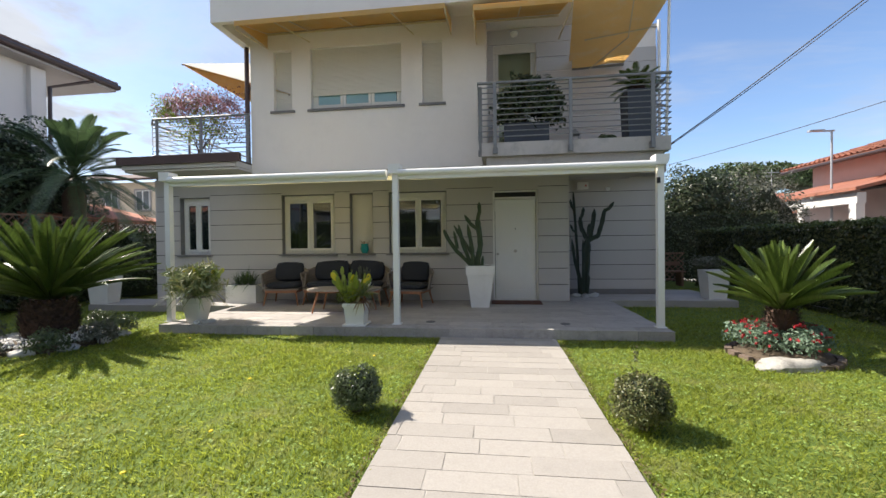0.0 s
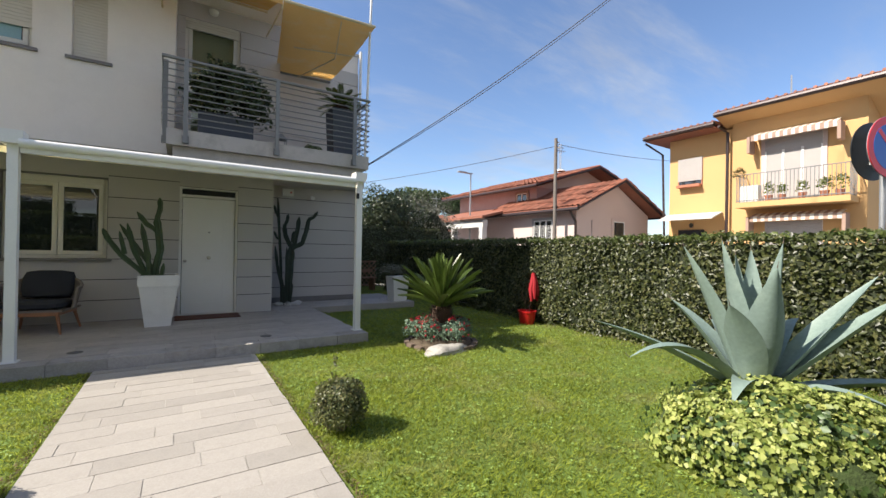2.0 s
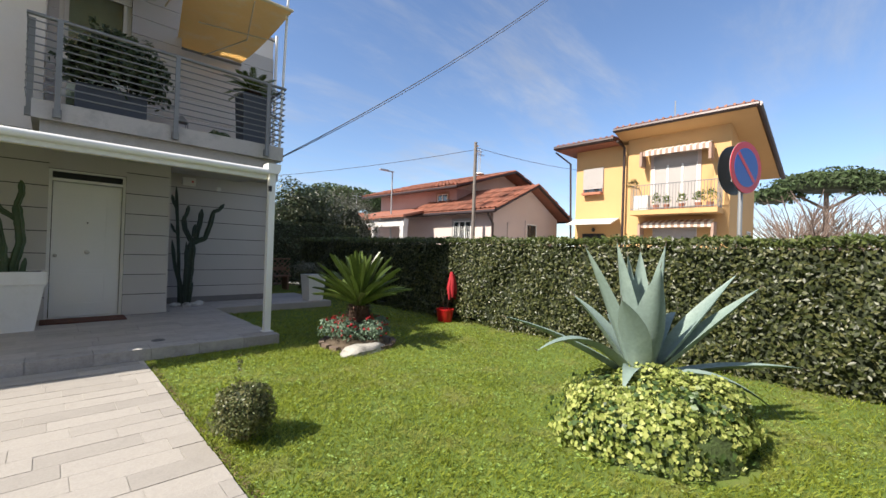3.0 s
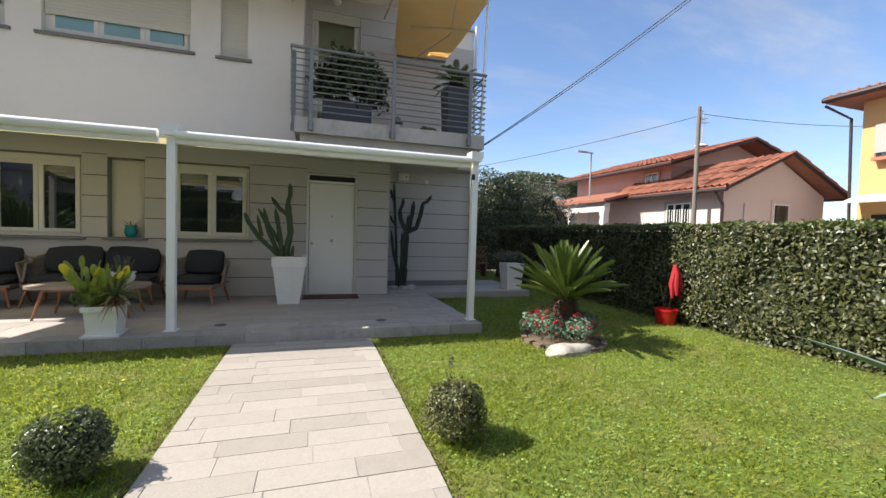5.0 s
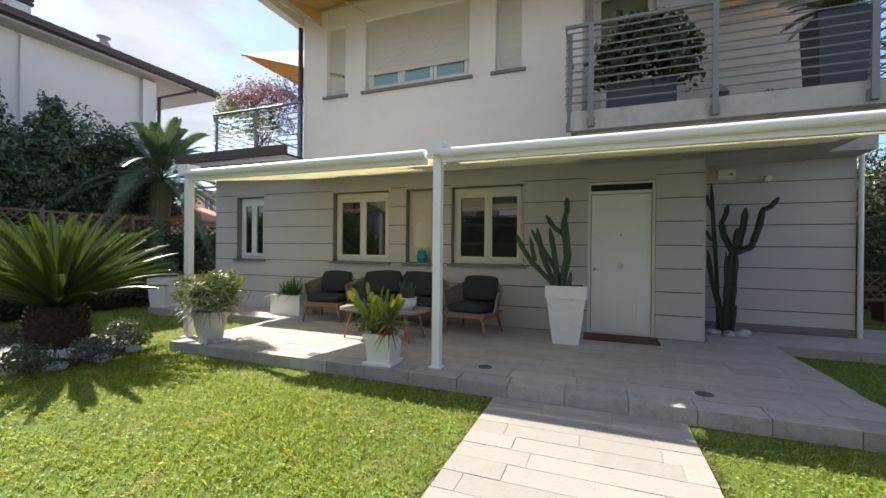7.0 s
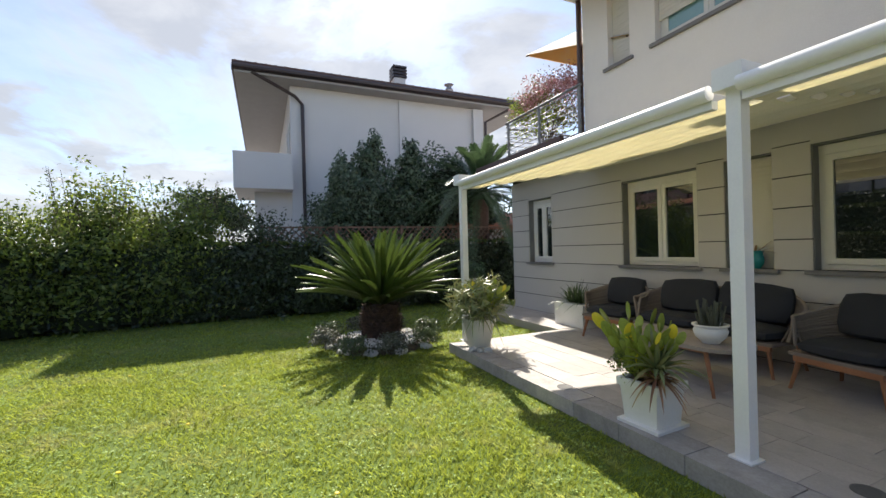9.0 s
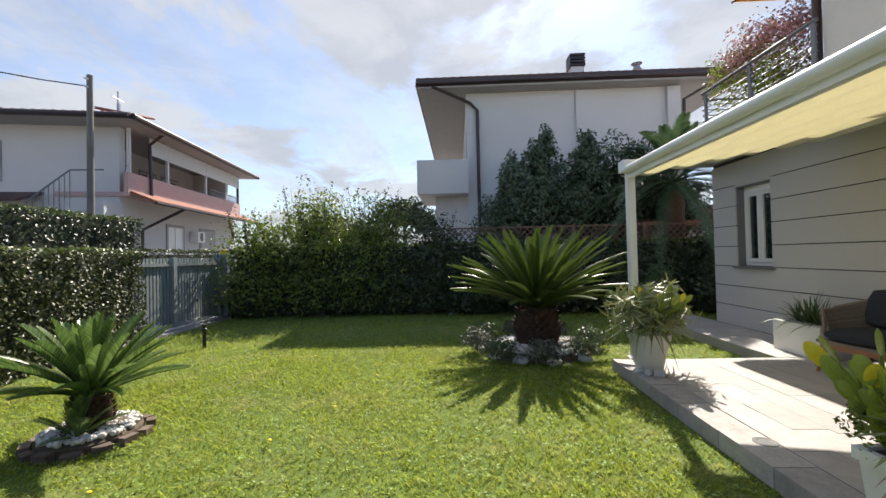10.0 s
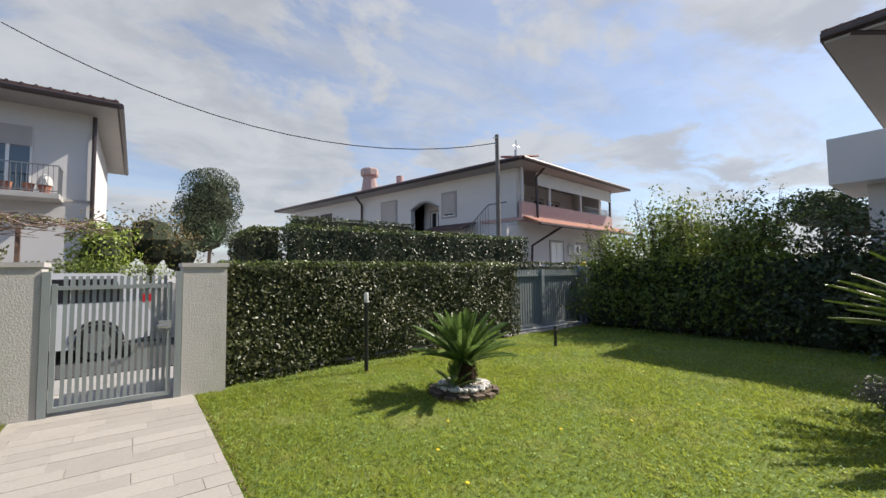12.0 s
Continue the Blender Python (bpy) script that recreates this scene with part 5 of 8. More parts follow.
# ---- agave on its ivy mound ----
def agave(x, y, z):
    t = empty("blue_agave", "big blue-grey agave rising from ivy", "agave")
    spec = [(139, 68, 1.2, 0.105, 0.1), (141, 80, 1.12, 0.115, 0.03), (80, 84, 1.0, 0.09, 0.02), (30, 82, 1.05, 0.09, 0.02), (-41, 83, 1.1, 0.115, 0.03), (228, 78, 0.95, 0.14, 0.05), (180, 66, 0.92, 0.125, 0.35),
            (-41, 50, 1.15, 0.10, 0.04), (-50, 43, 1.14, 0.10, 0.03), (-15, 64, 0.95, 0.085, 0.6), (-41, 11, 1.36, 0.07, 0.2), (-62, 20, 1.0, 0.075, 0.9), (150, 42, 1.2, 0.075, 0.78), (132, 29, 1.22, 0.065, 0.2), (188, 40, 0.66, 0.085, 1.0), (95, 55, 0.95, 0.10, 0.3), (50, 50, 0.9, 0.09, 0.5)]
    for i, (az, el, L, w, droop) in enumerate(spec):
        a, e = radians(az), radians(el)
        b = B()
        prev = None
        n = 12
        for s in range(n + 1):
            f = s / n
            rr = L * f * math.cos(e) + 0.04
            zz = L * (f * math.sin(e) - droop * f ** 2.4 * 0.6)
            prof = (0.55 + 0.9 * math.sin(min(1.0, f * 1.5) * math.pi * 0.55)) * (1 - f ** 2.2) if f < 1 else 0.0
            ww = w * prof * (0.86 if el > 40 else 0.7) + 0.002
            th = 0.03 * (1 - f) + 0.003
            c = Vector((x + math.cos(a) * rr, y + math.sin(a) * rr, z + zz))
            out = Vector((math.cos(a) * math.sin(e), math.sin(a) * math.sin(e), -math.cos(e)))
            sd = Vector((-math.sin(a), math.cos(a), 0))
            cup = ww * 0.35
            ring = [b.bm.verts.new(q) for q in (c - sd * ww - out * cup, c - sd * ww * 0.5 - out * 0.1 * cup, c, c + sd * ww * 0.5 - out * 0.1 * cup, c + sd * ww - out * cup, c + out * th + sd * ww * 0.4, c + out * th * 1.3, c + out * th - sd * ww * 0.4)]
            if prev:
                for k in range(8):
                    b.bm.faces.new((prev[k], prev[(k + 1) % 8], ring[(k + 1) % 8], ring[k]))
            prev = ring
        part("leaf", b, M["agave"], t, "", smooth=True)
        tip = c
        part("thorn", B().cyl(tip, tip + (Vector((math.cos(a) * math.cos(e), math.sin(a) * math.cos(e), math.sin(e) - (0.4 if el < 40 else 0)))).normalized() * 0.05, 0.004, 0.0008, 5), M["bark"], t)


def ivy_mound(x, y):
    t = empty("ivy_mound", "dense yellow-green variegated ivy mound", "ivy")
    part("core", B().lathe([(0.66, 0), (0.62, 0.2), (0.46, 0.36), (0.2, 0.44)], (x, y, 0), 18), M["ivy_core"], t, "solid filler, coloured as the shade under the leaves", smooth=True)
    blobs = [((x, y, 0.12), (0.70, 0.66, 0.42)), ((x + 0.1, y - 0.28, 0.15), (0.5, 0.42, 0.36)), ((x - 0.34, y + 0.05, 0.12), (0.38, 0.42, 0.36)), ((x + 0.3, y + 0.05, 0.18), (0.42, 0.4, 0.34))]
    foliage("variegated_leafage", blobs, 15000, 0.038, M["ivy"], t, "", ratio=0.9, shell=0.16, lump=0.12, spread=0.5)
    foliage("green_leafage", blobs, 3200, 0.042, M["ivy_dark"], t, "", ratio=0.9, shell=0.3, lump=0.12, spread=0.5)


agave(AGAVE[0], AGAVE[1], 0.42)
ivy_mound(AGAVE[0] - 0.08, AGAVE[1] - 0.08)


# ---- lamp posts, red pot ----
def garden_light(x, y, h, label):
    t = empty("garden_light", label, "garden light")
    part("post", B().lathe([(0.035, 0), (0.032, 0.02), (0.030, h - 0.16), (0.033, h - 0.15)], (x, y, 0), 16), M["bollard_black"], t, "", smooth=True)
    part("shade", B().lathe([(0.031, h - 0.15), (0.033, h - 0.13), (0.033, h - 0.01), (0.028, h)], (x, y, 0), 16), M["opal"], t, "white opal cylinder", smooth=True)
    return t


garden_light(-2.56, -0.58, 1.20, "slim black garden light with white glass top")
t = empty("short_garden_light", "short dark garden light on the lawn", "garden light")
part("post", B().lathe([(0.03, 0), (0.028, 0.28), (0.045, 0.30), (0.045, 0.33), (0.03, 0.34), (0.03, 0.40), (0.01, 0.41)], (-6.40, -0.05, 0), 14), M["bollard_black"], t, smooth=True)

RX, RY = 6.12, 6.05
rp = empty("red_pot", "bright red plastic pot on the lawn by the hedge", "pot")
part("body", B().lathe([(0.13, 0), (0.14, 0.02), (0.165, 0.23), (0.18, 0.23), (0.18, 0.262), (0.155, 0.262), (0.145, 0.19)], (RX, RY, 0), 24), M["pot_red"], rp, smooth=True)
stake = B().cyl((RX + 0.05, RY, 0.16), (RX + 0.13, RY - 0.02, 1.0), 0.010, 0.006, 6).cyl((RX, RY, 0.16), (RX - 0.14, RY, 0.66), 0.007, 0.003, 5).cyl((RX - 0.06, RY, 0.38), (RX + 0.02, RY + 0.03, 0.62), 0.005, 0.002, 5)
part("plant_stem", stake, M["bark"], rp)
cl = B()
for i in range(6):
    a = i * 1.05
    ca, sa = math.cos(a), math.sin(a)
    cl.tube([(RX + 0.13 + 0.012 * ca, RY - 0.02 + 0.012 * sa, 0.99), (RX + 0.14 + 0.03 * ca, RY - 0.03 + 0.04 * sa, 0.84), (RX + 0.14 + 0.075 * ca, RY - 0.03 + 0.06 * sa, 0.66), (RX + 0.15 + 0.08 * ca, RY - 0.04 + 0.06 * sa, 0.44 + 0.05 * (i % 3))], [0.018, 0.035, 0.045, 0.02], 8)
solid("red_cloth_bundle", cl, M["red_cloth"], "red cloth bundle hung on the stake in the red pot", "cloth", smooth=True)


# ---- terrace furniture ----
def armchair(x, y, turn, label):
    t = empty("armchair", label, "armchair", "seating on the terrace", at=pose(x, y, PZ, 0, 0, turn))
    # local: front is -y
    for sx in (-1, 1):
        for fy, ly in ((-0.28, -0.33), (0.24, 0.31)):
            part("leg", B().tube([(sx * 0.29, fy, 0.30), (sx * 0.35, ly, 0.0)], [0.024, 0.014], 10), M["teak"], t, "teak leg", smooth=True)
    b = B().box(-0.32, 0.32, -0.33, -0.29, 0.26, 0.31).box(-0.32, 0.32, 0.24, 0.28, 0.26, 0.31).box(-0.32, -0.28, -0.29, 0.24, 0.26, 0.31).box(0.28, 0.32, -0.29, 0.24, 0.26, 0.31)
    part("seat_frame", b.bevel(0.005, 1), M["teak"], t, "teak frame")
    part("seat_base", B().box(-0.36, 0.36, -0.33, 0.28, 0.31, 0.34).bevel(0.01, 2), M["rope"], t)
    shell(t, 0.465, 0.38, 0.0)
    part("seat", cushion(-0.33, 0.33, -0.34, 0.24, 0.34, 0.46), M["cushion"], t, "charcoal seat cushion", smooth=True)
    part("backrest", cushion(-0.30, 0.30, -0.075, 0.075, -0.20, 0.21), M["cushion"], t, "charcoal back cushion", smooth=True, at=pose(0, 0.24, 0.655, -16, 0, 0))
    return t


def cushion(x0, x1, y0, y1, z0, z1):
    b = B().box(x0, x1, y0, y1, z0, z1)
    bmesh.ops.subdivide_edges(b.bm, edges=b.bm.edges[:], cuts=3, use_grid_fill=True)
    c = Vector(((x0 + x1) / 2, (y0 + y1) / 2, (z0 + z1) / 2))
    s = Vector((x1 - x0, y1 - y0, z1 - z0)) / 2
    for v in b.bm.verts:
        u = [(v.co[i] - c[i]) / s[i] for i in range(3)]
        for i in range(3):
            j, k = (i + 1) % 3, (i + 2) % 3
            v.co[i] = c[i] + u[i] * s[i] * (1 - 0.11 * (u[j] ** 4 + u[k] ** 4))
    return b


def shell(t, w, d, half):
    """Rope-woven wrap-round back and arms: a bent band and its rim; half stretches it for the sofa."""
    def line(f):
        a = math.pi * (f - 0.5) * 1.12
        x = math.sin(a) * w + (half if f > 0.5 else -half)
        y = math.cos(a) * (d + 0.02) - 0.05
        top = 0.645 + 0.15 * math.cos(a) ** 2
        if abs(a) > 1.45:
            top = 0.63
        return x, y, top
    n = 48
    b = B()
    rows = 16
    for k in range(rows):
        pts = []
        for i in range(n + 1):
            x, y, top = line(i / n)
            g = k / (rows - 1)
            pts.append((x * (0.84 + 0.16 * g), y * (0.88 + 0.12 * g), 0.33 + (top - 0.33) * g))
        b.tube(pts, 0.0115, 5)
    part("back_shell", b, M["rope"], t, "taupe woven rope shell")
    b = B()
    grid = []
    for i in range(n + 1):
        x, y, top = line(i / n)
        grid.append((b.bm.verts.new((x * 0.835, y * 0.87, 0.33)), b.bm.verts.new((x * 0.985, y * 0.985, top - 0.005))))
    for a, c in zip(grid, grid[1:]):
        b.bm.faces.new((a[0], c[0], c[1], a[1]))
    bmesh.ops.solidify(b.bm, geom=b.bm.faces[:], thickness=0.008)
    part("lining", b, M["rope"], t)
    pts = [line(i / n) for i in range(n + 1)]
    f0, f1 = pts[0], pts[-1]
    pts = [(f0[0] * 0.93, f0[1] - 0.02, 0.36)] + pts + [(f1[0] * 0.93, f1[1] - 0.02, 0.36)]
    part("rim", B().tube(pts, 0.019, 8), M["rope"], t, "rope-wrapped rim", smooth=True)


def sofa(x, y):
    t = empty("two_seat_sofa", "two-seat woven rope sofa with charcoal cushions", "sofa", at=pose(x, y, PZ))
    for sx in (-1, 1):
        for fy, ly in ((-0.26, -0.30), (0.24, 0.30)):
            part("leg", B().tube([(sx * 0.76, fy, 0.30), (sx * 0.82, ly, 0.0)], [0.022, 0.014], 10), M["teak"], t, "teak leg", smooth=True)
    b = B().box(-0.80, 0.80, -0.30, -0.26, 0.26, 0.31).box(-0.80, 0.80, 0.24, 0.28, 0.26, 0.31)
    part("seat_frame", b.bevel(0.005, 1), M["teak"], t, "teak frame")
    part("seat_base", B().box(-0.82, 0.82, -0.30, 0.27, 0.31, 0.34).bevel(0.01, 2), M["rope"], t)
    shell(t, 0.40, 0.35, 0.55)
    for s in (-1, 1):
        part("seat", cushion(s * 0.40 - 0.39, s * 0.40 + 0.39, -0.30, 0.20, 0.34, 0.47), M["cushion"], t, "charcoal seat cushion", smooth=True)
        part("backrest", cushion(-0.375, 0.375, -0.075, 0.075, -0.2, 0.22), M["cushion"], t, "charcoal back cushion", smooth=True, at=pose(s * 0.39, 0.21, 0.67, -14, s * 3, 0))


def coffee_table(x, y):
    t = empty("coffee_table", "low rounded taupe table with splayed teak legs", "table", at=pose(x, y, PZ))
    b = B()
    n = 40
    for z in (0,):
        top = []
        for i in range(n):
            a = 2 * math.pi * i / n
            ca, sa = math.cos(a), math.sin(a)
            top.append((0.65 * math.copysign(abs(ca) ** 0.45, ca), 0.31 * math.copysign(abs(sa) ** 0.45, sa), 0.40))
        b.poly(top, 0.035)
    part("tabletop", b.bevel(0.008, 2), M["table_top"], t, smooth=True)
    for sx in (-1, 1):
        for sy in (-1, 1):
            part("leg", B().tube([(sx * 0.42, sy * 0.2, 0.40), (sx * 0.52, sy * 0.25, 0.0)], [0.022, 0.014], 10), M["teak"], t, "splayed teak leg", smooth=True)
    part("stretcher", B().box(-0.42, 0.42, -0.21, -0.17, 0.36, 0.40).box(-0.42, 0.42, 0.17, 0.21, 0.36, 0.40), M["teak"], t)


armchair(-3.95, 8.36, 8, "woven rope armchair with charcoal cushions, beside the white planter")
armchair(-1.24, 8.28, -10, "woven rope armchair with charcoal cushions, beside the tall cactus pot")
sofa(-2.66, 8.44)
coffee_table(-2.31, 7.42)
bowl = empty("white_bowl_pot", "white glazed bowl pot with grey succulents on the table", "plant pot")
part("bowl", B().lathe([(0.07, 0), (0.08, 0.015), (0.125, 0.06), (0.14, 0.11), (0.125, 0.145), (0.15, 0.16), (0.15, 0.172), (0.12, 0.17), (0.11, 0.12)], (-1.93, 7.36, PZ + 0.436), 28), M["pot_white"], bowl, smooth=True)
rs = random.Random(4)
for i in range(46):
    a, r0 = rs.uniform(0, 6.28), rs.uniform(0, 0.09)
    x0, y0 = -1.93 + r0 * math.cos(a), 7.36 + r0 * math.sin(a)
    part("succulent_stem", B().tube([(x0, y0, PZ + 0.58), (x0 + 0.04 * math.cos(a), y0 + 0.04 * math.sin(a), PZ + rs.uniform(0.70, 0.84))], [0.013, 0.008], 6), M["olive"], bowl)
tp = empty("teal_pot", "teal glazed pot with a spiky plant on the sill", "plant pot")
part("pot_body", B().lathe([(0.05, 0), (0.085, 0.05), (0.095, 0.11), (0.075, 0.17), (0.085, 0.2), (0.09, 0.21), (0.06, 0.2)], (-2.42, 8.955, 1.172), 22), M["pot_teal"], tp, smooth=True)
part("plant_leaves", strap_leaves(B(), -2.42, 8.955, 1.36, 9, 0.26, 0.016, (0.15, 0.9), 0.25, seed=3), M["aloe_red"], tp)


def square_pot(name, x, y, w0, w1, h, label, lip=0.0, turn=0, material="pot_white", feet=False, saucer=False, z=PZ):
    """A tapered square pot; w0 at the foot, w1 at the rim."""
    t = empty(name, label, "plant pot", at=pose(x, y, z, 0, 0, turn))
    z0 = 0.0
    if saucer:
        part("saucer", B().box(-w0 / 2 - 0.04, w0 / 2 + 0.04, -w0 / 2 - 0.04, w0 / 2 + 0.04, 0.0, 0.025).bevel(0.008, 2), M[material], t)
        z0 = 0.025
    b = B()
    k = (w0 - w1) / 2
    hb = h - (lip or 0)
    b.box(-w0 / 2, w0 / 2, -w0 / 2, w0 / 2, z0, hb, None, k)
    b.bevel(0.012, 2)
    part("body", b, M[material], t, smooth=True)
    if lip:
        g = 0.018
        b = B().box(-w1 / 2 - g, w1 / 2 + g, -w1 / 2 - g, w1 / 2 + g, hb, h - 0.03)
        b.bevel(0.012, 2)
        b.box(-w1 / 2 - g, w1 / 2 + g, -w1 / 2 - g, -w1 / 2 + g, h - 0.03, h).box(-w1 / 2 - g, w1 / 2 + g, w1 / 2 - g, w1 / 2 + g, h - 0.03, h)
        b.box(-w1 / 2 - g, -w1 / 2 + g, -w1 / 2 + g, w1 / 2 - g, h - 0.03, h).box(w1 / 2 - g, w1 / 2 + g, -w1 / 2 + g, w1 / 2 - g, h - 0.03, h)
        part("rim", b, M[material], t)
    part("soil", B().box(-w1 / 2 + 0.02, w1 / 2 - 0.02, -w1 / 2 + 0.02, w1 / 2 - 0.02, h - 0.028, h - 0.015), M["soil"], t)
    return t


def cactus(name, x, y, z, arms, material, label, r=0.042, ribs=6):
    t = empty(name, label, "cactus")
    for pts, k in arms:
        path = [Vector((x + p[0], y + p[1], z + p[2])) for p in pts]
        fine = []
        for a, c in zip(path, path[1:]):
            for s in range(5):
                fine.append(a.lerp(c, s / 5))
        fine.append(path[-1])
        n = len(fine)
        rad = [r * k * (1 + 0.07 * math.sin(i * 1.9)) * (0.25 if i == n - 1 else (0.7 if i == n - 2 else 1)) for i in range(n)]
        part("column", B().tube(fine, rad, ribs=ribs, rib=0.32), M[material], t, smooth=False)
    return t


big = square_pot("tall_white_pot", 0.14, 8.16, 0.34, 0.50, 0.80, "tall tapered white pot beside the front door", lip=0.17, turn=4)
cactus("potted_cactus", 0.14, 8.16, PZ + 0.76, [
        ([(-0.04, 0, 0), (-0.04, 0, 0.12), (0.02, 0, 0.43), (-0.01, 0, 0.74), (-0.04, 0, 0.97)], 1.15),
        ([(-0.03, 0, 0.93), (0.01, 0, 1.09), (0, 0, 1.26)], 0.8),
        ([(-0.01, 0.04, 0.72), (-0.17, 0.04, 0.84), (-0.29, 0.04, 1.02)], 0.8),
        ([(-0.1, 0.03, 0), (-0.17, 0.03, 0.5), (-0.23, 0.03, 0.84)], 0.85),
        ([(-0.14, -0.03, 0), (-0.33, -0.03, 0.47), (-0.4, -0.03, 0.83)], 0.85),
        ([(-0.07, 0.06, 0.12), (-0.31, 0.06, 0.51), (-0.5, 0.06, 0.82)], 0.75),
        ([(-0.12, -0.05, 0), (-0.47, -0.05, 0.35), (-0.62, -0.05, 0.58), (-0.69, -0.05, 0.74)], 0.85),
        ([(-0.42, -0.08, 0.36), (-0.49, -0.08, 0.71)], 0.7),
        ([(-0.12, -0.1, 0), (-0.13, -0.1, 0.24), (-0.12, -0.1, 0.42)], 0.7),
        ([(0.04, -0.08, 0), (0.07, -0.08, 0.22)], 0.7)], "cactus", "many-armed green column cactus in the tall white pot", r=0.045)
cactus("wall_cactus", 2.42, 9.80, PZ, [
        ([(0.02, 0, 0), (0.07, 0, 0.82), (0.1, 0, 1.36)], 1.75),
        ([(0.1, 0, 1.25), (0.33, 0, 1.36), (0.42, 0, 1.65), (0.48, 0, 1.97)], 1.1),
        ([(0.47, -0.02, 1.92), (0.57, -0.02, 1.97), (0.67, -0.02, 2.11)], 0.8),
        ([(0.17, 0.05, 1.32), (0.24, 0.05, 1.69), (0.27, 0.05, 1.97)], 1.0),
        ([(0.08, 0, 1.3), (-0.03, 0, 1.53), (-0.07, 0, 1.79)], 1.0),
        ([(-0.06, 0, 1.72), (0, 0, 1.87), (0.02, 0, 2.01)], 0.75),
        ([(0.12, -0.06, 1.38), (0.13, -0.06, 1.64)], 0.95),
        ([(-0.08, 0.03, 0), (-0.12, 0.03, 1.03), (-0.17, 0.03, 1.83), (-0.2, 0.03, 2.37)], 0.62),
        ([(-0.07, -0.03, 0.3), (-0.19, -0.03, 0.81), (-0.25, -0.03, 1.3)], 0.7),
        ([(-0.02, -0.1, 0), (-0.01, -0.1, 0.74), (-0.02, -0.1, 1.27)], 0.7),
        ([(-0.13, 0.03, 1.43), (-0.21, 0.03, 1.49), (-0.27, 0.03, 1.63)], 0.55),
        ([(-0.18, 0.03, 1.94), (-0.24, 0.03, 2.07), (-0.27, 0.03, 2.2)], 0.6),
        ([(0.06, -0.1, 0.05), (0.12, -0.1, 0.47)], 0.6),
        ([(-0.05, -0.06, 0), (-0.1, -0.06, 0.6)], 0.8)], "cactus_dark", "tall dark branching column cactus in the wall corner", r=0.047)
for i, (dx, dy) in enumerate([(-0.18, -0.15), (0.0, -0.22), (0.18, -0.16), (0.26, 0.0)]):
    rock("cactus_stone", 2.42 + dx, 9.8 + dy, PZ, 0.10, 0.08, 0.06, 50 + i, "stone_white", "pale stone at the foot of the cactus")

# boxed plants
pb = empty("low_white_planter", "low white rectangular planter with spiky dark leaves", "planter", at=pose(-4.98, 8.52, PZ))
part("body", B().box(-0.35, 0.35, -0.18, 0.18, 0, 0.38).bevel(0.012, 2), M["pot_white"], pb, smooth=True)
part("plant_leaves", strap_leaves(strap_leaves(strap_leaves(B(), -0.14, 0, 0.37, 46, 0.40, 0.014, (0.2, 1.3), 0.5, seed=2), 0.14, 0, 0.37, 46, 0.42, 0.014, (0.2, 1.3), 0.5, seed=5), 0, 0, 0.38, 34, 0.46, 0.014, (0.6, 1.4), 0.4, seed=6), M["strap"], pb, "dark strap leaves")

fp = square_pot("white_cube_pot", -1.69, 6.29, 0.27, 0.31, 0.34, "white square pot with saucer at the terrace edge", lip=0.06, turn=3, saucer=True)


def pad_mesh(material):
    """A flat oval cactus pad, one unit wide, standing on the origin."""
    b = B()
    rings = []
    for off, k in ((-0.05, 0.9), (0.0, 1.0), (0.05, 0.9)):
        rings.append([b.bm.verts.new((0.5 * k * math.sin(a), off, 0.95 - 0.95 * k * math.cos(a))) for a in (2 * math.pi * q / 14 for q in range(14))])
    b.bm.faces.new(rings[0]); b.bm.faces.new(rings[2][::-1])
    for u, w in zip(rings, rings[1:]):
        for q in range(14):
            b.bm.faces.new((u[q], w[q], w[(q + 1) % 14], u[(q + 1) % 14]))
    return mesh_of(b, M[material], True)


PAD_MESH = {"prickly": pad_mesh("prickly"), "prickly_yellow": pad_mesh("prickly_yellow")}


def paddles(parent, x, y, z, n, seed, spread=0.22, height=0.5, yellow=4, size=0.075):
    """Flat jointed cactus pads climbing out of a pot, each a part."""
    r = random.Random(seed)
    for i in range(n):
        a, l = r.uniform(0, 6.28), r.uniform(0.1, 1.0)
        p = Vector((x + 0.05 * math.cos(a), y + 0.05 * math.sin(a), z))
        d = Vector((math.cos(a) * spread, math.sin(a) * spread, height)).normalized()
        k = 2 + int(l * 3)
        for j in range(k):
            s = size * r.uniform(0.75, 1.15)
            sd = d.cross(Vector((r.uniform(-1, 1), r.uniform(-1, 1), 0.2))).normalized()
            nn = d.cross(sd).normalized()
            last = j == k - 1 and i < yellow
            ob = new("pad", PAD_MESH["prickly_yellow" if last else "prickly"])
            ob.parent = parent
            ob.matrix_basis = Matrix(((sd.x * s, nn.x * s, d.x * s, p.x), (sd.y * s, nn.y * s, d.y * s, p.y), (sd.z * s, nn.z * s, d.z * s, p.z), (0, 0, 0, 1)))
            if last:
                tagged(ob, "bright yellow young pad")
            p = p + d * s * 1.75
            d = (d + Vector((r.uniform(-.3, .3), r.uniform(-.3, .3), r.uniform(-.05, .35)))).normalized()


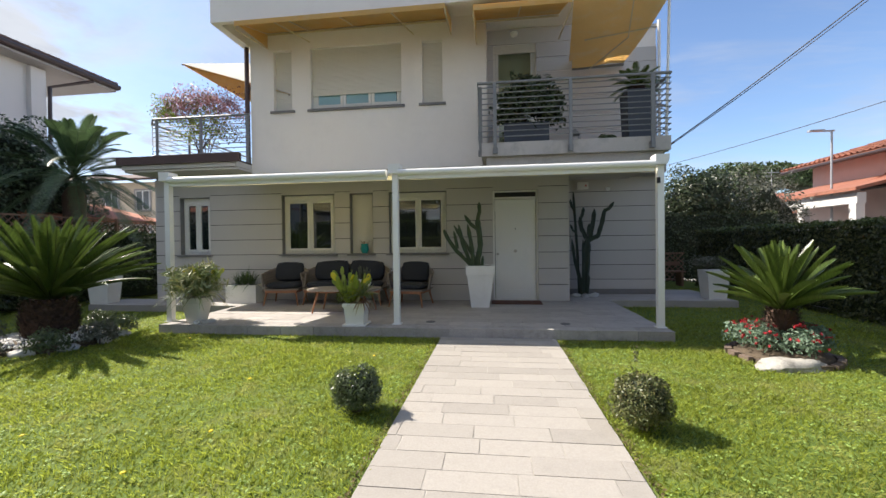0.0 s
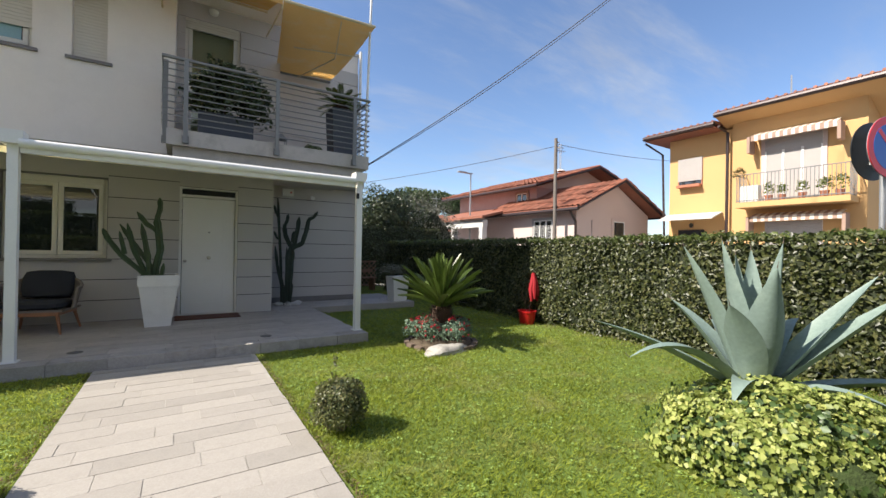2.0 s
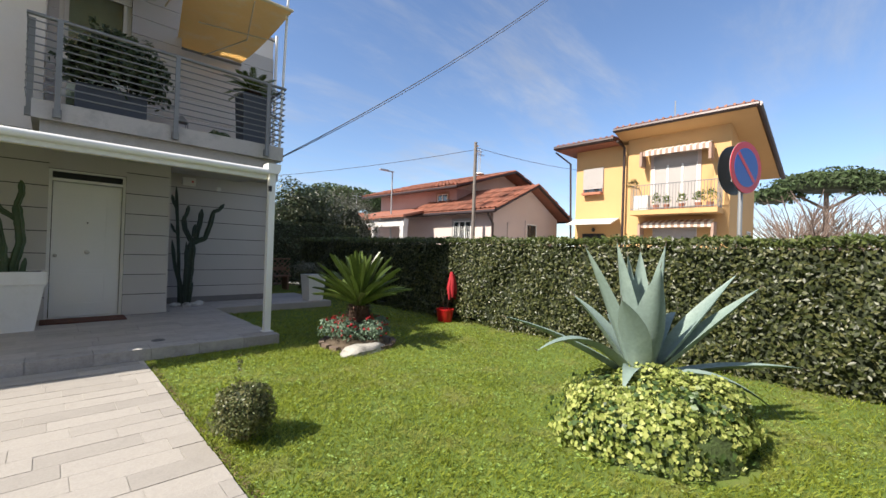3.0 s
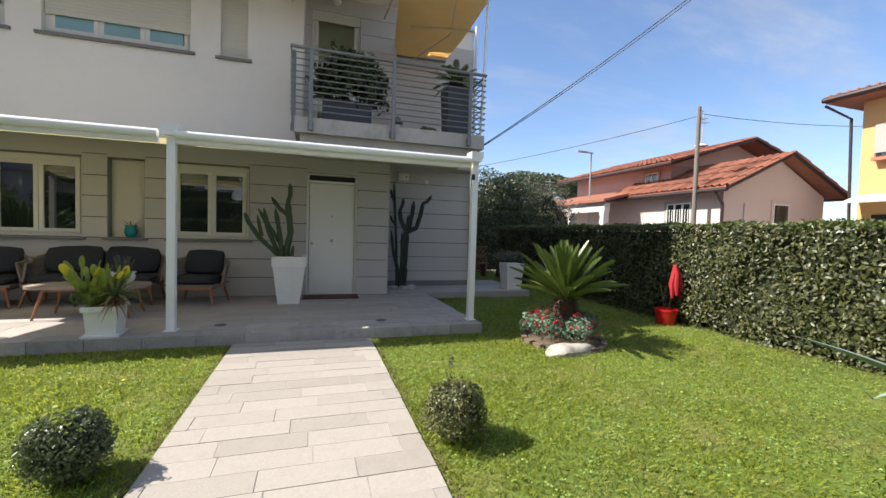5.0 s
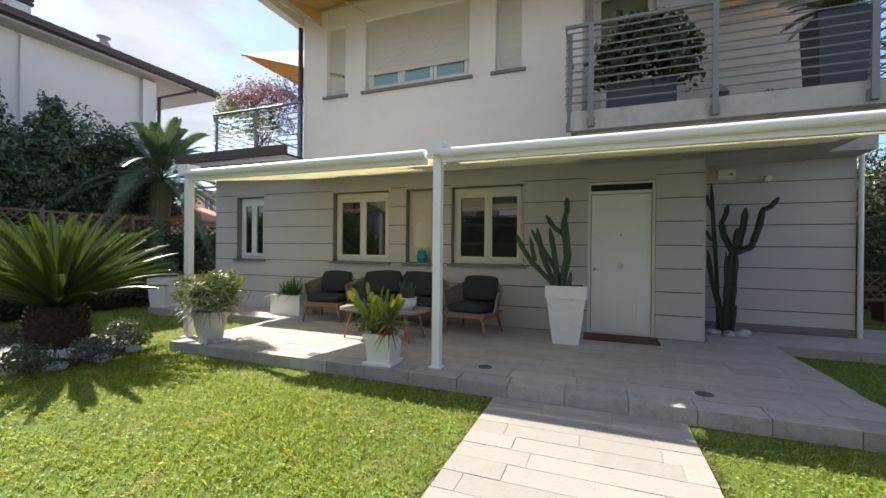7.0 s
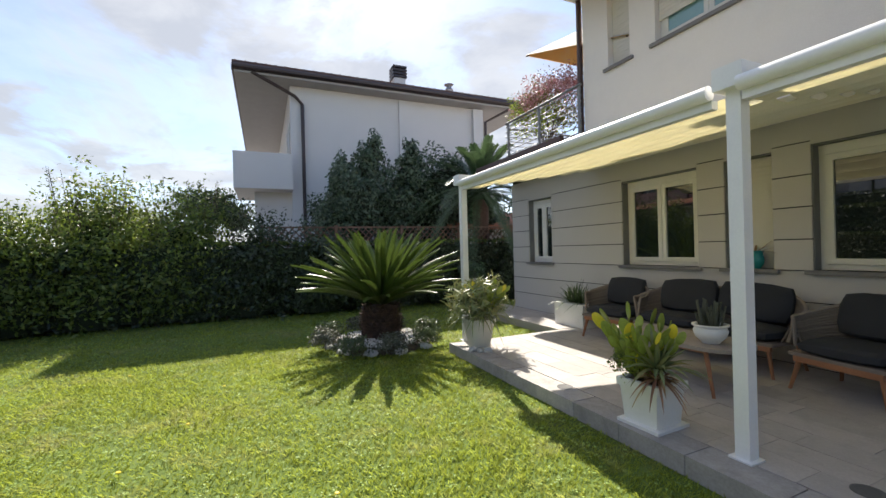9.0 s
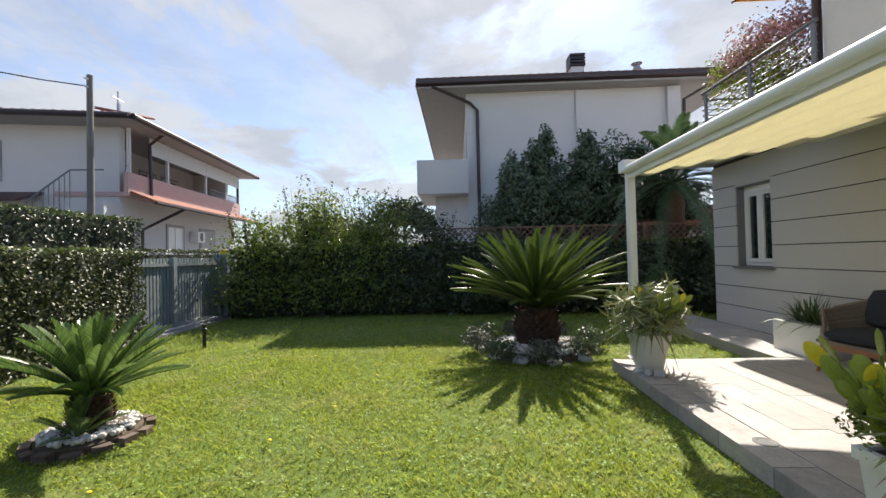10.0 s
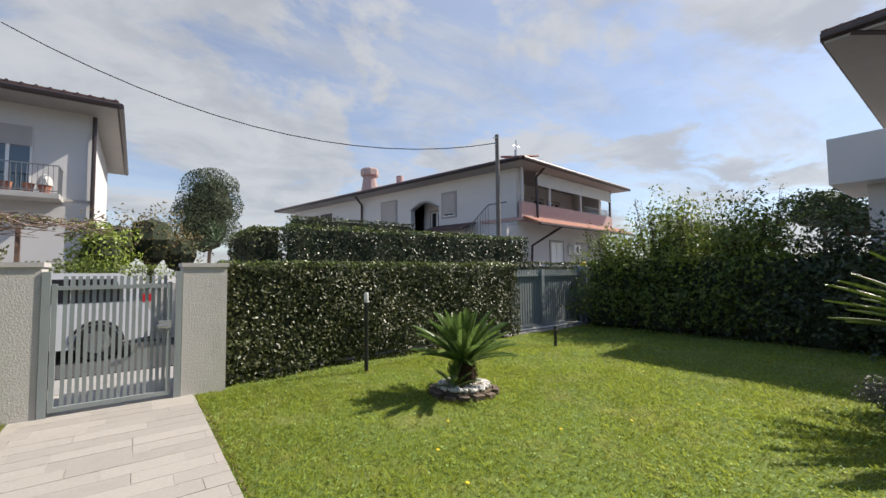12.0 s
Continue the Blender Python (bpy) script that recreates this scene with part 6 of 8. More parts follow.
pl = empty("pad_cactus_in_cube_pot", "yellow-green pad cactus with an aloe in a white pot", "plant")
paddles(pl, -1.78, 6.31, PZ + 0.33, 40, 5, 0.46, 0.8, 8, 0.078)
part("aloe_leaves", strap_leaves(B(), -1.58, 6.22, PZ + 0.44, 44, 0.34, 0.024, (0.2, 1.35), 0.5, seed=7, cup=0.6), M["aloe"], pl, "green aloe rosette")
part("dry_leaves", strap_leaves(B(), -1.58, 6.22, PZ + 0.37, 40, 0.24, 0.014, (-0.1, 0.9), 0.8, seed=9), M["aloe_red"], pl, "reddish dry leaves")
foliage("small_leafage", [((-1.83, 6.22, PZ + 0.42), (0.15, 0.12, 0.16))], 500, 0.035, M["shrub"], pl, "small green leaves")

up = empty("urn_pot", "cream tapered square pot at the terrace corner", "plant pot", at=pose(-4.37, 6.28, PZ))
part("body", B().lathe([(0.115, 0), (0.12, 0.02), (0.17, 0.33), (0.185, 0.34), (0.195, 0.41), (0.175, 0.41), (0.165, 0.37)], (0, 0, 0), 32, square=0.75), M["pot_cream"], up, smooth=True)
un = empty("bushy_cactus_in_urn", "bushy trailing pad cactus spilling from a cream pot", "plant")
part("trailing_leaves", strap_leaves(strap_leaves(strap_leaves(B(), -4.40, 6.31, PZ + 0.42, 110, 0.56, 0.013, (0.35, 1.42), 0.6, seed=11), -4.48, 6.27, PZ + 0.48, 80, 0.55, 0.014, (0.2, 1.35), 0.8, seed=12), -4.30, 6.33, PZ + 0.48, 80, 0.55, 0.014, (0.2, 1.35), 0.8, seed=13), M["aloe"], un, "narrow green stems")
part("inner_leaves", strap_leaves(B(), -4.40, 6.31, PZ + 0.42, 80, 0.5, 0.016, (0.5, 1.45), 0.4, seed=14), M["strap"], un)
foliage("leafy_growth", [((-4.40, 6.31, PZ + 0.62), (0.42, 0.42, 0.30))], 1500, 0.17, M["aloe"], un, "narrow curling green leaves", ratio=0.14, spread=1.0, shell=0.9, lump=0.25)
paddles(un, -4.30, 6.36, PZ + 0.46, 30, 9, 0.36, 0.75, 12, 0.072)
for i, (dx, dy) in enumerate([(0.22, -0.12), (0.14, -0.18), (0.27, -0.02)]):
    rock("white_stone", -4.40 + dx, 6.31 + dy, PZ, 0.07, 0.05, 0.045, 70 + i, "stone_white", "white stone beside the cream pot")

# pots behind: at the left strip end and the right strip end
sp = square_pot("white_pot_left", -8.15, 8.25, 0.36, 0.46, 0.62, "tapered white pot at the end of the side strip", turn=10, z=PZ)
low_plant(-8.15, 8.25, PZ + 0.6, 0.28, 0.4, "palm", "dark leafy plant in the white pot", name="pot_plant", n=700, size=0.07)
sp = square_pot("white_pot_right", 5.0, 9.45, 0.34, 0.44, 0.60, "tapered white pot on the far paved strip", turn=0, z=PZ)
low_plant(4.9, 9.5, PZ + 0.6, 0.42, 0.3, "olive", "low grey-green plant in the white pot", name="pot_plant", n=1500, size=0.03)
solid("doormat", B().box(0.36, 1.36, 8.42, 8.90, PZ + 0.002, PZ + 0.016).bevel(0.004, 1), M["mat"], "worn brown coir mat at the front door", "doormat")
for x, y in ((-0.58, 6.55), (1.47, 6.50), (-2.62, 6.25)):
    d = solid("floor_drain", B().lathe([(0.075, 0), (0.075, 0.004), (0.055, 0.004), (0.05, 0.002)], (x, y, PZ + 0.001), 20), M["drain"], "round dark drain cover in the tiles", "drain")

# ---- balcony plants ----
bp = empty("balcony_planter", "slate blue trough planter on the balcony", "planter", at=pose(1.06, 8.35, 3.162))
part("body", B().box(-0.42, 0.42, -0.18, 0.18, 0, 0.5).bevel(0.015, 2), M["pot_blue"], bp, smooth=True)
pt = empty("balcony_shrub", "round glossy schefflera-like shrub in a blue planter", "shrub")
part("stems", B().cyl((1.1, 8.35, 3.3), (1.0, 8.3, 4.1), 0.02, 0.01, 6).cyl((1.2, 8.35, 3.3), (1.35, 8.3, 4.0), 0.02, 0.01, 6), M["bark"], pt)
foliage("crown", [((1.18, 8.3, 4.08), (0.5, 0.42, 0.5)), ((0.80, 8.25, 3.85), (0.36, 0.34, 0.42)), ((1.50, 8.25, 3.8), (0.28, 0.28, 0.38))], 3400, 0.10, M["hedge_dark"], pt, "glossy dark green leaves", shell=0.6, lump=0.3)
foliage("pale_leaves", [((1.2, 8.2, 3.95), (0.5, 0.42, 0.5))], 420, 0.09, M["bay"], pt, shell=0.4)
bt = empty("tall_blue_pot", "tall slate blue pot at the balcony corner", "plant pot", at=pose(3.10, 8.3, 3.162))
part("body", B().box(-0.2, 0.2, -0.2, 0.2, 0, 0.98, None, -0.04).bevel(0.012, 2), M["pot_blue"], bt, smooth=True)
bc = rosette("balcony_cycas", 3.10, 8.3, 4.12, 34, 0.58, M["cycas"], "small cycas in the tall blue pot", "palm", trunk=(0.12, 0.14), rises=(0.05, 1.0), droop=0.35, pairs=26, leaflet=0.12, width=0.006, seed=15)
low_plant(2.55, 8.35, 3.16, 0.22, 0.22, "strap", "low spiky plant on the balcony floor", name="floor_plant", n=500, size=0.06)
ln = empty("lantern", "small grey metal lantern on the balcony floor", "lantern")
for sx in (-1, 1):
    for sy in (-1, 1):
        part("post", B().box(1.95 + sx * 0.08 - 0.008, 1.95 + sx * 0.08 + 0.008, 8.2 + sy * 0.08 - 0.008, 8.2 + sy * 0.08 + 0.008, 3.18, 3.38), M["steel_grey"], ln)
part("base", B().box(1.85, 2.05, 8.1, 8.3, 3.162, 3.18), M["steel_grey"], ln)
part("roof", B().lathe([(0.13, 3.38), (0.06, 3.46), (0.02, 3.50)], (1.95, 8.2, 0), 4), M["steel_grey"], ln)
part("candle", B().cyl((1.95, 8.2, 3.18), (1.95, 8.2, 3.30), 0.035, seg=12), M["opal"], ln)
tb = empty("terrace_planter", "slate blue trough on the side terrace", "planter", at=pose(-6.45, 9.1, 3.2))
part("body", B().box(-0.5, 0.5, -0.17, 0.17, 0, 0.32).bevel(0.012, 2), M["pot_blue"], tb, smooth=True)
ps = empty("pink_shrub", "pink and red leaved bushy shrub on the terrace", "shrub")
st = B()
for i in range(14):
    a = i * 0.45
    st.cyl((-6.45 + 0.03 * i - 0.2, 9.12, 3.45), (-6.35 + 0.6 * math.cos(a), 9.25 + 0.3 * math.sin(a), 4.5), 0.012, 0.004, 5)
part("stems", st, M["bark"], ps)
foliage("crown", [((-6.45, 9.25, 4.72), (0.95, 0.5, 0.45)), ((-5.85, 9.3, 4.55), (0.55, 0.4, 0.5)), ((-7.1, 9.25, 4.6), (0.6, 0.4, 0.5))], 3400, 0.058, M["flower_pink"], ps, "pink young leaves", shell=0.7, lump=0.3)
foliage("lower_leafage", [((-6.5, 9.2, 4.1), (0.75, 0.4, 0.45)), ((-7.4, 9.2, 4.5), (0.35, 0.3, 0.5))], 2200, 0.06, M["lime_leaf"], ps, "yellow green lower leaves", shell=0.7, lump=0.3)
foliage("trailing_leafage", [((-5.75, 9.15, 3.95), (0.55, 0.3, 0.5)), ((-6.6, 9.2, 4.6), (0.9, 0.45, 0.5))], 2000, 0.05, M["autumn"], ps, "rusty lower leaves", shell=0.7, lump=0.3)


# ---- gate, fences, street ----
def gate():
    g = empty("garden_gate", "grey-green steel picket gate, closed", "gate")
    y = -0.90
    b = B().box(0.93, 0.975, y - 0.02, y + 0.02, 0.06, 1.42).box(-0.10, -0.055, y - 0.02, y + 0.02, 0.06, 1.42).box(-0.055, 0.93, y - 0.018, y + 0.018, 1.35, 1.395).box(-0.055, 0.93, y - 0.018, y + 0.018, 0.06, 0.11)
    part("gate_frame", b.bevel(0.004, 1), M["gate"], g)
    n = 16
    me = mesh_of(B().box(-0.018, 0.018, -0.006, 0.006, 0.09, 1.50).bevel(0.003, 1), M["gate"])
    for i in range(n):
        ob = new("picket", me)
        ob.location = (-0.03 + i * 0.06, y - 0.026, 0)
        ob.parent = g
    part("lock_box", B().box(-0.10, 0.03, y - 0.04, y + 0.035, 0.86, 0.95).bevel(0.006, 1), M["galv"], g)
    part("handle", B().tube([(-0.03, y + 0.035, 0.90), (-0.03, y + 0.08, 0.90), (0.05, y + 0.08, 0.90)], 0.009, 8), M["alloy"], g, "steel lever handle")
    for x in (-0.17, 1.02):
        part("gate_post", B().box(x - 0.035, x + 0.035, y - 0.035, y + 0.035, 0, 1.55), M["gate"], g)
    for z in (0.3, 1.2):
        part("hinge", B().cyl((0.99, y, z), (0.99, y, z + 0.09), 0.014, seg=10), M["gate"], g)
    for name, x0, x1 in (("pier_right", -0.70, -0.21), ("pier_left", 1.06, 1.45)):
        p = empty("gate_pier", "rough grey plastered gate pier with a flat cap", "gate pier")
        part("shaft", B().box(x0, x1, -1.32, -0.88, 0, 1.60).bevel(0.01, 2), M["pier"], p)
        part("cap", B().box(x0 - 0.02, x1 + 0.02, -1.34, -0.86, 1.60, 1.65).bevel(0.008, 2), M["concrete"], p, "concrete cap")


def grey_fence():
    f = empty("sliding_gate", "blue-grey steel slatted sliding gate", "gate")
    x0, x1, y = -10.15, -6.6, -2.02
    part("rail", B().box(x0, x1, y - 0.02, y + 0.02, 0.05, 0.11).box(x0, x1, y - 0.02, y + 0.02, 1.36, 1.42), M["gate"], f)
    for x in (x0, -8.42, x1):
        part("gate_post", B().box(x - 0.05, x + 0.05, y - 0.03, y + 0.05, 0, 1.55), M["gate"], f)
    me = mesh_of(B().box(-0.03, 0.03, -0.008, 0.008, 0.11, 1.53), M["gate"])
    n = int((x1 - x0) / 0.095)
    for i in range(n):
        ob = new("slat", me)
        ob.location = (x0 + 0.06 + i * 0.095, y - 0.032, 0)
        ob.parent = f
    part("sheet", B().box(x0, x1, y - 0.05, y - 0.046, 0.08, 1.38), M["fence_grey"], f, "blue-grey sheet behind the slats")
    part("bottom_strip", B().box(x0, x1, y + 0.03, y + 0.07, 0.0, 0.03), M["frame_white"], f)
    solid("corner_pier", B().box(-10.6, -10.2, -2.25, -1.85, 0, 1.62).bevel(0.01, 1), M["fence_grey"], "blue-grey pier beside the sliding gate", "gate pier")
    solid("beacon", B().lathe([(0.06, 0), (0.08, 0.03), (0.08, 0.10), (0.05, 0.13)], (-10.3, -2.0, 1.62), 14), M["flower_yellow"], "small yellow warning beacon on the pier", "beacon", smooth=True)
    w = B().box(-11.05, -10.9, -2.0, 15.0, 0, 1.35)
    solid("boundary_wall", w, M["pier"], "plastered garden boundary wall", kind="structure")
    t = empty("lattice_fence", "brown wooden lattice fence on the boundary wall", "fence")
    part("rail", B().box(-10.47, -10.43, 3.6, 13.0, 1.35, 1.39).box(-10.47, -10.43, 3.6, 13.0, 2.13, 2.17), M["trellis"], t)
    for y0 in (3.6, 5.4, 7.2, 9.0, 10.8, 12.9):
        part("post", B().box(-10.48, -10.41, y0 - 0.04, y0 + 0.04, 0.0, 2.2), M["trellis"], t)
    lattice(t, lambda s, z: Vector((-10.45, 3.6 + s, 1.39 + z)), 9.3, 0.74, 0.17)
    r = empty("lattice_screen", "brown wooden lattice screen with a bench behind the lawn", "fence")
    part("rail", B().box(4.2, 6.4, 14.0, 14.04, 0.95, 0.99).box(4.2, 6.4, 14.0, 14.04, 0.1, 0.14), M["trellis"], r)
    lattice(r, lambda s, z: Vector((4.2 + s, 14.02, 0.14 + z)), 2.2, 0.81, 0.17)
    bn = empty("garden_bench", "dark wooden garden bench", "bench")
    for z, y0 in ((0.42, 13.2), (0.42, 13.35), (0.42, 13.5)):
        part("slat", B().box(4.7, 6.1, y0, y0 + 0.1, z, z + 0.03), M["trellis"], bn)
    for x in (4.8, 6.0):
        part("leg", B().box(x - 0.03, x + 0.03, 13.2, 13.6, 0, 0.42), M["trellis"], bn)
    part("backrest", B().box(4.7, 6.1, 13.62, 13.65, 0.6, 0.72), M["trellis"], bn)


def lattice(parent, at, length, height, step):
    me = {}
    n = int(length / step)
    for i in range(-int(height / step), n):
        for sgn in (1, -1):
            s0, z0, s1, z1 = i * step, (0 if sgn > 0 else height), i * step + height, (height if sgn > 0 else 0)
            if s0 < 0:
                z0 += -s0 * (1 if sgn > 0 else -1); s0 = 0
            if s1 > length:
                z1 += (s1 - length) * (-1 if sgn > 0 else 1); s1 = length
            a, c = at(s0, z0), at(s1, z1)
            key = (round((c - a).length, 2), sgn, round((c - a).x, 1))
            if key not in me:
                me[key] = mesh_of(B().tube([(0, 0, 0), c - a], 0.014, 4), M["trellis"])
            ob = new("slat", me[key])
            ob.location = a
            ob.parent = parent


def car():
    c = empty("parked_car", "white parked hatchback seen through the gate", "car", at=pose(0.0, -4.45, 0))
    # side profile in x (rear at 0), extruded over the width towards -y
    prof = [(0.02, 0.35), (0.0, 0.75), (0.10, 1.02), (0.30, 1.45), (0.55, 1.54), (1.9, 1.55), (2.35, 1.45), (3.0, 1.05), (3.9, 0.92), (4.15, 0.70), (4.18, 0.35), (3.0, 0.22), (1.0, 0.22)]
    b = B().poly([(x, 0, z) for x, z in prof], -1.72, (0, 1, 0)).bevel(0.05, 3)
    part("body", b, M["car_white"], c, smooth=True)
    for x0, x1 in ((0.42, 1.10), (1.16, 2.0), (2.06, 2.7)):
        top = 1.44 if x1 < 2.1 else 1.30
        part("side_window", B().poly([(x0, 0.004, 1.02), (x1, 0.004, 1.02), (x1 - (0.0 if x1 < 2.1 else 0.28), 0.004, top), (x0 + (0.12 if x0 < 0.5 else 0.0), 0.004, 1.44)], 0.012, (0, -1, 0)), M["black"], c)
    for x in (0.78, 3.3):
        w = part("wheel", B().tube([(x, 0.02, 0.32), (x, -0.20, 0.32)], 0.31, 28), M["rubber"], c, smooth=True)
        part("rim", B().tube([(x, 0.026, 0.32), (x, 0.01, 0.32)], [0.19, 0.2], 24), M["alloy"], w, smooth=True)
        for k in range(5):
            a = k * 1.2566
            part("spoke", B().box(-0.02, 0.02, 0.0, 0.018, 0.02, 0.19), M["alloy"], w, at=pose(x, 0.025, 0.32) @ Matrix.Rotation(a, 4, "Y"))
        part("wheel_arch", B().tube([(x + 0.36 * math.cos(a_), 0.004, 0.32 + 0.36 * math.sin(a_)) for a_ in np.linspace(0, math.pi, 16)], 0.025, 6), M["rubber"], c)
    part("tail_light", B().box(-0.005, 0.16, -0.14, 0.008, 1.0, 1.14).bevel(0.01, 1), M["sign_red"], c, "red tail light")
    part("bumper", B().box(-0.03, 0.12, -1.7, -0.02, 0.30, 0.48).bevel(0.02, 2), M["rubber"], c)
    part("door_line", B().box(1.13, 1.14, 0.002, 0.006, 0.35, 1.02).box(2.2, 2.21, 0.002, 0.006, 0.35, 1.02), M["rubber"], c)
    part("door_handle", B().box(1.9, 2.05, 0.002, 0.02, 0.88, 0.91), M["car_white"], c)


gate()
grey_fence()
car()


def pole(name, x, y, h, r, label, material="wood_pole", arm=False):
    p = empty(name, label, "pole")
    part("shaft", B().cyl((x, y, 0), (x, y, h), r, r * 0.75, 12), M[material], p, smooth=True)
    if arm:
        part("arm", B().box(x - 0.35, x + 0.1, y - 0.03, y + 0.03, h - 0.02, h + 0.04), M[material], p)
        part("lamp_head", B().box(x - 0.85, x - 0.3, y - 0.1, y + 0.1, h, h + 0.06).bevel(0.02, 1), M[material], p)
    else:
        for dz in (0.15, 0.4):
            part("insulator", B().cyl((x + 0.08, y, h - dz), (x + 0.2, y, h - dz), 0.04, 0.03, 8), M["frame_white"], p, "white insulator")
    return p


pole("utility_pole", 14.6, 13.0, 6.55, 0.095, "grey weathered utility pole before the pink house", "wood_pole")
pole("utility_pole", -12.0, -7.2, 7.35, 0.11, "dark wooden utility pole in the street")
pole("street_lamp", 14.0, 18.6, 5.72, 0.05, "tall grey street lamp", "galv", True)


def cable(pts, r, label):
    solid("overhead_cable", B().tube(pts, r, 5), M["cable"], label, "cable")


def sagged(a, c, sag, n=14):
    a, c = Vector(a), Vector(c)
    return [a.lerp(c, i / n) - Vector((0, 0, 4 * sag * (i / n) * (1 - i / n))) for i in range(n + 1)]


cable(sagged((4.2, 10.18, 3.40), (13.6, 6.3, 11.6), 0.34), 0.012, "grey cable rising from the house corner")
cable(sagged((4.2, 10.18, 3.38), (13.6, 6.42, 11.52), 0.38), 0.009, "second grey cable rising from the house corner")
cable(sagged((4.2, 10.3, 3.4), (12.0, 30.0, 2.6), 0.3), 0.006, "thin cable from the house corner")
cable(sagged((-12.0, -7.2, 7.0), (3.8, -12.9, 9.4), 1.6), 0.018, "sagging black cable over the street")
cable(sagged((14.6, 13.0, 6.3), (30, 13, 7.6), 0.3), 0.012, "thin cable between the poles")
cable(sagged((14.6, 13.0, 6.2), (2, 34, 5.2), 0.6), 0.012, "thin cable crossing behind the hedge")


def sign():
    s = empty("no_parking_sign", "round blue no-parking sign with a red rim on a grey post", "road sign")
    part("post", B().cyl((7.60, 1.55, 0), (7.60, 1.55, 3.02), 0.03, seg=12), M["galv"], s, smooth=True)
    n = Vector((-0.33, -0.944, 0)).normalized()
    side = Vector((n.y, -n.x, 0))
    c = Vector((7.60, 1.49, 2.74))
    part("disc", B().tube([c - n * 0.01, c], 0.37, 36), M["sign_red"], s, "red rim")
    part("blue_face", B().tube([c, c + n * 0.003], 0.28, 36), M["sign_blue"], s, "blue field")
    a, d = side * 0.19 + Vector((0, 0, 0.19)), (side - Vector((0, 0, 1))).normalized() * 0.028
    part("bar", B().poly([c + n * 0.004 + a + d, c + n * 0.004 + a - d, c + n * 0.004 - a - d, c + n * 0.004 - a + d], 0.002, n), M["sign_red"], s, "red diagonal bar")
    part("disc_rim", B().tube([c - n * 0.014, c - n * 0.008], 0.375, 36), M["galv"], s)
    c2 = Vector((7.64, 1.66, 2.72))
    t = empty("turned_sign", "round road sign seen from its dark back", "road sign")
    part("disc", B().tube([c2, c2 + n * 0.012], 0.36, 36), M["bollard_black"], t)
    part("clamp", B().box(7.57, 7.66, 1.56, 1.665, 2.90, 2.93).box(7.57, 7.66, 1.56, 1.665, 2.55, 2.58), M["galv"], t)


sign()


# ---- neighbouring houses ----
def gable_roof(parent, m, x0, x1, y0, y1, z_eave, z_ridge, over, material, tiles=True, axis="y", label=""):
    """Two pitches with tile rolls; ridge along the local y (or x) axis."""
    if axis == "x":
        m = m @ Matrix.Rotation(math.pi / 2, 4, "Z") @ Matrix.Scale(1, 4)
        x0, x1, y0, y1 = y0, y1, -x1, -x0
    xc = (x0 + x1) / 2
    b = B()
    for s, xe in ((-1, x0 - over), (1, x1 + over)):
        ze = z_eave
        pts = [(xe, y0 - over, ze), (xc, y0 - over, z_ridge), (xc, y1 + over, z_ridge), (xe, y1 + over, ze)]
        b.poly([m @ Vector(p) for p in pts], 0.12)
    roof = part("roof", b, M[material], parent, label)
    if tiles:
        t = B()
        n = int((y1 - y0 + 2 * over) / 0.28)
        for s, xe in ((-1, x0 - over), (1, x1 + over)):
            L = math.hypot(xc - xe, z_ridge - z_eave)
            for i in range(n + 1):
                y = y0 - over + (y1 - y0 + 2 * over) * i / n
                k = max(1, int(L / 0.8))
                for j in range(k):
                    f0, f1 = j / k, (j + 1) / k
                    a = Vector((xe + (xc - xe) * f0, y, z_eave + (z_ridge - z_eave) * f0 + 0.15))
                    c = Vector((xe + (xc - xe) * f1, y, z_eave + (z_ridge - z_eave) * f1 + 0.13))
                    t.tube([m @ a, m @ c], [0.085, 0.07], 5, cap=False)
        tagged(part("tile_rolls", t, M[material], roof, "clay tile rolls"), kind="stuff")
    g = B()
    for xe in (x0 - over, x1 + over):
        g.tube([m @ Vector((xe, y0 - over, z_eave + 0.02)), m @ Vector((xe, y1 + over, z_eave + 0.02))], 0.08, 8)
    for ye in (y0 - over, y1 + over):
        for xe in (x0 - over, x1 + over):
            g.tube([m @ Vector((xe, ye, z_eave + 0.06)), m @ Vector((xc, ye, z_ridge + 0.08))], 0.09, 4)
    part("gutter", g, M["gutter"], parent, "dark gutters and verges")
    return roof


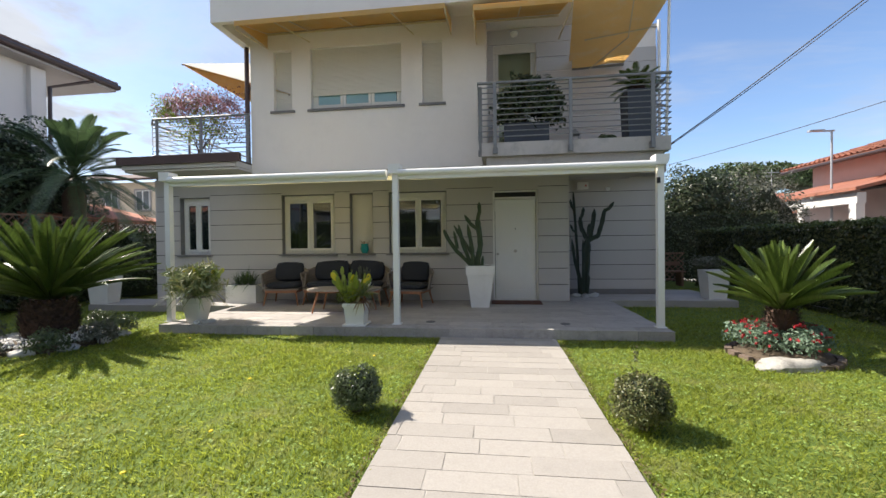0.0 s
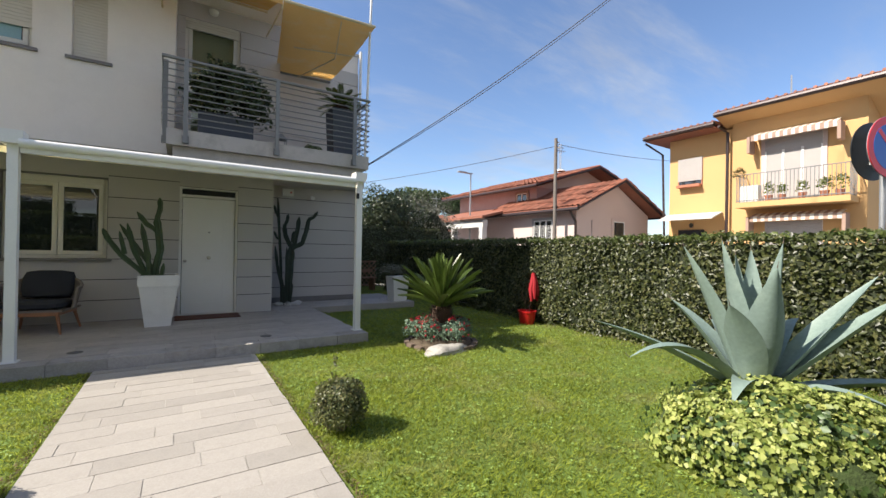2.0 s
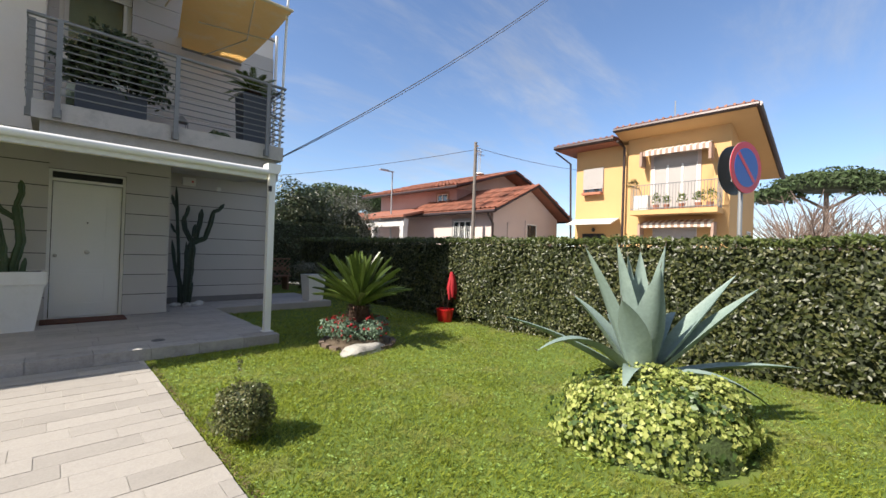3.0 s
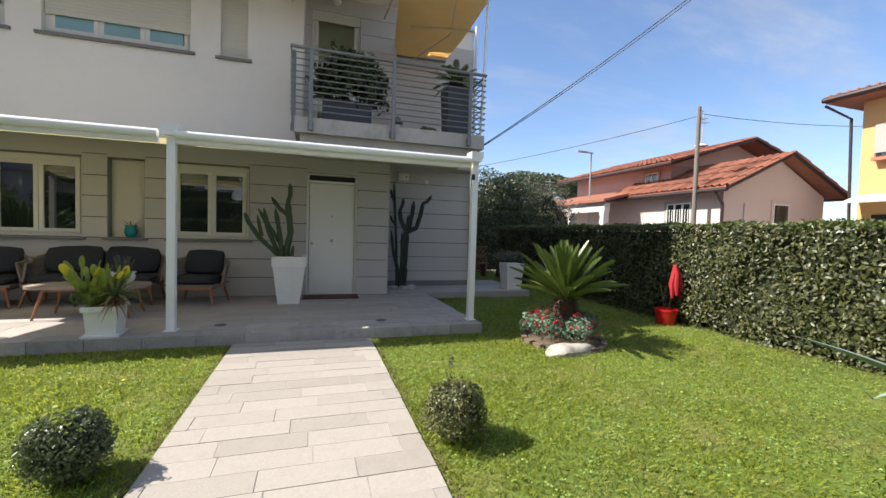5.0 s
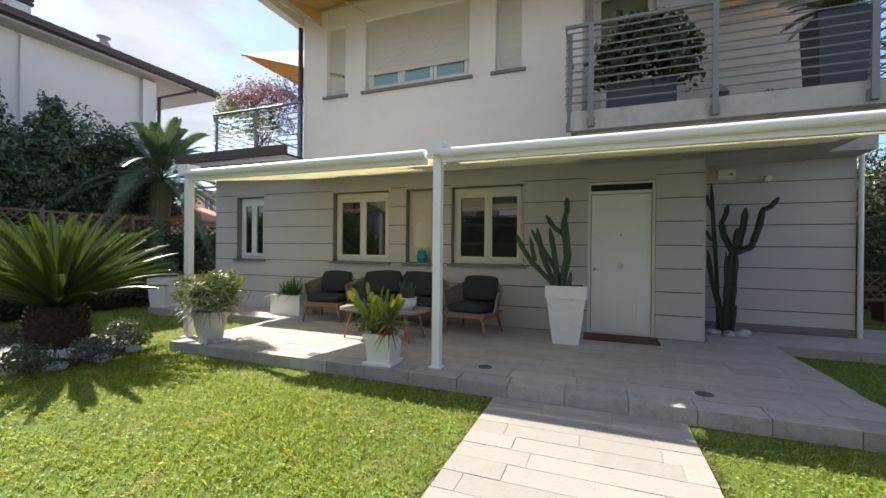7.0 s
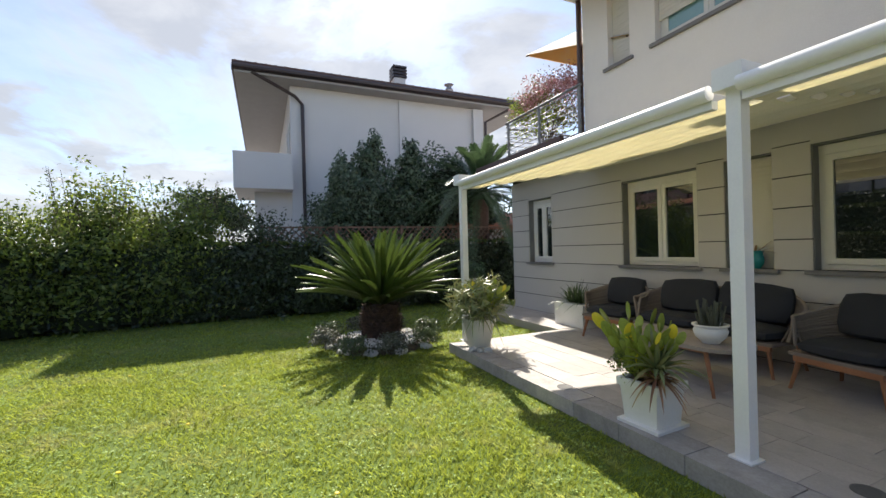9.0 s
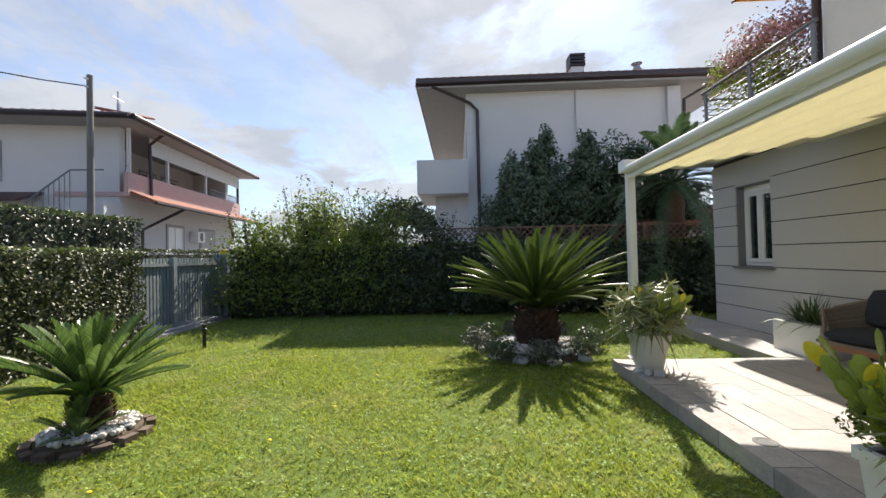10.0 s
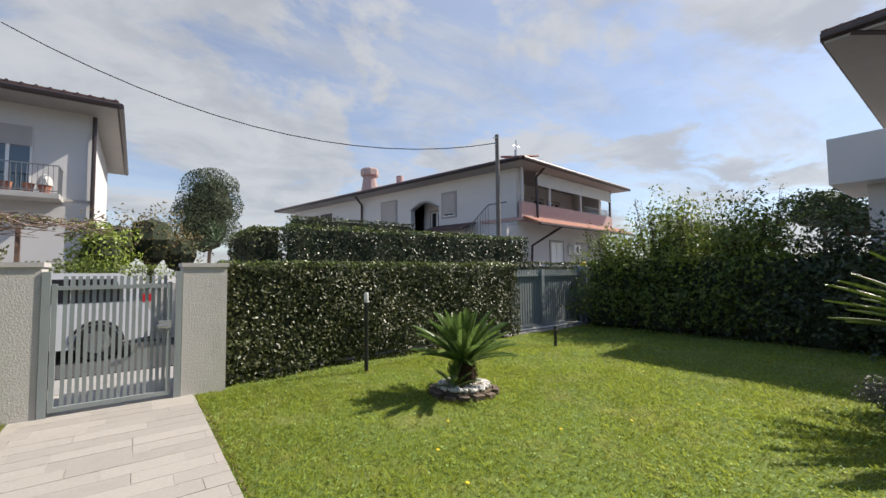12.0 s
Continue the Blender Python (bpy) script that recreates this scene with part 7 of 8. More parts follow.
def face_window(parent, m, a0, a1, z0, z1, blind=None, trim=None, frame_mat="frame_white", bars=2, material="far_glass", name="window"):
    """A window standing on the local plane y = 0 (outside is -y)."""
    w = new(name); w.parent = parent
    if trim:
        b = B().box(a0 - 0.12, a1 + 0.12, -0.04, -0.004, z1, z1 + 0.12, m).box(a0 - 0.12, a1 + 0.12, -0.06, -0.004, z0 - 0.1, z0, m).box(a0 - 0.12, a0, -0.04, -0.004, z0, z1, m).box(a1, a1 + 0.12, -0.04, -0.004, z0, z1, m)
        part("trim", b, M[trim], w)
    part("pane", B().box(a0, a1, -0.012, -0.004, z0, z1, m), M[material], w)
    b = B()
    f = 0.05
    b.box(a0, a0 + f, -0.035, -0.012, z0, z1, m).box(a1 - f, a1, -0.035, -0.012, z0, z1, m).box(a0 + f, a1 - f, -0.035, -0.012, z0, z0 + f, m).box(a0 + f, a1 - f, -0.035, -0.012, z1 - f, z1, m)
    for i in range(1, bars):
        x = a0 + (a1 - a0) * i / bars
        b.box(x - 0.04, x + 0.04, -0.035, -0.012, z0 + f, z1 - f, m)
    part("frame", b, M[frame_mat], w)
    if blind:
        bb = B()
        z = z1 - blind * (z1 - z0)
        while z < z1 - 0.01:
            bb.box(a0 + 0.01, a1 - 0.01, -0.055, -0.037, z, min(z + 0.085, z1), m); z += 0.09
        part("blind", bb, M["blind_grey"], w)
    return w


def far_rail(parent, m, a0, a1, y, z0, z1, step=0.11, ends=0.0):
    b = B().box(a0, a1, y - 0.02, y + 0.02, z1 - 0.03, z1, m).box(a0, a1, y - 0.015, y + 0.015, z0 + 0.05, z0 + 0.08, m)
    n = int((a1 - a0) / step)
    for i in range(n + 1):
        x = a0 + (a1 - a0) * i / n
        b.box(x - 0.008, x + 0.008, y - 0.008, y + 0.008, z0, z1 - 0.03, m)
    if ends:
        for x in (a0, a1):
            b.box(x - 0.015, x + 0.015, y, y + ends, z1 - 0.03, z1, m)
            for k in range(int(ends / step)):
                b.box(x - 0.008, x + 0.008, y + k * step, y + k * step + 0.016, z0, z1 - 0.03, m)
    part("railing", b, M["steel_grey"], parent, "thin metal railing")


def yellow_house():
    h = empty("ochre_house", "two-storey ochre yellow house with a tiled roof and striped awnings", "house")
    m = Matrix.Translation((20.0, 0, 0)) @ Matrix.Rotation(-math.pi / 2, 4, "Z")     # local x runs to -y, outside is -x
    # local a = -y
    part("wall", B().poly([(20.0, 4.1, 0), (20.0, 4.1, 6.98), (25.0, 4.1, 5.6), (25.0, 4.1, 0)], 4.05, (0, 1, 0)), M["yellow_wall"], h, "ochre rendered wall")
    part("side_wall", B().box(20.15, 26.0, 8.16, 10.85, 0, 6.8), M["yellow_wall"], h)
    b = B().poly([(19.15, 3.15, 7.26), (19.15, 8.5, 7.26), (25.6, 8.5, 5.5), (25.6, 3.15, 5.5)], 0.14)
    part("main_roof", b, M["tile_red"], h, "clay tile roof")
    b = B().poly([(19.2, 8.52, 6.92), (19.2, 11.55, 6.92), (25.0, 11.55, 7.3), (25.0, 8.52, 7.4)], 0.14).box(19.2, 26, 8.52, 11.55, 6.80, 6.86)
    part("side_roof", b, M["tile_red"], h, "clay tile roof")
    t = B()
    for i in range(19):
        y = 3.3 + i * 0.28
        t.tube([(19.1, y, 7.40), (22.5, y, 6.48)], 0.06, 5)
    for i in range(11):
        y = 8.6 + i * 0.28
        t.tube([(19.15, y, 7.05), (22.5, y, 7.28)], 0.05, 5)
    tagged(part("tile_rolls", t, M["tile_red"], h, "clay tile rolls"), kind="stuff")
    part("soffit", B().poly([(19.2, 3.2, 7.17), (19.2, 8.48, 7.17), (25.5, 8.48, 5.45), (25.5, 3.2, 5.45)], 0.03), M["yellow_wall"], h)
    g = B().tube([(19.1, 3.1, 7.25), (19.1, 8.5, 7.25)], 0.10, 8).tube([(19.1, 3.1, 7.25), (25.65, 3.1, 5.5)], 0.10, 8).tube([(19.15, 8.5, 6.92), (19.15, 11.6, 6.92)], 0.10, 8).tube([(19.9, 8.3, 0), (19.9, 8.3, 6.6), (19.3, 8.4, 6.8)], 0.06, 8).tube([(19.95, 10.9, 0), (19.95, 11.1, 6.2), (19.3, 11.6, 6.75)], 0.05, 8)
    part("gutter", g, M["gutter"], h, "dark brown gutters")
    face_window(h, m @ Matrix.Translation((0, 0.15, 0)), -10.45, -9.38, 4.55, 5.85, blind=0.8, frame_mat="terracotta", bars=1)
    part("flower_box", B().box(19.85, 20.1, 9.4, 10.4, 4.5, 4.62), M["terracotta"], h)
    face_window(h, m, -7.0, -5.25, 3.5, 6.0, blind=0.18, trim="pink_wall", bars=3, material="blind_grey", name="french_window")
    part("balcony_slab", B().box(19.0, 20.0, 4.3, 7.65, 3.3, 3.5), M["yellow_wall"], h)
    far_rail(h, m, -7.6, -4.32, -0.97, 3.5, 4.6, ends=0.95)
    part("air_conditioner", B().box(19.1, 19.4, 6.9, 7.5, 3.5, 4.15).bevel(0.02, 1), M["frame_white"], h, "white air conditioner")
    for i, (yy, s) in enumerate(((6.6, .2), (6.2, .15), (5.6, .18), (5.0, .2), (4.6, .28))):
        pot = part("flower_pot", B().lathe([(0.10, 0), (0.14, 0.22)], (19.2, yy, 3.5), 10), M["terracotta"], h)
        foliage("leafage", [((19.2, yy, 3.85 + s * 0.3), (s, s, s * 1.3))], 160, 0.09, M["shrub"], h)
    foliage("leafage", [((18.95, 7.5, 4.6), (0.2, 0.25, 0.25))], 200, 0.08, M["autumn"], h)
    for z0, zt, ya, yb in ((5.95, 6.35, 4.75, 7.3), (2.75, 3.1, 4.6, 7.3)):
        n = 22
        for i in range(n):
            y0 = ya + (yb - ya) * i / n
            b = B().poly([(19.45, y0, z0 + 0.2), (19.45, y0 + (yb - ya) / n, z0 + 0.2), (19.98, y0 + (yb - ya) / n, zt), (19.98, y0, zt)], 0.01).box(19.44, 19.45, y0, y0 + (yb - ya) / n, z0, z0 + 0.2)
            part("awning_strip", b, M["stripe_a" if i % 2 else "stripe_b"], h)
        for yy in (ya - 0.1, yb + 0.02):
            part("awning_side", B().box(19.4, 19.9, yy, yy + 0.1, z0 - 0.45, z0 + 0.2), M["stripe_a"], h)
    face_window(h, m, -6.97, -5.23, 0.2, 2.75, blind=1.0, name="garage_shutter")
    part("door_canopy", B().poly([(19.2, 8.55, 2.95), (19.2, 10.85, 2.95), (20.1, 10.85, 3.25), (20.1, 8.55, 3.25)], 0.05), M["umbrella_white"], h, "white door canopy")
    part("door_leaf", B().box(20.1, 20.14, 9.28, 10.4, 0, 2.55), M["black"], h)
    part("wall_lamp", B().lathe([(0.05, 0), (0.1, 0.1), (0.05, 0.2)], (20.05, 9.8, 2.65), 8), M["bollard_black"], h)
    face_window(h, Matrix.Translation((0, 4.1, 0)), 23.4, 24.2, 1.5, 2.8, name="window")
    part("antenna", B().cyl((21, 6.5, 6.9), (21, 6.5, 8.7), 0.03, seg=5), M["galv"], h)
    return h


def pink_house():
    h = empty("pink_house", "pale pink house with orange tiled gables", "house")
    part("wing_wall", B().box(15.2, 20.8, 12.3, 22, 0, 3.35), M["pink_wall"], h, "pale pink rendered wall")
    part("wing_gable", B().poly([(15.2, 12.3, 3.35), (20.8, 12.3, 3.35), (18.0, 12.3, 4.75)], 9.0, (0, 1, 0)), M["pink_wall"], h)
    gable_roof(h, Matrix.Identity(4), 15.2, 20.8, 12.3, 17.5, 3.28, 4.78, 0.55, "tile_red", label="orange clay tile roof")
    part("upper_wall", B().box(16.4, 24.5, 15.9, 23, 3.0, 4.9), M["pink_band"], h, "dusty pink upper wall")
    part("upper_gable", B().poly([(16.4, 15.9, 4.9), (24.5, 15.9, 4.9), (20.45, 15.9, 6.2)], 7.0, (0, 1, 0)), M["pink_wall"], h)
    gable_roof(h, Matrix.Identity(4), 16.4, 24.5, 15.9, 23, 4.78, 6.25, 0.9, "tile_red", label="orange clay tile roof")
    part("porch_roof", B().poly([(13.3, 16.6, 3.1), (13.3, 22.5, 3.1), (16.6, 22.5, 3.9), (16.6, 16.6, 3.9)], 0.12), M["tile_red"], h, "orange tiled porch roof")
    part("porch_beam", B().box(13.5, 13.8, 16.8, 22.2, 2.65, 3.05), M["house_white"], h, "white porch beam")
    for y in (17.0, 19.6, 22.0):
        part("porch_post", B().box(13.5, 13.8, y - 0.15, y + 0.15, 0, 2.65), M["house_white"], h)
    m = Matrix.Translation((15.2, 0, 0)) @ Matrix.Rotation(-math.pi / 2, 4, "Z")
    face_window(h, m, -14.85, -13.66, 1.4, 2.95, trim="soffit", bars=3)
    b = B()
    for i in range(9):
        b.box(15.1, 15.12, 13.72 + i * 0.13, 13.74 + i * 0.13, 1.45, 2.7)
    part("window_grille", b, M["frame_white"], h)
    face_window(h, Matrix.Translation((0, 12.3, 0)), 17.85, 18.75, 2.1, 2.95, trim="pink_wall", bars=1)
    part("shutter", B().box(16.25, 16.75, 12.25, 12.29, 1.2, 2.9), M["pink_wall"], h)
    m = Matrix.Translation((16.4, 0, 0)) @ Matrix.Rotation(-math.pi / 2, 4, "Z")
    face_window(h, m, -17.4, -16.6, 4.05, 4.65, trim="stripe_a", bars=2)
    part("downpipe", B().tube([(14.7, 12.2, 3.2), (15.1, 12.25, 2.8), (15.1, 12.25, 0)], 0.06, 8), M["gutter"], h)
    for x, y, z in ((20.5, 18, 6.3), (19.5, 17, 6.0)):
        an = part("antenna", B().cyl((x, y, z), (x, y, z + 1.9), 0.025, seg=5).box(x - 0.4, x + 0.4, y - 0.01, y + 0.01, z + 1.5, z + 1.53).box(x - 0.3, x + 0.3, y - 0.01, y + 0.01, z + 1.7, z + 1.73), M["galv"], h)
    part("satellite_dish", B().lathe([(0.32, 0.0), (0.30, 0.05), (0.1, 0.12)], (19.2, 16.8, 6.2), 16), M["frame_white"], h, "white satellite dish")


def orange_house():
    h = empty("cream_house", "low cream house with a wide orange tiled roof", "house")
    part("wall", B().box(19.5, 31, 36, 45, 0, 3.3), M["cream_wall"], h, "cream rendered wall")
    part("gable", B().poly([(19.5, 36, 3.3), (19.5, 45, 3.3), (19.5, 40.5, 5.2)], 11.5, (1, 0, 0)), M["cream_wall"], h)
    b = B().poly([(18.9, 35.2, 3.2), (31.6, 35.2, 3.2), (31.6, 40.5, 5.3), (18.9, 40.5, 5.3)], 0.15).poly([(18.9, 45.8, 3.2), (31.6, 45.8, 3.2), (31.6, 40.5, 5.3), (18.9, 40.5, 5.3)], 0.15)
    roof = part("roof", b, M["tile_red"], h, "orange clay tile roof")
    t = B()
    for i in range(44):
        x = 19.0 + i * 0.29
        t.tube([(x, 35.1, 3.36), (x, 40.5, 5.46)], 0.1, 4, cap=False)
    tagged(part("tile_rolls", t, M["tile_red"], roof), kind="stuff")
    part("gutter", B().tube([(18.9, 35.1, 3.2), (31.6, 35.1, 3.2)], 0.09, 6), M["gutter"], h)
    part("antenna", B().cyl((25, 40, 5.2), (25, 40, 7.6), 0.03, seg=5).box(24.4, 25.6, 39.98, 40.02, 7.3, 7.36).box(24.5, 25.5, 39.98, 40.02, 7.0, 7.05), M["galv"], h)
    face_window(h, Matrix.Translation((0, 36, 0)), 21.0, 22.2, 1.2, 2.4)


def white_house_west():
    h = empty("tall_white_house", "two-storey white house with a dark tiled roof behind the shrubs", "house")
    part("wall", B().box(-25, -14.6, 4.6, 12.2, 0, 7.35), M["house_white"], h, "white rendered wall in shade")
    part("pilaster", B().box(-14.6, -14.5, 8.55, 8.95, 0, 7.3).box(-14.6, -14.42, 11.75, 12.2, 0, 7.3), M["house_white"], h)
    b = B().poly([(-13.95, 2.85, 7.55), (-13.95, 14.4, 7.55), (-19.0, 14.4, 8.3), (-19.0, 2.85, 8.3)], 0.16).poly([(-25.5, 2.85, 7.55), (-25.5, 14.4, 7.55), (-19.0, 14.4, 8.3), (-19.0, 2.85, 8.3)], 0.16)
    part("roof", b, M["tile_brown"], h, "dark brown tiled roof")
    part("soffit", B().box(-25.4, -13.98, 2.9, 14.35, 7.35, 7.42), M["soffit"], h, "grey soffit under the eaves")
    part("fascia", B().box(-14.0, -13.93, 2.85, 14.4, 7.42, 7.56).box(-25.4, -13.95, 2.83, 2.9, 7.42, 7.56), M["gutter"], h)
    g = B().tube([(-13.9, 2.85, 7.52), (-13.9, 14.4, 7.52)], 0.09, 8).tube([(-13.95, 3.4, 7.4), (-14.45, 4.75, 6.95), (-14.5, 5.0, 6.7), (-14.5, 5.0, 2.0)], 0.06, 8).tube([(-13.95, 13.4, 7.4), (-14.4, 12.3, 6.8), (-14.4, 12.25, 3)], 0.06, 8)
    part("gutter", g, M["gutter"], h, "dark gutter and downpipe")
    t = B()
    for i in range(39):
        y = 2.95 + i * 0.3
        t.tube([(-13.97, y, 7.69), (-15.2, y, 7.89)], 0.05, 5)
    tagged(part("tile_rolls", t, M["tile_brown"], h), kind="stuff")
    part("balcony", B().box(-17.5, -14.1, 2.8, 2.9, 3.85, 4.85).box(-14.2, -14.1, 2.9, 4.6, 3.85, 4.85).box(-17.5, -14.1, 2.8, 4.6, 3.65, 3.85), M["house_white"], h, "solid white balcony parapet")
    part("lower_wall", B().box(-17.5, -14.9, 3.4, 4.6, 0, 3.65), M["house_white"], h)
    m = Matrix.Translation((-14.6, 0, 0)) @ Matrix.Rotation(math.pi / 2, 4, "Z")
    face_window(h, m, 5.5, 6.5, 1.9, 2.75, trim="soffit", bars=2)
    m2 = Matrix.Translation((0, 4.6, 0))
    face_window(h, m2, -16.6, -15.2, 3.9, 6.2, trim=None, bars=2, name="balcony_door")
    for x, y, s in ((-15.6, 8.9, 0.24), (-16.0, 11.4, 0.12)):
        c = part("chimney", B().box(x - s, x + s, y - s, y + s, 7.3, 8.55 if s > 0.2 else 8.6), M["house_white"], h, "white chimney")
        if s > 0.2:
            for k in range(4):
                part("cowl_ring", B().box(x - s - 0.05, x + s + 0.05, y - s - 0.05, y + s + 0.05, 8.57 + 0.13 * k, 8.65 + 0.13 * k), M["gutter"], c)
        else:
            part("cowl", B().lathe([(0.2, 8.6), (0.1, 8.75), (0.22, 8.85)], (x, y, 0), 10), M["galv"], c)
    l = empty("brown_roofed_shed", "low shed with a dark red-brown roof behind the fence", "shed")
    part("wall", B().box(-14.2, -11.9, 9.6, 13.5, 0, 2.2), M["house_white"], l)
    part("roof", B().poly([(-11.5, 9.2, 2.15), (-11.5, 14.0, 2.15), (-14.3, 14.0, 2.85), (-14.3, 9.2, 2.85)], 0.12), M["terracotta"], l)
    f = empty("distant_white_house", "distant pale house between the palm and the terrace", "house")
    part("wall", B().box(-32, -21.0, 26.5, 36, 0, 6.0), M["cream_wall"], f)
    part("roof", B().poly([(-33, 25.6, 6.0), (-20, 25.6, 6.0), (-20, 31, 7.3), (-33, 31, 7.3)], 0.15), M["tile_brown"], f)
    for a in (-30, -27.5, -25.0, -22.8):
        for z in (1.4, 4.0):
            face_window(f, Matrix.Translation((0, 26.5, 0)), a, a + 1.1, z, z + 1.4, trim="soffit")


def white_house_street():
    h = empty("corner_white_house", "two-storey white house with a pink balcony band and arched loggia", "house")
    C = Vector((-13.9, -7.9, 0))
    u, v = Vector((-0.9945, -0.1045, 0)), Vector((0.20, -0.98, 0))
    m = Matrix(((u.x, v.x, 0, C.x), (u.y, v.y, 0, C.y), (0, 0, 1, 0), (0, 0, 0, 1)))
    ml = Matrix(((v.x, u.x, 0, C.x), (v.y, u.y, 0, C.y), (0, 0, 1, 0), (0, 0, 0, 1)))   # local x along the street side, outside is -y

    def k(p):
        return p * (1 - 0.0072 * p)

    def zz(p, z):
        return 1.5 + (z - 1.5) * (1 - 0.0053 * p)
    b = B()
    wall_cells(b, 0, 20.5, 0, 6.35, 0.0, 0.3, [(k(5.1), k(7.5), 3.75, 5.45)], ml)
    b.box(0.3, 9.2, 0.02, 0.3, 0, 3.9, m).box(0.3, 9.2, 2.0, 2.3, 3.9, 6.35, m).box(8.9, 9.2, 0.3, 20.2, 0, 6.35, m).box(0.3, 8.9, 20.2, 20.5, 0, 6.35, m).box(0.3, 0.6, 0.3, 2.0, 3.9, 6.35, m)
    part("wall", b, M["house_white"], h, "white rendered wall")
    part("loggia_inside", B().box(k(4.9), k(7.7), 1.2, 1.3, 3.5, 5.7, ml).box(k(5.0), k(7.6), 0.3, 1.2, 3.55, 3.7, ml).box(k(4.9), k(5.0), 0.3, 1.2, 3.5, 5.7, ml), M["house_white"], h, "loggia inner wall")
    arch = B()
    n = 12
    x0, x1 = k(5.1), k(7.5)
    pts = [(x0, -0.01, 5.47), (x0, -0.01, 5.05)] + [(x0 + (x1 - x0) * i / n, -0.01, 5.05 + 0.4 * math.sin(math.pi * i / n)) for i in range(n + 1)] + [(x1, -0.01, 5.05), (x1, -0.01, 5.47)]
    arch.tube([ml @ Vector(p) for p in pts[2:-2]], 0.06, 6)
    part("arch", arch, M["soffit"], h, "grey arch moulding")
    for i in range(n):
        a0, a1 = pts[2 + i], pts[3 + i]
        arch_b = B().poly([ml @ Vector((a0[0], 0.0, a0[2])), ml @ Vector((a1[0], 0.0, a1[2])), ml @ Vector((a1[0], 0.0, 5.5)), ml @ Vector((a0[0], 0.0, 5.5))], 0.28, u)
        part("arch_infill", arch_b, M["house_white"], h)
    mi = ml @ Matrix.Translation((0, 1.2, 0))
    face_window(h, mi, k(6.0), k(7.0), 3.7, 5.0, trim="soffit")
    face_window(h, ml, k(3.85), k(4.7), 4.45, 5.65, trim="soffit", blind=0.9, bars=1)
    face_window(h, ml, k(8.95), k(10.4), 3.6, 5.75, trim="soffit", blind=0.85, bars=2)
    far_rail(h, ml, k(8.8), k(10.6), -0.2, 3.6, 4.3)
    for a, c in ((17.3, 19.3), (19.7, 21.8)):
        face_window(h, ml, k(a), k(c), 4.5, 5.75, material="gutter", frame_mat="tile_brown", bars=2)
    part("small_roof", B().poly([ml @ Vector(p) for p in ((k(2.4), -1.0, 3.55), (k(5.4), -1.0, 3.55), (k(5.4), 0, 3.9), (k(2.4), 0, 3.9))], 0.1), M["tile_brown"], h, "small brown tiled roof")
    b = B()
    for i in range(10):
        f = i / 9
        b.box(0.9 + 1.4 * f, 0.92 + 1.4 * f, -0.9, -0.88, 3.0 - 0.9 * f, 4.6 - 1.15 * f, ml)
    b.tube([ml @ Vector((0.9, -0.89, 4.6)), ml @ Vector((2.3, -0.89, 3.45))], 0.03, 6).tube([ml @ Vector((-0.1, -0.89, 4.62)), ml @ Vector((0.9, -0.89, 4.6))], 0.03, 6)
    part("stair_rail", b, M["steel_grey"], h, "dark outside stair rail")
    part("stair_wall", B().box(-0.1, 1.1, -0.9, 0.0, 0, 3.6, ml), M["house_white"], h)
    # balcony side
    part("balcony_band", B().box(-0.1, 9.2, -0.35, -0.2, 4.0, 4.72, m).box(-0.1, 9.2, -0.35, 2.0, 3.85, 4.0, m), M["pink_band"], h, "dusty pink balcony parapet")
    part("skirt_roof", B().poly([m @ Vector(p) for p in ((0.0, -1.15, 3.62), (10.3, -1.15, 3.62), (10.3, -0.2, 4.02), (0.0, -0.2, 4.02))], 0.1), M["tile_red"], h, "narrow tiled skirt roof")
    part("skirt_gutter", B().tube([m @ Vector((0.0, -1.18, 3.62)), m @ Vector((10.3, -1.18, 3.62))], 0.07, 6), M["gutter"], h)
    part("screen", B().box(1.2, 9.2, -0.3, -0.28, 5.65, 6.3, m), M["umbrella_white"], h, "rolled white balcony screen")
    for a in (0.1, 2.4, 5.5, 9.15):
        part("post", B().box(a - 0.05, a + 0.05, -0.3, -0.2, 4.72, 6.35, m), M["house_white" if a < 9 else "gutter"], h)
    far_rail(h, m, 6.0, 9.1, -0.25, 4.72, 5.1)
    mb = m @ Matrix.Translation((0, 2.0, 0))
    for a, c in ((2.5, 3.5), (4.4, 5.4), (6.0, 7.2)):
        face_window(h, mb, a, c, 4.1, 5.6, trim="soffit", bars=2)
    mf = m @ Matrix.Translation((0, 0.02, 0))
    face_window(h, mf, 2.85, 3.95, 1.0, 2.95, trim="soffit", material="frame_white", bars=2)
    face_window(h, mf, 5.5, 6.8, 1.3, 2.95, trim="soffit", blind=0.5)
    ac = part("air_conditioner", B().box(4.55, 5.2, -0.35, 0.0, 2.35, 2.85, m).bevel(0.02, 1), M["frame_white"], h, "white air conditioner")
    part("fan", B().tube([m @ Vector((4.9, -0.36, 2.6)), m @ Vector((4.9, -0.352, 2.6))], 0.2, 20), M["gutter"], ac)
    # roof
    cx, cy = 4.6, 10.2
    e0, e1, f0, f1 = -1.0, 10.0, -1.0, 21.4
    R = [Vector(p) for p in ((e0, f0, 6.42), (e1, f0, 6.42), (e1, f1, 6.42), (e0, f1, 6.42), (cx, 5.0, 7.55), (cx, 15.5, 7.55))]
    b = B()
    for idx in ((0, 1, 4), (1, 2, 5, 4), (2, 3, 5), (3, 0, 4, 5)):
        b.poly([m @ R[i] for i in idx], 0.14)
    part("roof", b, M["tile_dusty"], h, "clay tile hipped roof")
    part("soffit", B().box(e0, e1, f0, f1, 6.35, 6.41, m), M["soffit"], h)
    t = B()
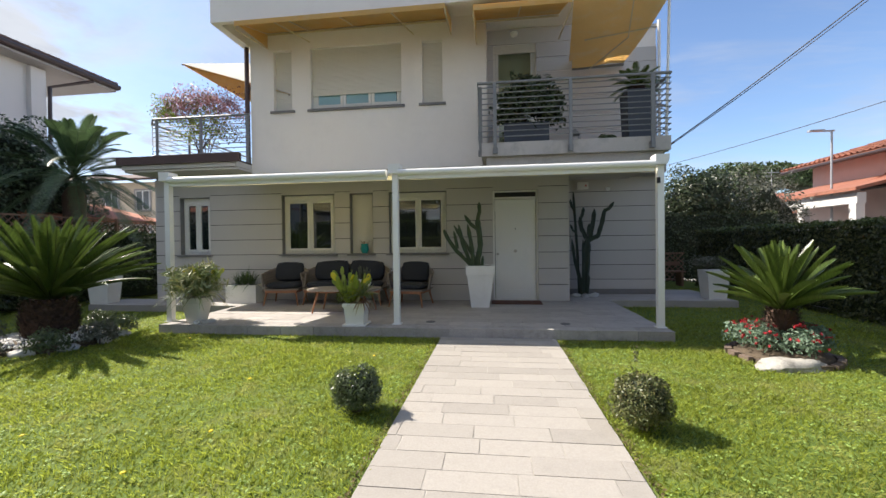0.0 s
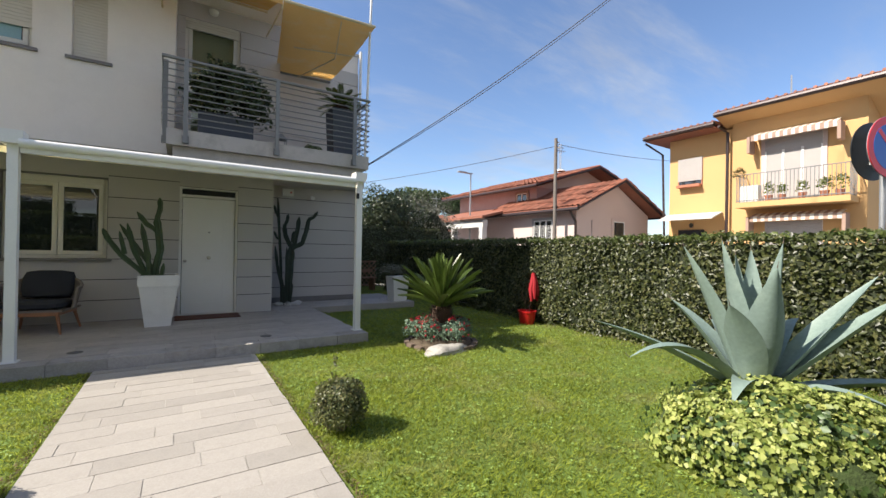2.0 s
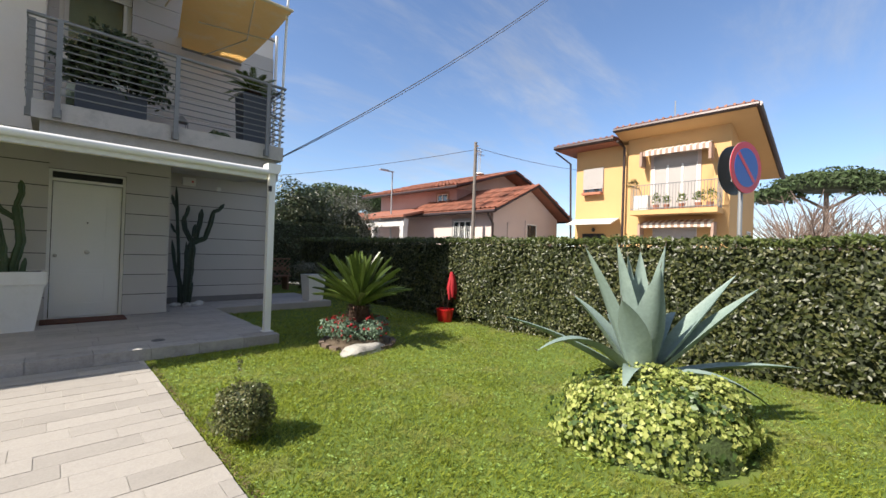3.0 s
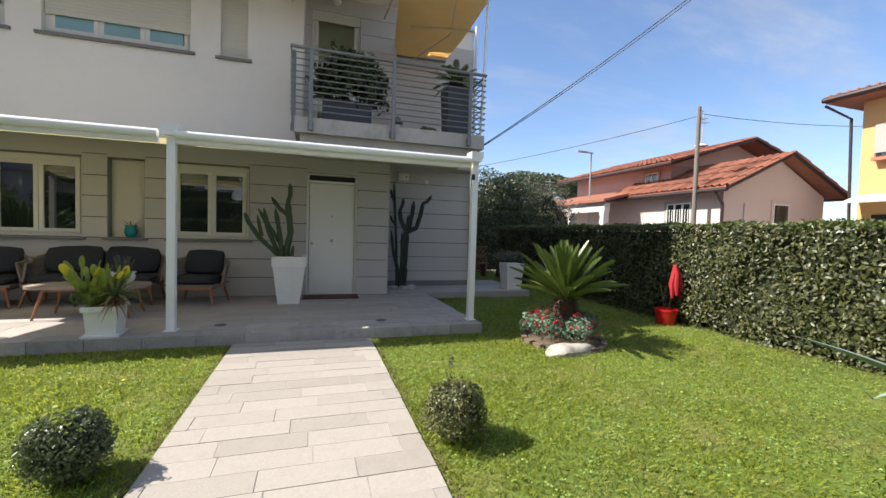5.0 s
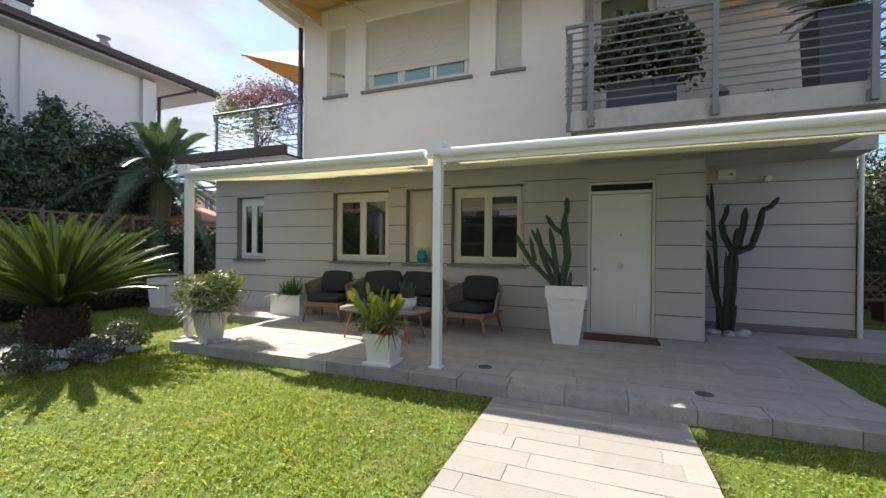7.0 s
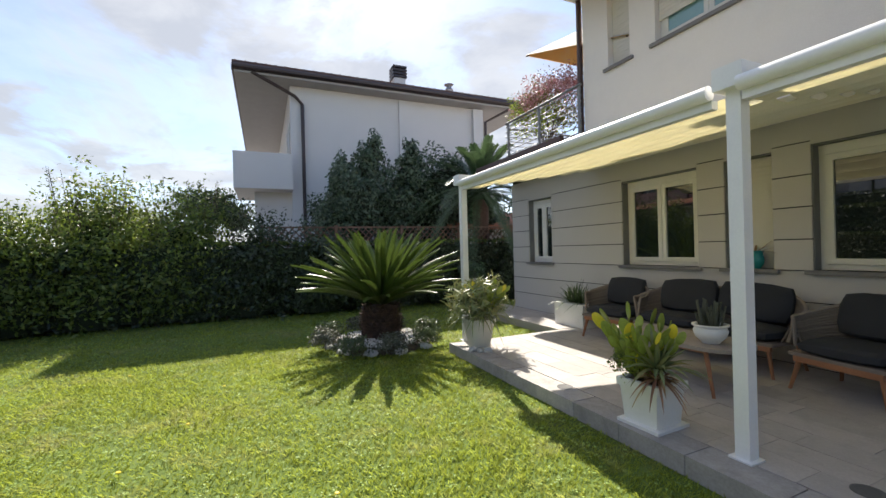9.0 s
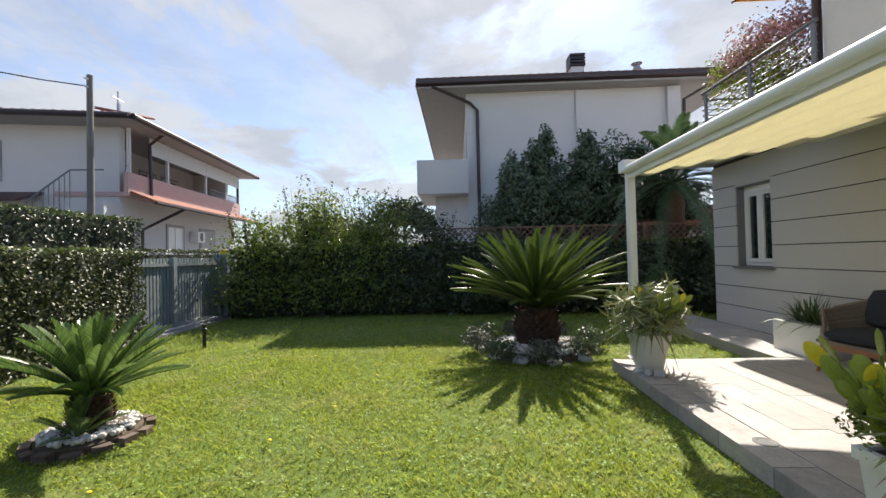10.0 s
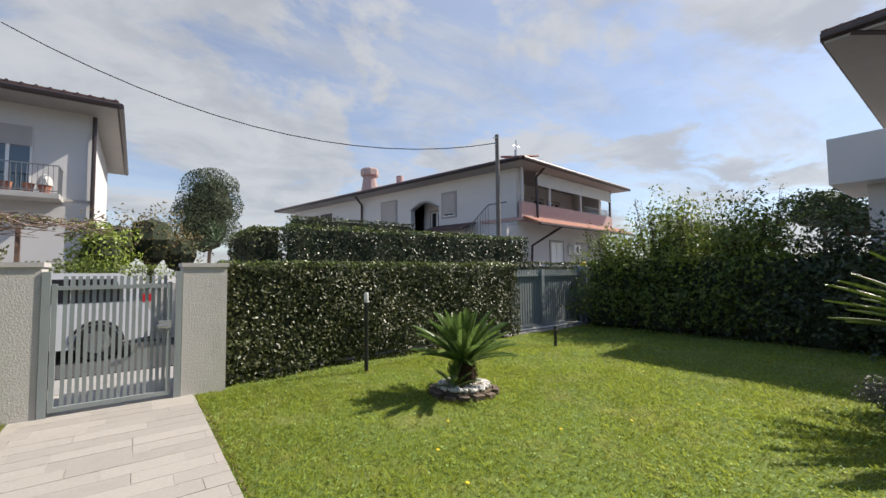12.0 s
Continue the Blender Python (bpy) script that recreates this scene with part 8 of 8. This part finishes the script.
    for i in range(75):
        y = f0 + 0.2 + i * 0.295
        t.tube([m @ Vector((e0 - 0.05, y, 6.53)), m @ Vector((e0 + 1.6, y, 6.87))], 0.05, 5)
    for i in range(37):
        x = e0 + 0.2 + i * 0.295
        t.tube([m @ Vector((x, f0 - 0.05, 6.53)), m @ Vector((x, f0 + 1.2, 6.75))], 0.05, 5)
    tagged(part("tile_rolls", t, M["tile_dusty"], h), kind="stuff")
    g = B().tube([m @ Vector((e0 - .08, f0, 6.44)), m @ Vector((e0 - .08, f1, 6.44))], 0.10, 8).tube([m @ Vector((e0, f0 - .08, 6.44)), m @ Vector((e1, f0 - .08, 6.44))], 0.10, 8)
    g.tube([m @ Vector((-0.9, 11.2, 6.4)), m @ Vector((-0.1, 11.6, 5.9)), m @ Vector((-0.08, 11.6, 3.0))], 0.07, 8).tube([m @ Vector((1.0, -0.9, 6.4)), m @ Vector((1.1, -0.35, 6.0)), m @ Vector((1.1, -0.4, 4.0))], 0.06, 8).tube([m @ Vector((2.0, -1.1, 3.6)), m @ Vector((0.9, -0.2, 2.7)), m @ Vector((0.9, -0.1, 0))], 0.06, 8)
    part("gutter", g, M["gutter"], h, "dark gutters and downpipes")
    ch = Vector((m @ Vector((0.6, 11.7, 0))))
    c = part("chimney", B().lathe([(0.62, 6.6), (0.42, 7.9)], (ch.x, ch.y, 0), 12), M["pink_chimney"], h, "conical pinkish chimney")
    part("chimney_cap", B().lathe([(0.55, 7.9), (0.6, 8.0), (0.6, 8.35), (0.5, 8.45)], (ch.x, ch.y, 0), 8), M["pink_chimney"], c)
    ch = Vector((m @ Vector((1.0, 9.2, 0))))
    c = part("chimney", B().cyl((ch.x, ch.y, 6.6), (ch.x, ch.y, 7.6), 0.22), M["pink_band"], h)
    part("antenna", B().tube([m @ Vector((1.5, 1.0, 6.6)), m @ Vector((1.5, 1.0, 8.2))], 0.025, 5).tube([m @ Vector((1.2, 1.0, 7.9)), m @ Vector((1.8, 1.0, 7.9))], 0.02, 5), M["galv"], h)
    part("vent_pipe", B().tube([m @ Vector((0.3, 0.2, 6.6)), m @ Vector((0.3, 0.2, 7.3))], 0.06, 6), M["galv"], h)
    return h


def white_house_gate():
    h = empty("plain_white_house", "white rendered house with a balcony and terracotta pots beyond the gate", "house")
    part("wall", B().box(1.5, 14, -21, -12.4, 0, 6.9), M["house_white"], h, "white rendered wall")
    b = B().poly([(0.82, -11.2, 6.9), (15, -11.2, 6.9), (15, -16.5, 8.0), (4, -16.5, 8.0)], 0.14).poly([(0.82, -11.2, 6.9), (4, -16.5, 8.0), (0.82, -22, 6.9)], 0.14)
    part("roof", b, M["tile_brown"], h, "dark red tiled roof")
    part("soffit", B().box(0.86, 15, -22, -11.25, 6.78, 6.86), M["soffit"], h)
    t = B()
    for i in range(48):
        x = 0.9 + i * 0.3
        t.tube([(x, -11.15, 7.01), (x + 0.1, -12.6, 7.32)], 0.05, 5)
    tagged(part("tile_rolls", t, M["tile_brown"], h), kind="stuff")
    part("gutter", B().tube([(0.78, -11.12, 6.85), (15, -11.12, 6.85)], 0.1, 8).tube([(0.78, -11.12, 6.85), (0.78, -22, 6.85)], 0.1, 8).tube([(1.45, -12.3, 6.7), (1.45, -12.3, 0)], 0.06, 8), M["gutter"], h, "brown gutters")
    m = Matrix.Translation((0, -12.4, 0)) @ Matrix.Rotation(math.pi, 4, "Z")
    face_window(h, m, -4.5, -2.9, 4.05, 6.1, blind=0.3, bars=3)
    part("balcony_slab", B().box(2.15, 6.0, -12.4, -11.4, 3.8, 3.95), M["concrete"], h)
    far_rail(h, m, -6.0, -2.18, -0.95, 3.95, 4.8, ends=0.9)
    part("ledge", B().box(1.46, 14, -12.42, -12.36, 3.86, 3.94), M["concrete"], h)
    for x, s in ((2.5, 0.16), (2.85, 0.13), (3.3, 0.12)):
        part("flower_pot", B().lathe([(s * 0.7, 0), (s, 0.25), (s * 1.1, 0.28)], (x, -11.7, 3.95), 12), M["terracotta"], h)
    part("plastic_sheet", B().lathe([(0.2, 0), (0.16, 0.2), (0.05, 0.35)], (2.5, -11.7, 4.2), 9), M["umbrella_white"], h)


yellow_house(); pink_house(); orange_house(); white_house_west(); white_house_street(); white_house_gate()

# ---- trees round about ----
hedge("far_low_hedge", -12.5, -7.0, -3.6, -2.9, 1.75, 5000, 0.07, "low dark hedge behind the sliding gate", leaf="hedge_dark", top="hedge")
hedge("back_hedge", -10.40, -9.85, -1.6, 12.0, 1.75, 16000, 0.09, "dark shady hedge along the boundary wall", leaf="hedge_dark", top="shrub")
tree("bay_tree", -12.2, 6.6, 4.6, [(0.2, -0.2, 2.8, 1.0, 1.1, 1.4), (0, 1.1, 2.7, 1.1, 1.2, 1.4), (0.1, 0.1, 4.0, 0.5, 0.55, 0.85), (0.2, 1.5, 3.8, 0.55, 0.6, 0.85), (0.2, -0.8, 3.4, 0.4, 0.4, 0.7), (0.2, 0.3, 4.6, 0.26, 0.28, 0.6), (0.2, 1.5, 4.5, 0.28, 0.3, 0.6), (0.2, -0.75, 4.0, 0.22, 0.22, 0.5), (0.2, -1.1, 2.2, 0.7, 0.8, 1.0)], "dense glossy bay tree behind the fence", "bay", 22000, 0.11)
tree("dark_tree", -12.5, 9.6, 4.9, [(0, 0, 3.4, 1.2, 1.3, 1.5), (0.2, 1.1, 2.5, 1.0, 1.2, 1.3), (0.2, -0.6, 2.4, 1.0, 1.2, 1.3)], "dark evergreen tree behind the fence", "bay", 13000, 0.11, lump=0.3)
PALM = (-10.9, 10.0)
dp = rosette("date_palm", PALM[0], PALM[1], 3.3, 56, 2.9, M["palm"], "large feathery date palm behind the fence", "palm", rises=(-0.3, 1.35), droop=0.6, pairs=64, leaflet=0.36, width=0.012, seed=21, v=0.3)
part("trunk", B().lathe([(0.28, 0), (0.24, 1.5), (0.26, 2.8), (0.12, 3.05)], (PALM[0], PALM[1], 0), 14), M["cyc_trunk"], dp, "rough brown trunk", smooth=True)
tree("round_dark_tree", 7.9, 16.3, 4.2, [(0, 0, 2.6, 1.6, 1.6, 1.45), (-0.8, 0.3, 2.2, 1.0, 1.0, 1.1)], "round dark green tree behind the lattice screen", "hedge_dark", 6500, 0.12)
tree("grey_green_tree", 10.9, 18.6, 4.4, [(0, 0, 2.7, 1.8, 1.7, 1.5), (-1.0, -0.2, 2.9, 1.0, 1.1, 1.1), (1.2, 0.2, 2.1, 1.0, 1.0, 1.1)], "round grey-green tree behind the hedge", "olive", 6000, 0.12)
tree("umbrella_pine", 36, 62.0, 12, [(0, 0, 9.6, 8.0, 5.0, 2.3), (-5.5, 0, 8.8, 4.5, 3, 1.8), (6.0, 0, 9.4, 4.8, 3, 2.1), (12, 4, 8.2, 4.2, 3, 1.8)], "broad dark umbrella pines on the skyline", "pine", 9000, 0.5, trunk_r=0.3, lump=0.12)
tree("umbrella_pine", 62, 3.4, 12, [(0, 0, 10.2, 4.5, 5.5, 1.5), (0, -6, 9.6, 3.5, 4.5, 1.3), (2, 5, 9.3, 3, 3, 1.1)], "umbrella pine on a tall trunk beyond the ochre house", "pine", 7000, 0.45, trunk_r=0.35, lump=0.12)
for i, (x, y, s) in enumerate(((33, 3.5, 1.5), (34, 2.2, 1.6), (35, 0.9, 1.4), (33, -0.6, 1.3), (36, 3.2, 1.8), (34, -3.0, 1.3))):
    t = empty("bare_tree", "leafless reddish twiggy tree", "tree")
    b = B()
    r = random.Random(i + 40)
    b.cyl((x, y, 0), (x, y, 1.6), 0.12, 0.1, 7)
    for k in range(34):
        a, e, L = r.uniform(0, 6.28), r.uniform(0.5, 1.4), r.uniform(1.2, 2.6) * s
        p = Vector((x, y, r.uniform(1.2, 2.0)))
        q = p + Vector((math.cos(a) * math.cos(e), math.sin(a) * math.cos(e), math.sin(e))) * L
        b.tube([p, q], [0.05, 0.02], 5)
        for j in range(5):
            a2 = a + r.uniform(-1, 1)
            w = p.lerp(q, r.uniform(0.4, 1))
            b.tube([w, w + Vector((math.cos(a2) * 0.5, math.sin(a2) * 0.5, r.uniform(0.2, 0.8))) * s], [0.018, 0.006], 4)
    part("branches", b, M["bare"], t, "reddish bare branches")
tree("round_cypress", -2.9, -19.8, 7.3, [(0, 0, 5.3, 1.6, 1.6, 1.9), (0.3, 0, 3.9, 1.75, 1.7, 1.9)], "rounded dark cypress-like tree", "far_tree", 15000, 0.11, lump=0.08)
tree("rusty_shrub_tree", -0.1, -9.6, 3.7, [(0, 0, 2.5, 1.1, 1.0, 1.0), (0.8, 0.2, 2.3, 0.8, 0.8, 0.9), (-0.7, 0, 2.1, 0.7, 0.7, 0.8)], "rusty and green thin-leaved garden tree", "autumn", 2600, 0.09, lump=0.3, shell=0.8)
tree("laurel_bush", 0.95, -8.3, 2.9, [(0, 0, 2.0, 0.75, 0.7, 0.8), (0.1, 0, 1.4, 0.8, 0.7, 0.7)], "yellow-green laurel bush by the neighbour's wall", "lime_leaf", 2600, 0.10)
rosette("yucca", -1.75, -9.4, 2.5, 30, 0.9, M["palm"], "spiky green yucca over the hedge", "palm", rises=(-0.2, 1.4), droop=0.2, pairs=3, leaflet=0.1, width=0.03, seed=31)
tree("small_pine_far", -22.5, 1.2, 4.6, [(0, 0, 3.8, 1.7, 1.7, 1.0), (0.4, 1.2, 3.2, 1.0, 1.2, 0.8)], "dark rounded pine behind the shrubs", "pine", 3500, 0.16)
tree("mixed_far_tree", -17.5, -2.0, 3.4, [(0, 0, 2.4, 1.5, 1.5, 1.1), (0.5, 1.8, 2.2, 1.2, 1.2, 1.0)], "mid-green tree beyond the grey gate", "shrub", 3500, 0.12)
hedge("far_third_hedge", -9.5, -4.2, -10.6, -9.8, 3.6, 5000, 0.1, "tall dark hedge further down the street", leaf="hedge_dark", top="hedge")
v = empty("vine_pergola", "bare brown vine over a wire pergola beyond the gate", "vine")
b = B()
r = random.Random(77)
for k in range(60):
    x0, y0, z0 = r.uniform(0.9, 4.2), r.uniform(-8.2, -6.9), r.uniform(2.5, 2.85)
    b.tube([(x0, y0, z0), (x0 + r.uniform(-.5, .5), y0 + r.uniform(-.3, .3), z0 + r.uniform(-.15, .15)), (x0 + r.uniform(-.9, .9), y0 + r.uniform(-.4, .4), z0 + r.uniform(-.2, .15))], [0.02, 0.014, 0.006], 4)
part("vine_tangle", b, M["bare"], v)
part("post", B().box(2.3, 2.38, -7.6, -7.52, 0, 2.6).box(4.1, 4.18, -7.6, -7.52, 0, 2.6), M["trellis"], v)
foliage("vine_leafage", [((2.4, -7.5, 2.65), (1.6, 0.6, 0.2))], 700, 0.07, M["autumn"], v)
g = empty("climber_hedge", "climbing green hedge on the neighbour's fence", "hedge")
part("fence", B().box(-1.2, 6.0, -6.75, -6.7, 0, 1.3), M["pier"], g)
foliage("leafage", [((1.0, -6.6, 1.5), (1.6, 0.25, 0.3)), ((3.4, -6.6, 1.5), (1.6, 0.25, 0.3))], 3000, 0.07, M["shrub"], g)
hedge("rear_hedge", 4.4, 9.5, 14.6, 15.4, 2.3, 7000, 0.09, "dark hedge behind the lattice screen", leaf="hedge_dark", top="hedge")
fp2 = rosette("fan_palm", 3.9, 17.5, 8.3, 26, 1.4, M["palm"], "tall palm behind the upper floor of the villa", "palm", rises=(-0.3, 1.2), droop=0.4, pairs=26, leaflet=0.35, width=0.02, seed=33)
part("trunk", B().cyl((3.9, 17.5, 0), (3.9, 17.5, 8.35), 0.17, 0.14, 12), M["cyc_trunk"], fp2, smooth=True)


# ---- paving, kerbs, grass ----
def pavers(parent, x0, x1, y0, y1, z, lx, ly, material, joint=0.006, h=0.012, seed=0, skip=None, widths=(0.8, 1.0, 1.0, 1.25)):
    r = random.Random(seed)
    kinds = {}
    y, row = y0, 0
    while y < y1 - 0.03:
        d = min(ly, y1 - y)
        x = x0 - r.uniform(0, 0.9) * lx
        while x < x1 - 0.01:
            w = lx * r.choice(widths)
            a, c = max(x, x0), min(x + w, x1)
            if c - a > 0.05 and not (skip and skip((a + c) / 2, y + d / 2)):
                key = (round(c - a, 2), round(d, 3))
                if key not in kinds:
                    kinds[key] = mesh_of(B().box(0, key[0] - joint, 0, key[1] - joint, 0, h).bevel(0.0025, 1), M[material])
                ob = new("paver", kinds[key])
                ob.location = (a + joint / 2, y + joint / 2, z + r.uniform(-0.0015, 0.0015))
                ob.parent = parent
            x += w
        y += ly
        row += 1


path = empty("garden_path", "path of sandy stone pavers in running bond", kind="structure")
pavers(path, -0.35, 1.26, -0.86, 6.05, 0.008, 0.54, 0.205, "paver", joint=0.005, seed=3, widths=(1.0,))
patio = empty("patio_floor", "grey stone tiled terrace floor", kind="structure")
pavers(patio, -4.82, 2.80, 6.32, 8.93, PZ - 0.011, 0.52, 0.26, "patio_tile", joint=0.004, h=0.011, seed=5)
pavers(patio, 1.98, 2.80, 8.94, 10.16, PZ - 0.011, 0.52, 0.26, "patio_tile", joint=0.004, h=0.011, seed=6)
pavers(patio, 2.81, 5.3, 9.1, 10.16, PZ - 0.011, 0.52, 0.26, "patio_tile", joint=0.004, h=0.011, seed=7)
pavers(patio, -8.3, -4.83, 8.0, 8.93, PZ - 0.011, 0.52, 0.26, "patio_tile", joint=0.004, h=0.011, seed=8)
kerb = empty("terrace_kerb", "row of grey kerb stones along the terrace", kind="structure")
rk = random.Random(9)
x = -4.86
while x < 2.8:
    L = min(0.52 + rk.uniform(-0.03, 0.03), 2.84 - x)
    if L < 0.1:
        break
    ob = new("kerb_stone", mesh_of(B().box(0, L - 0.008, 0, 0.255, 0, 0.135).bevel(0.006, 2), M["kerb"]))
    ob.location = (x, 6.055, rk.uniform(0.004, 0.009))
    ob.parent = kerb
    x += L


def blades(n, x0, x1, y0, y1, h, w, avoid, material="grass", fade=0.0, name="grass", label="short dense lawn grass"):
    x, y = rng.uniform(x0, x1, n), rng.uniform(y0, y1, n)
    keep = np.ones(n, bool)
    for ax0, ax1, ay0, ay1 in avoid:
        keep &= ~((x > ax0) & (x < ax1) & (y > ay0) & (y < ay1))
    if fade:
        edge = np.minimum(np.minimum(x - x0, x1 - x), y1 - y) / fade
        keep &= rng.random(n) < np.clip(edge, 0, 1)
    for cx, cy, r in ((3.72, 5.4, 0.52), (CYC_L[0], CYC_L[1], 0.8), (-3.06, 1.12, 0.42), (AGAVE[0] - 0.1, AGAVE[1] - 0.1, 0.7)):
        keep &= (x - cx) ** 2 + (y - cy) ** 2 > r * r
    dens = 0.5 + 0.5 * np.sin(x * 1.7 + 2 * np.sin(y * 1.1)) * np.sin(y * 1.9 + 1.3 * np.sin(x * 0.8))
    keep &= rng.random(n) < 0.55 + 0.45 * dens
    x, y, dens = x[keep], y[keep], dens[keep]
    n = len(x)
    a = rng.uniform(0, 2 * np.pi, n)
    lean = rng.uniform(0.2, 1.5, n) * h
    tuft = np.sin(x * 23 + 3 * np.sin(y * 9)) * np.sin(y * 21 + 3 * np.sin(x * 7.3)) + 0.6 * np.sin(x * 51 + y * 13) * np.sin(y * 47 - x * 9)
    hh = h * rng.uniform(0.45, 1.2, n) * (0.75 + 0.35 * dens) * (1 + 0.38 * tuft)
    ww = w * rng.uniform(0.7, 1.3, n)
    b = a + rng.uniform(-0.8, 0.8, n)
    dx, dy = np.cos(a), np.sin(a)
    sx, sy = -np.sin(b) * ww, np.cos(b) * ww
    v = np.empty((n, 4, 3))
    v[:, 0] = np.stack([x - sx, y - sy, np.full(n, -0.004)], 1)
    v[:, 1] = np.stack([x + sx, y + sy, np.full(n, -0.004)], 1)
    v[:, 2] = np.stack([x + dx * lean * 0.4 + sx * 0.7, y + dy * lean * 0.4 + sy * 0.7, hh * 0.6], 1)
    v[:, 3] = np.stack([x + dx * lean, y + dy * lean, hh], 1)
    idx = (np.arange(n)[:, None] * 4 + np.array([[0, 1, 2, 0, 2, 3]])).reshape(-1, 3)
    tagged(new(name, np_mesh(v.reshape(-1, 3), idx, 3, M[material])), label, "grass", kind="stuff")


AVOID = [(-0.36, 1.27, -2, 6.07), (-4.88, 2.85, 6.04, 9.0), (1.9, 2.85, 8.9, 12), (2.8, 5.35, 9.08, 11.3), (-8.35, -4.8, 7.98, 16), (1.9, 4.2, 10.1, 16), (-7.6, 1.98, 8.9, 16), (-0.75, -0.2, -1.6, -0.85)]
blades(430000, -7.5, 6.3, -0.9, 8.0, 0.034, 0.0024, AVOID, fade=3.0)
blades(230000, -10.3, 6.5, -1.5, 12.5, 0.038, 0.0038, AVOID)
# dense pale clover, doubling as painted glints on the grass
n = 11000
px, py = rng.uniform(-9.5, 6.2, n), rng.uniform(-1.2, 7.5, n)
ok = np.ones(n, bool)
for ax0, ax1, ay0, ay1 in AVOID:
    ok &= ~((px > ax0 - .05) & (px < ax1 + .05) & (py > ay0 - .05) & (py < ay1 + .05))
pts = np.stack([px, py, rng.uniform(0.014, 0.026, n)], 1)[ok]
pts = np.repeat(pts, 4, 0) + rng.normal(0, 0.016, (len(pts) * 4, 3)) * (1, 1, 0.2)
tagged(new("clover", leaves(pts, np.tile((0, 0, 1), (len(pts), 1)), 0.017, M["clover"], 0.9, 0.25)), "clover and weeds in the lawn, coloured pale for grass sparkle", "weeds", kind="stuff")
rd = random.Random(3)
for i, (x, y) in enumerate([(-2.9, 2.7), (-3.6, 3.0), (-1.75, 2.35), (-3.95, 5.6), (-2.0, 4.0), (-1.0, 4.9), (-4.6, 3.2), (-5.6, 2.1), (-1.6, 2.9), (-2.2, 1.9)]):
    d = empty("dandelion", "small yellow dandelion in the lawn", "flower", "dandelions in the lawn")
    part("stem", B().cyl((x, y, 0), (x, y, 0.045), 0.002, 0.002, 4), M["grass"], d)
    part("blossom", B().lathe([(0.006, 0.044), (0.017, 0.050), (0.012, 0.056)], (x, y, 0), 10), M["flower_yellow"], d)
# dry litter along the path edges and under the hedge
n = 2600
side = rng.random(n) < 0.5
lx = np.where(side, -0.37 - np.abs(rng.normal(0, 0.03, n)), 1.28 + np.abs(rng.normal(0, 0.03, n)))
ly = rng.uniform(-0.8, 6.0, n)
hx, hy = rng.uniform(6.05, 6.42, 1500), rng.uniform(-0.6, 7.5, 1500)
pts = np.stack([np.concatenate([lx, hx]), np.concatenate([ly, hy]), rng.uniform(0.004, 0.02, n + 1500)], 1)
tagged(new("leaf_litter", leaves(pts, np.tile((0, 0, 1), (len(pts), 1)), 0.022, M["autumn"], 0.5, 0.4)), "dry brown leaf litter beside the path and under the hedge", "litter", kind="stuff")
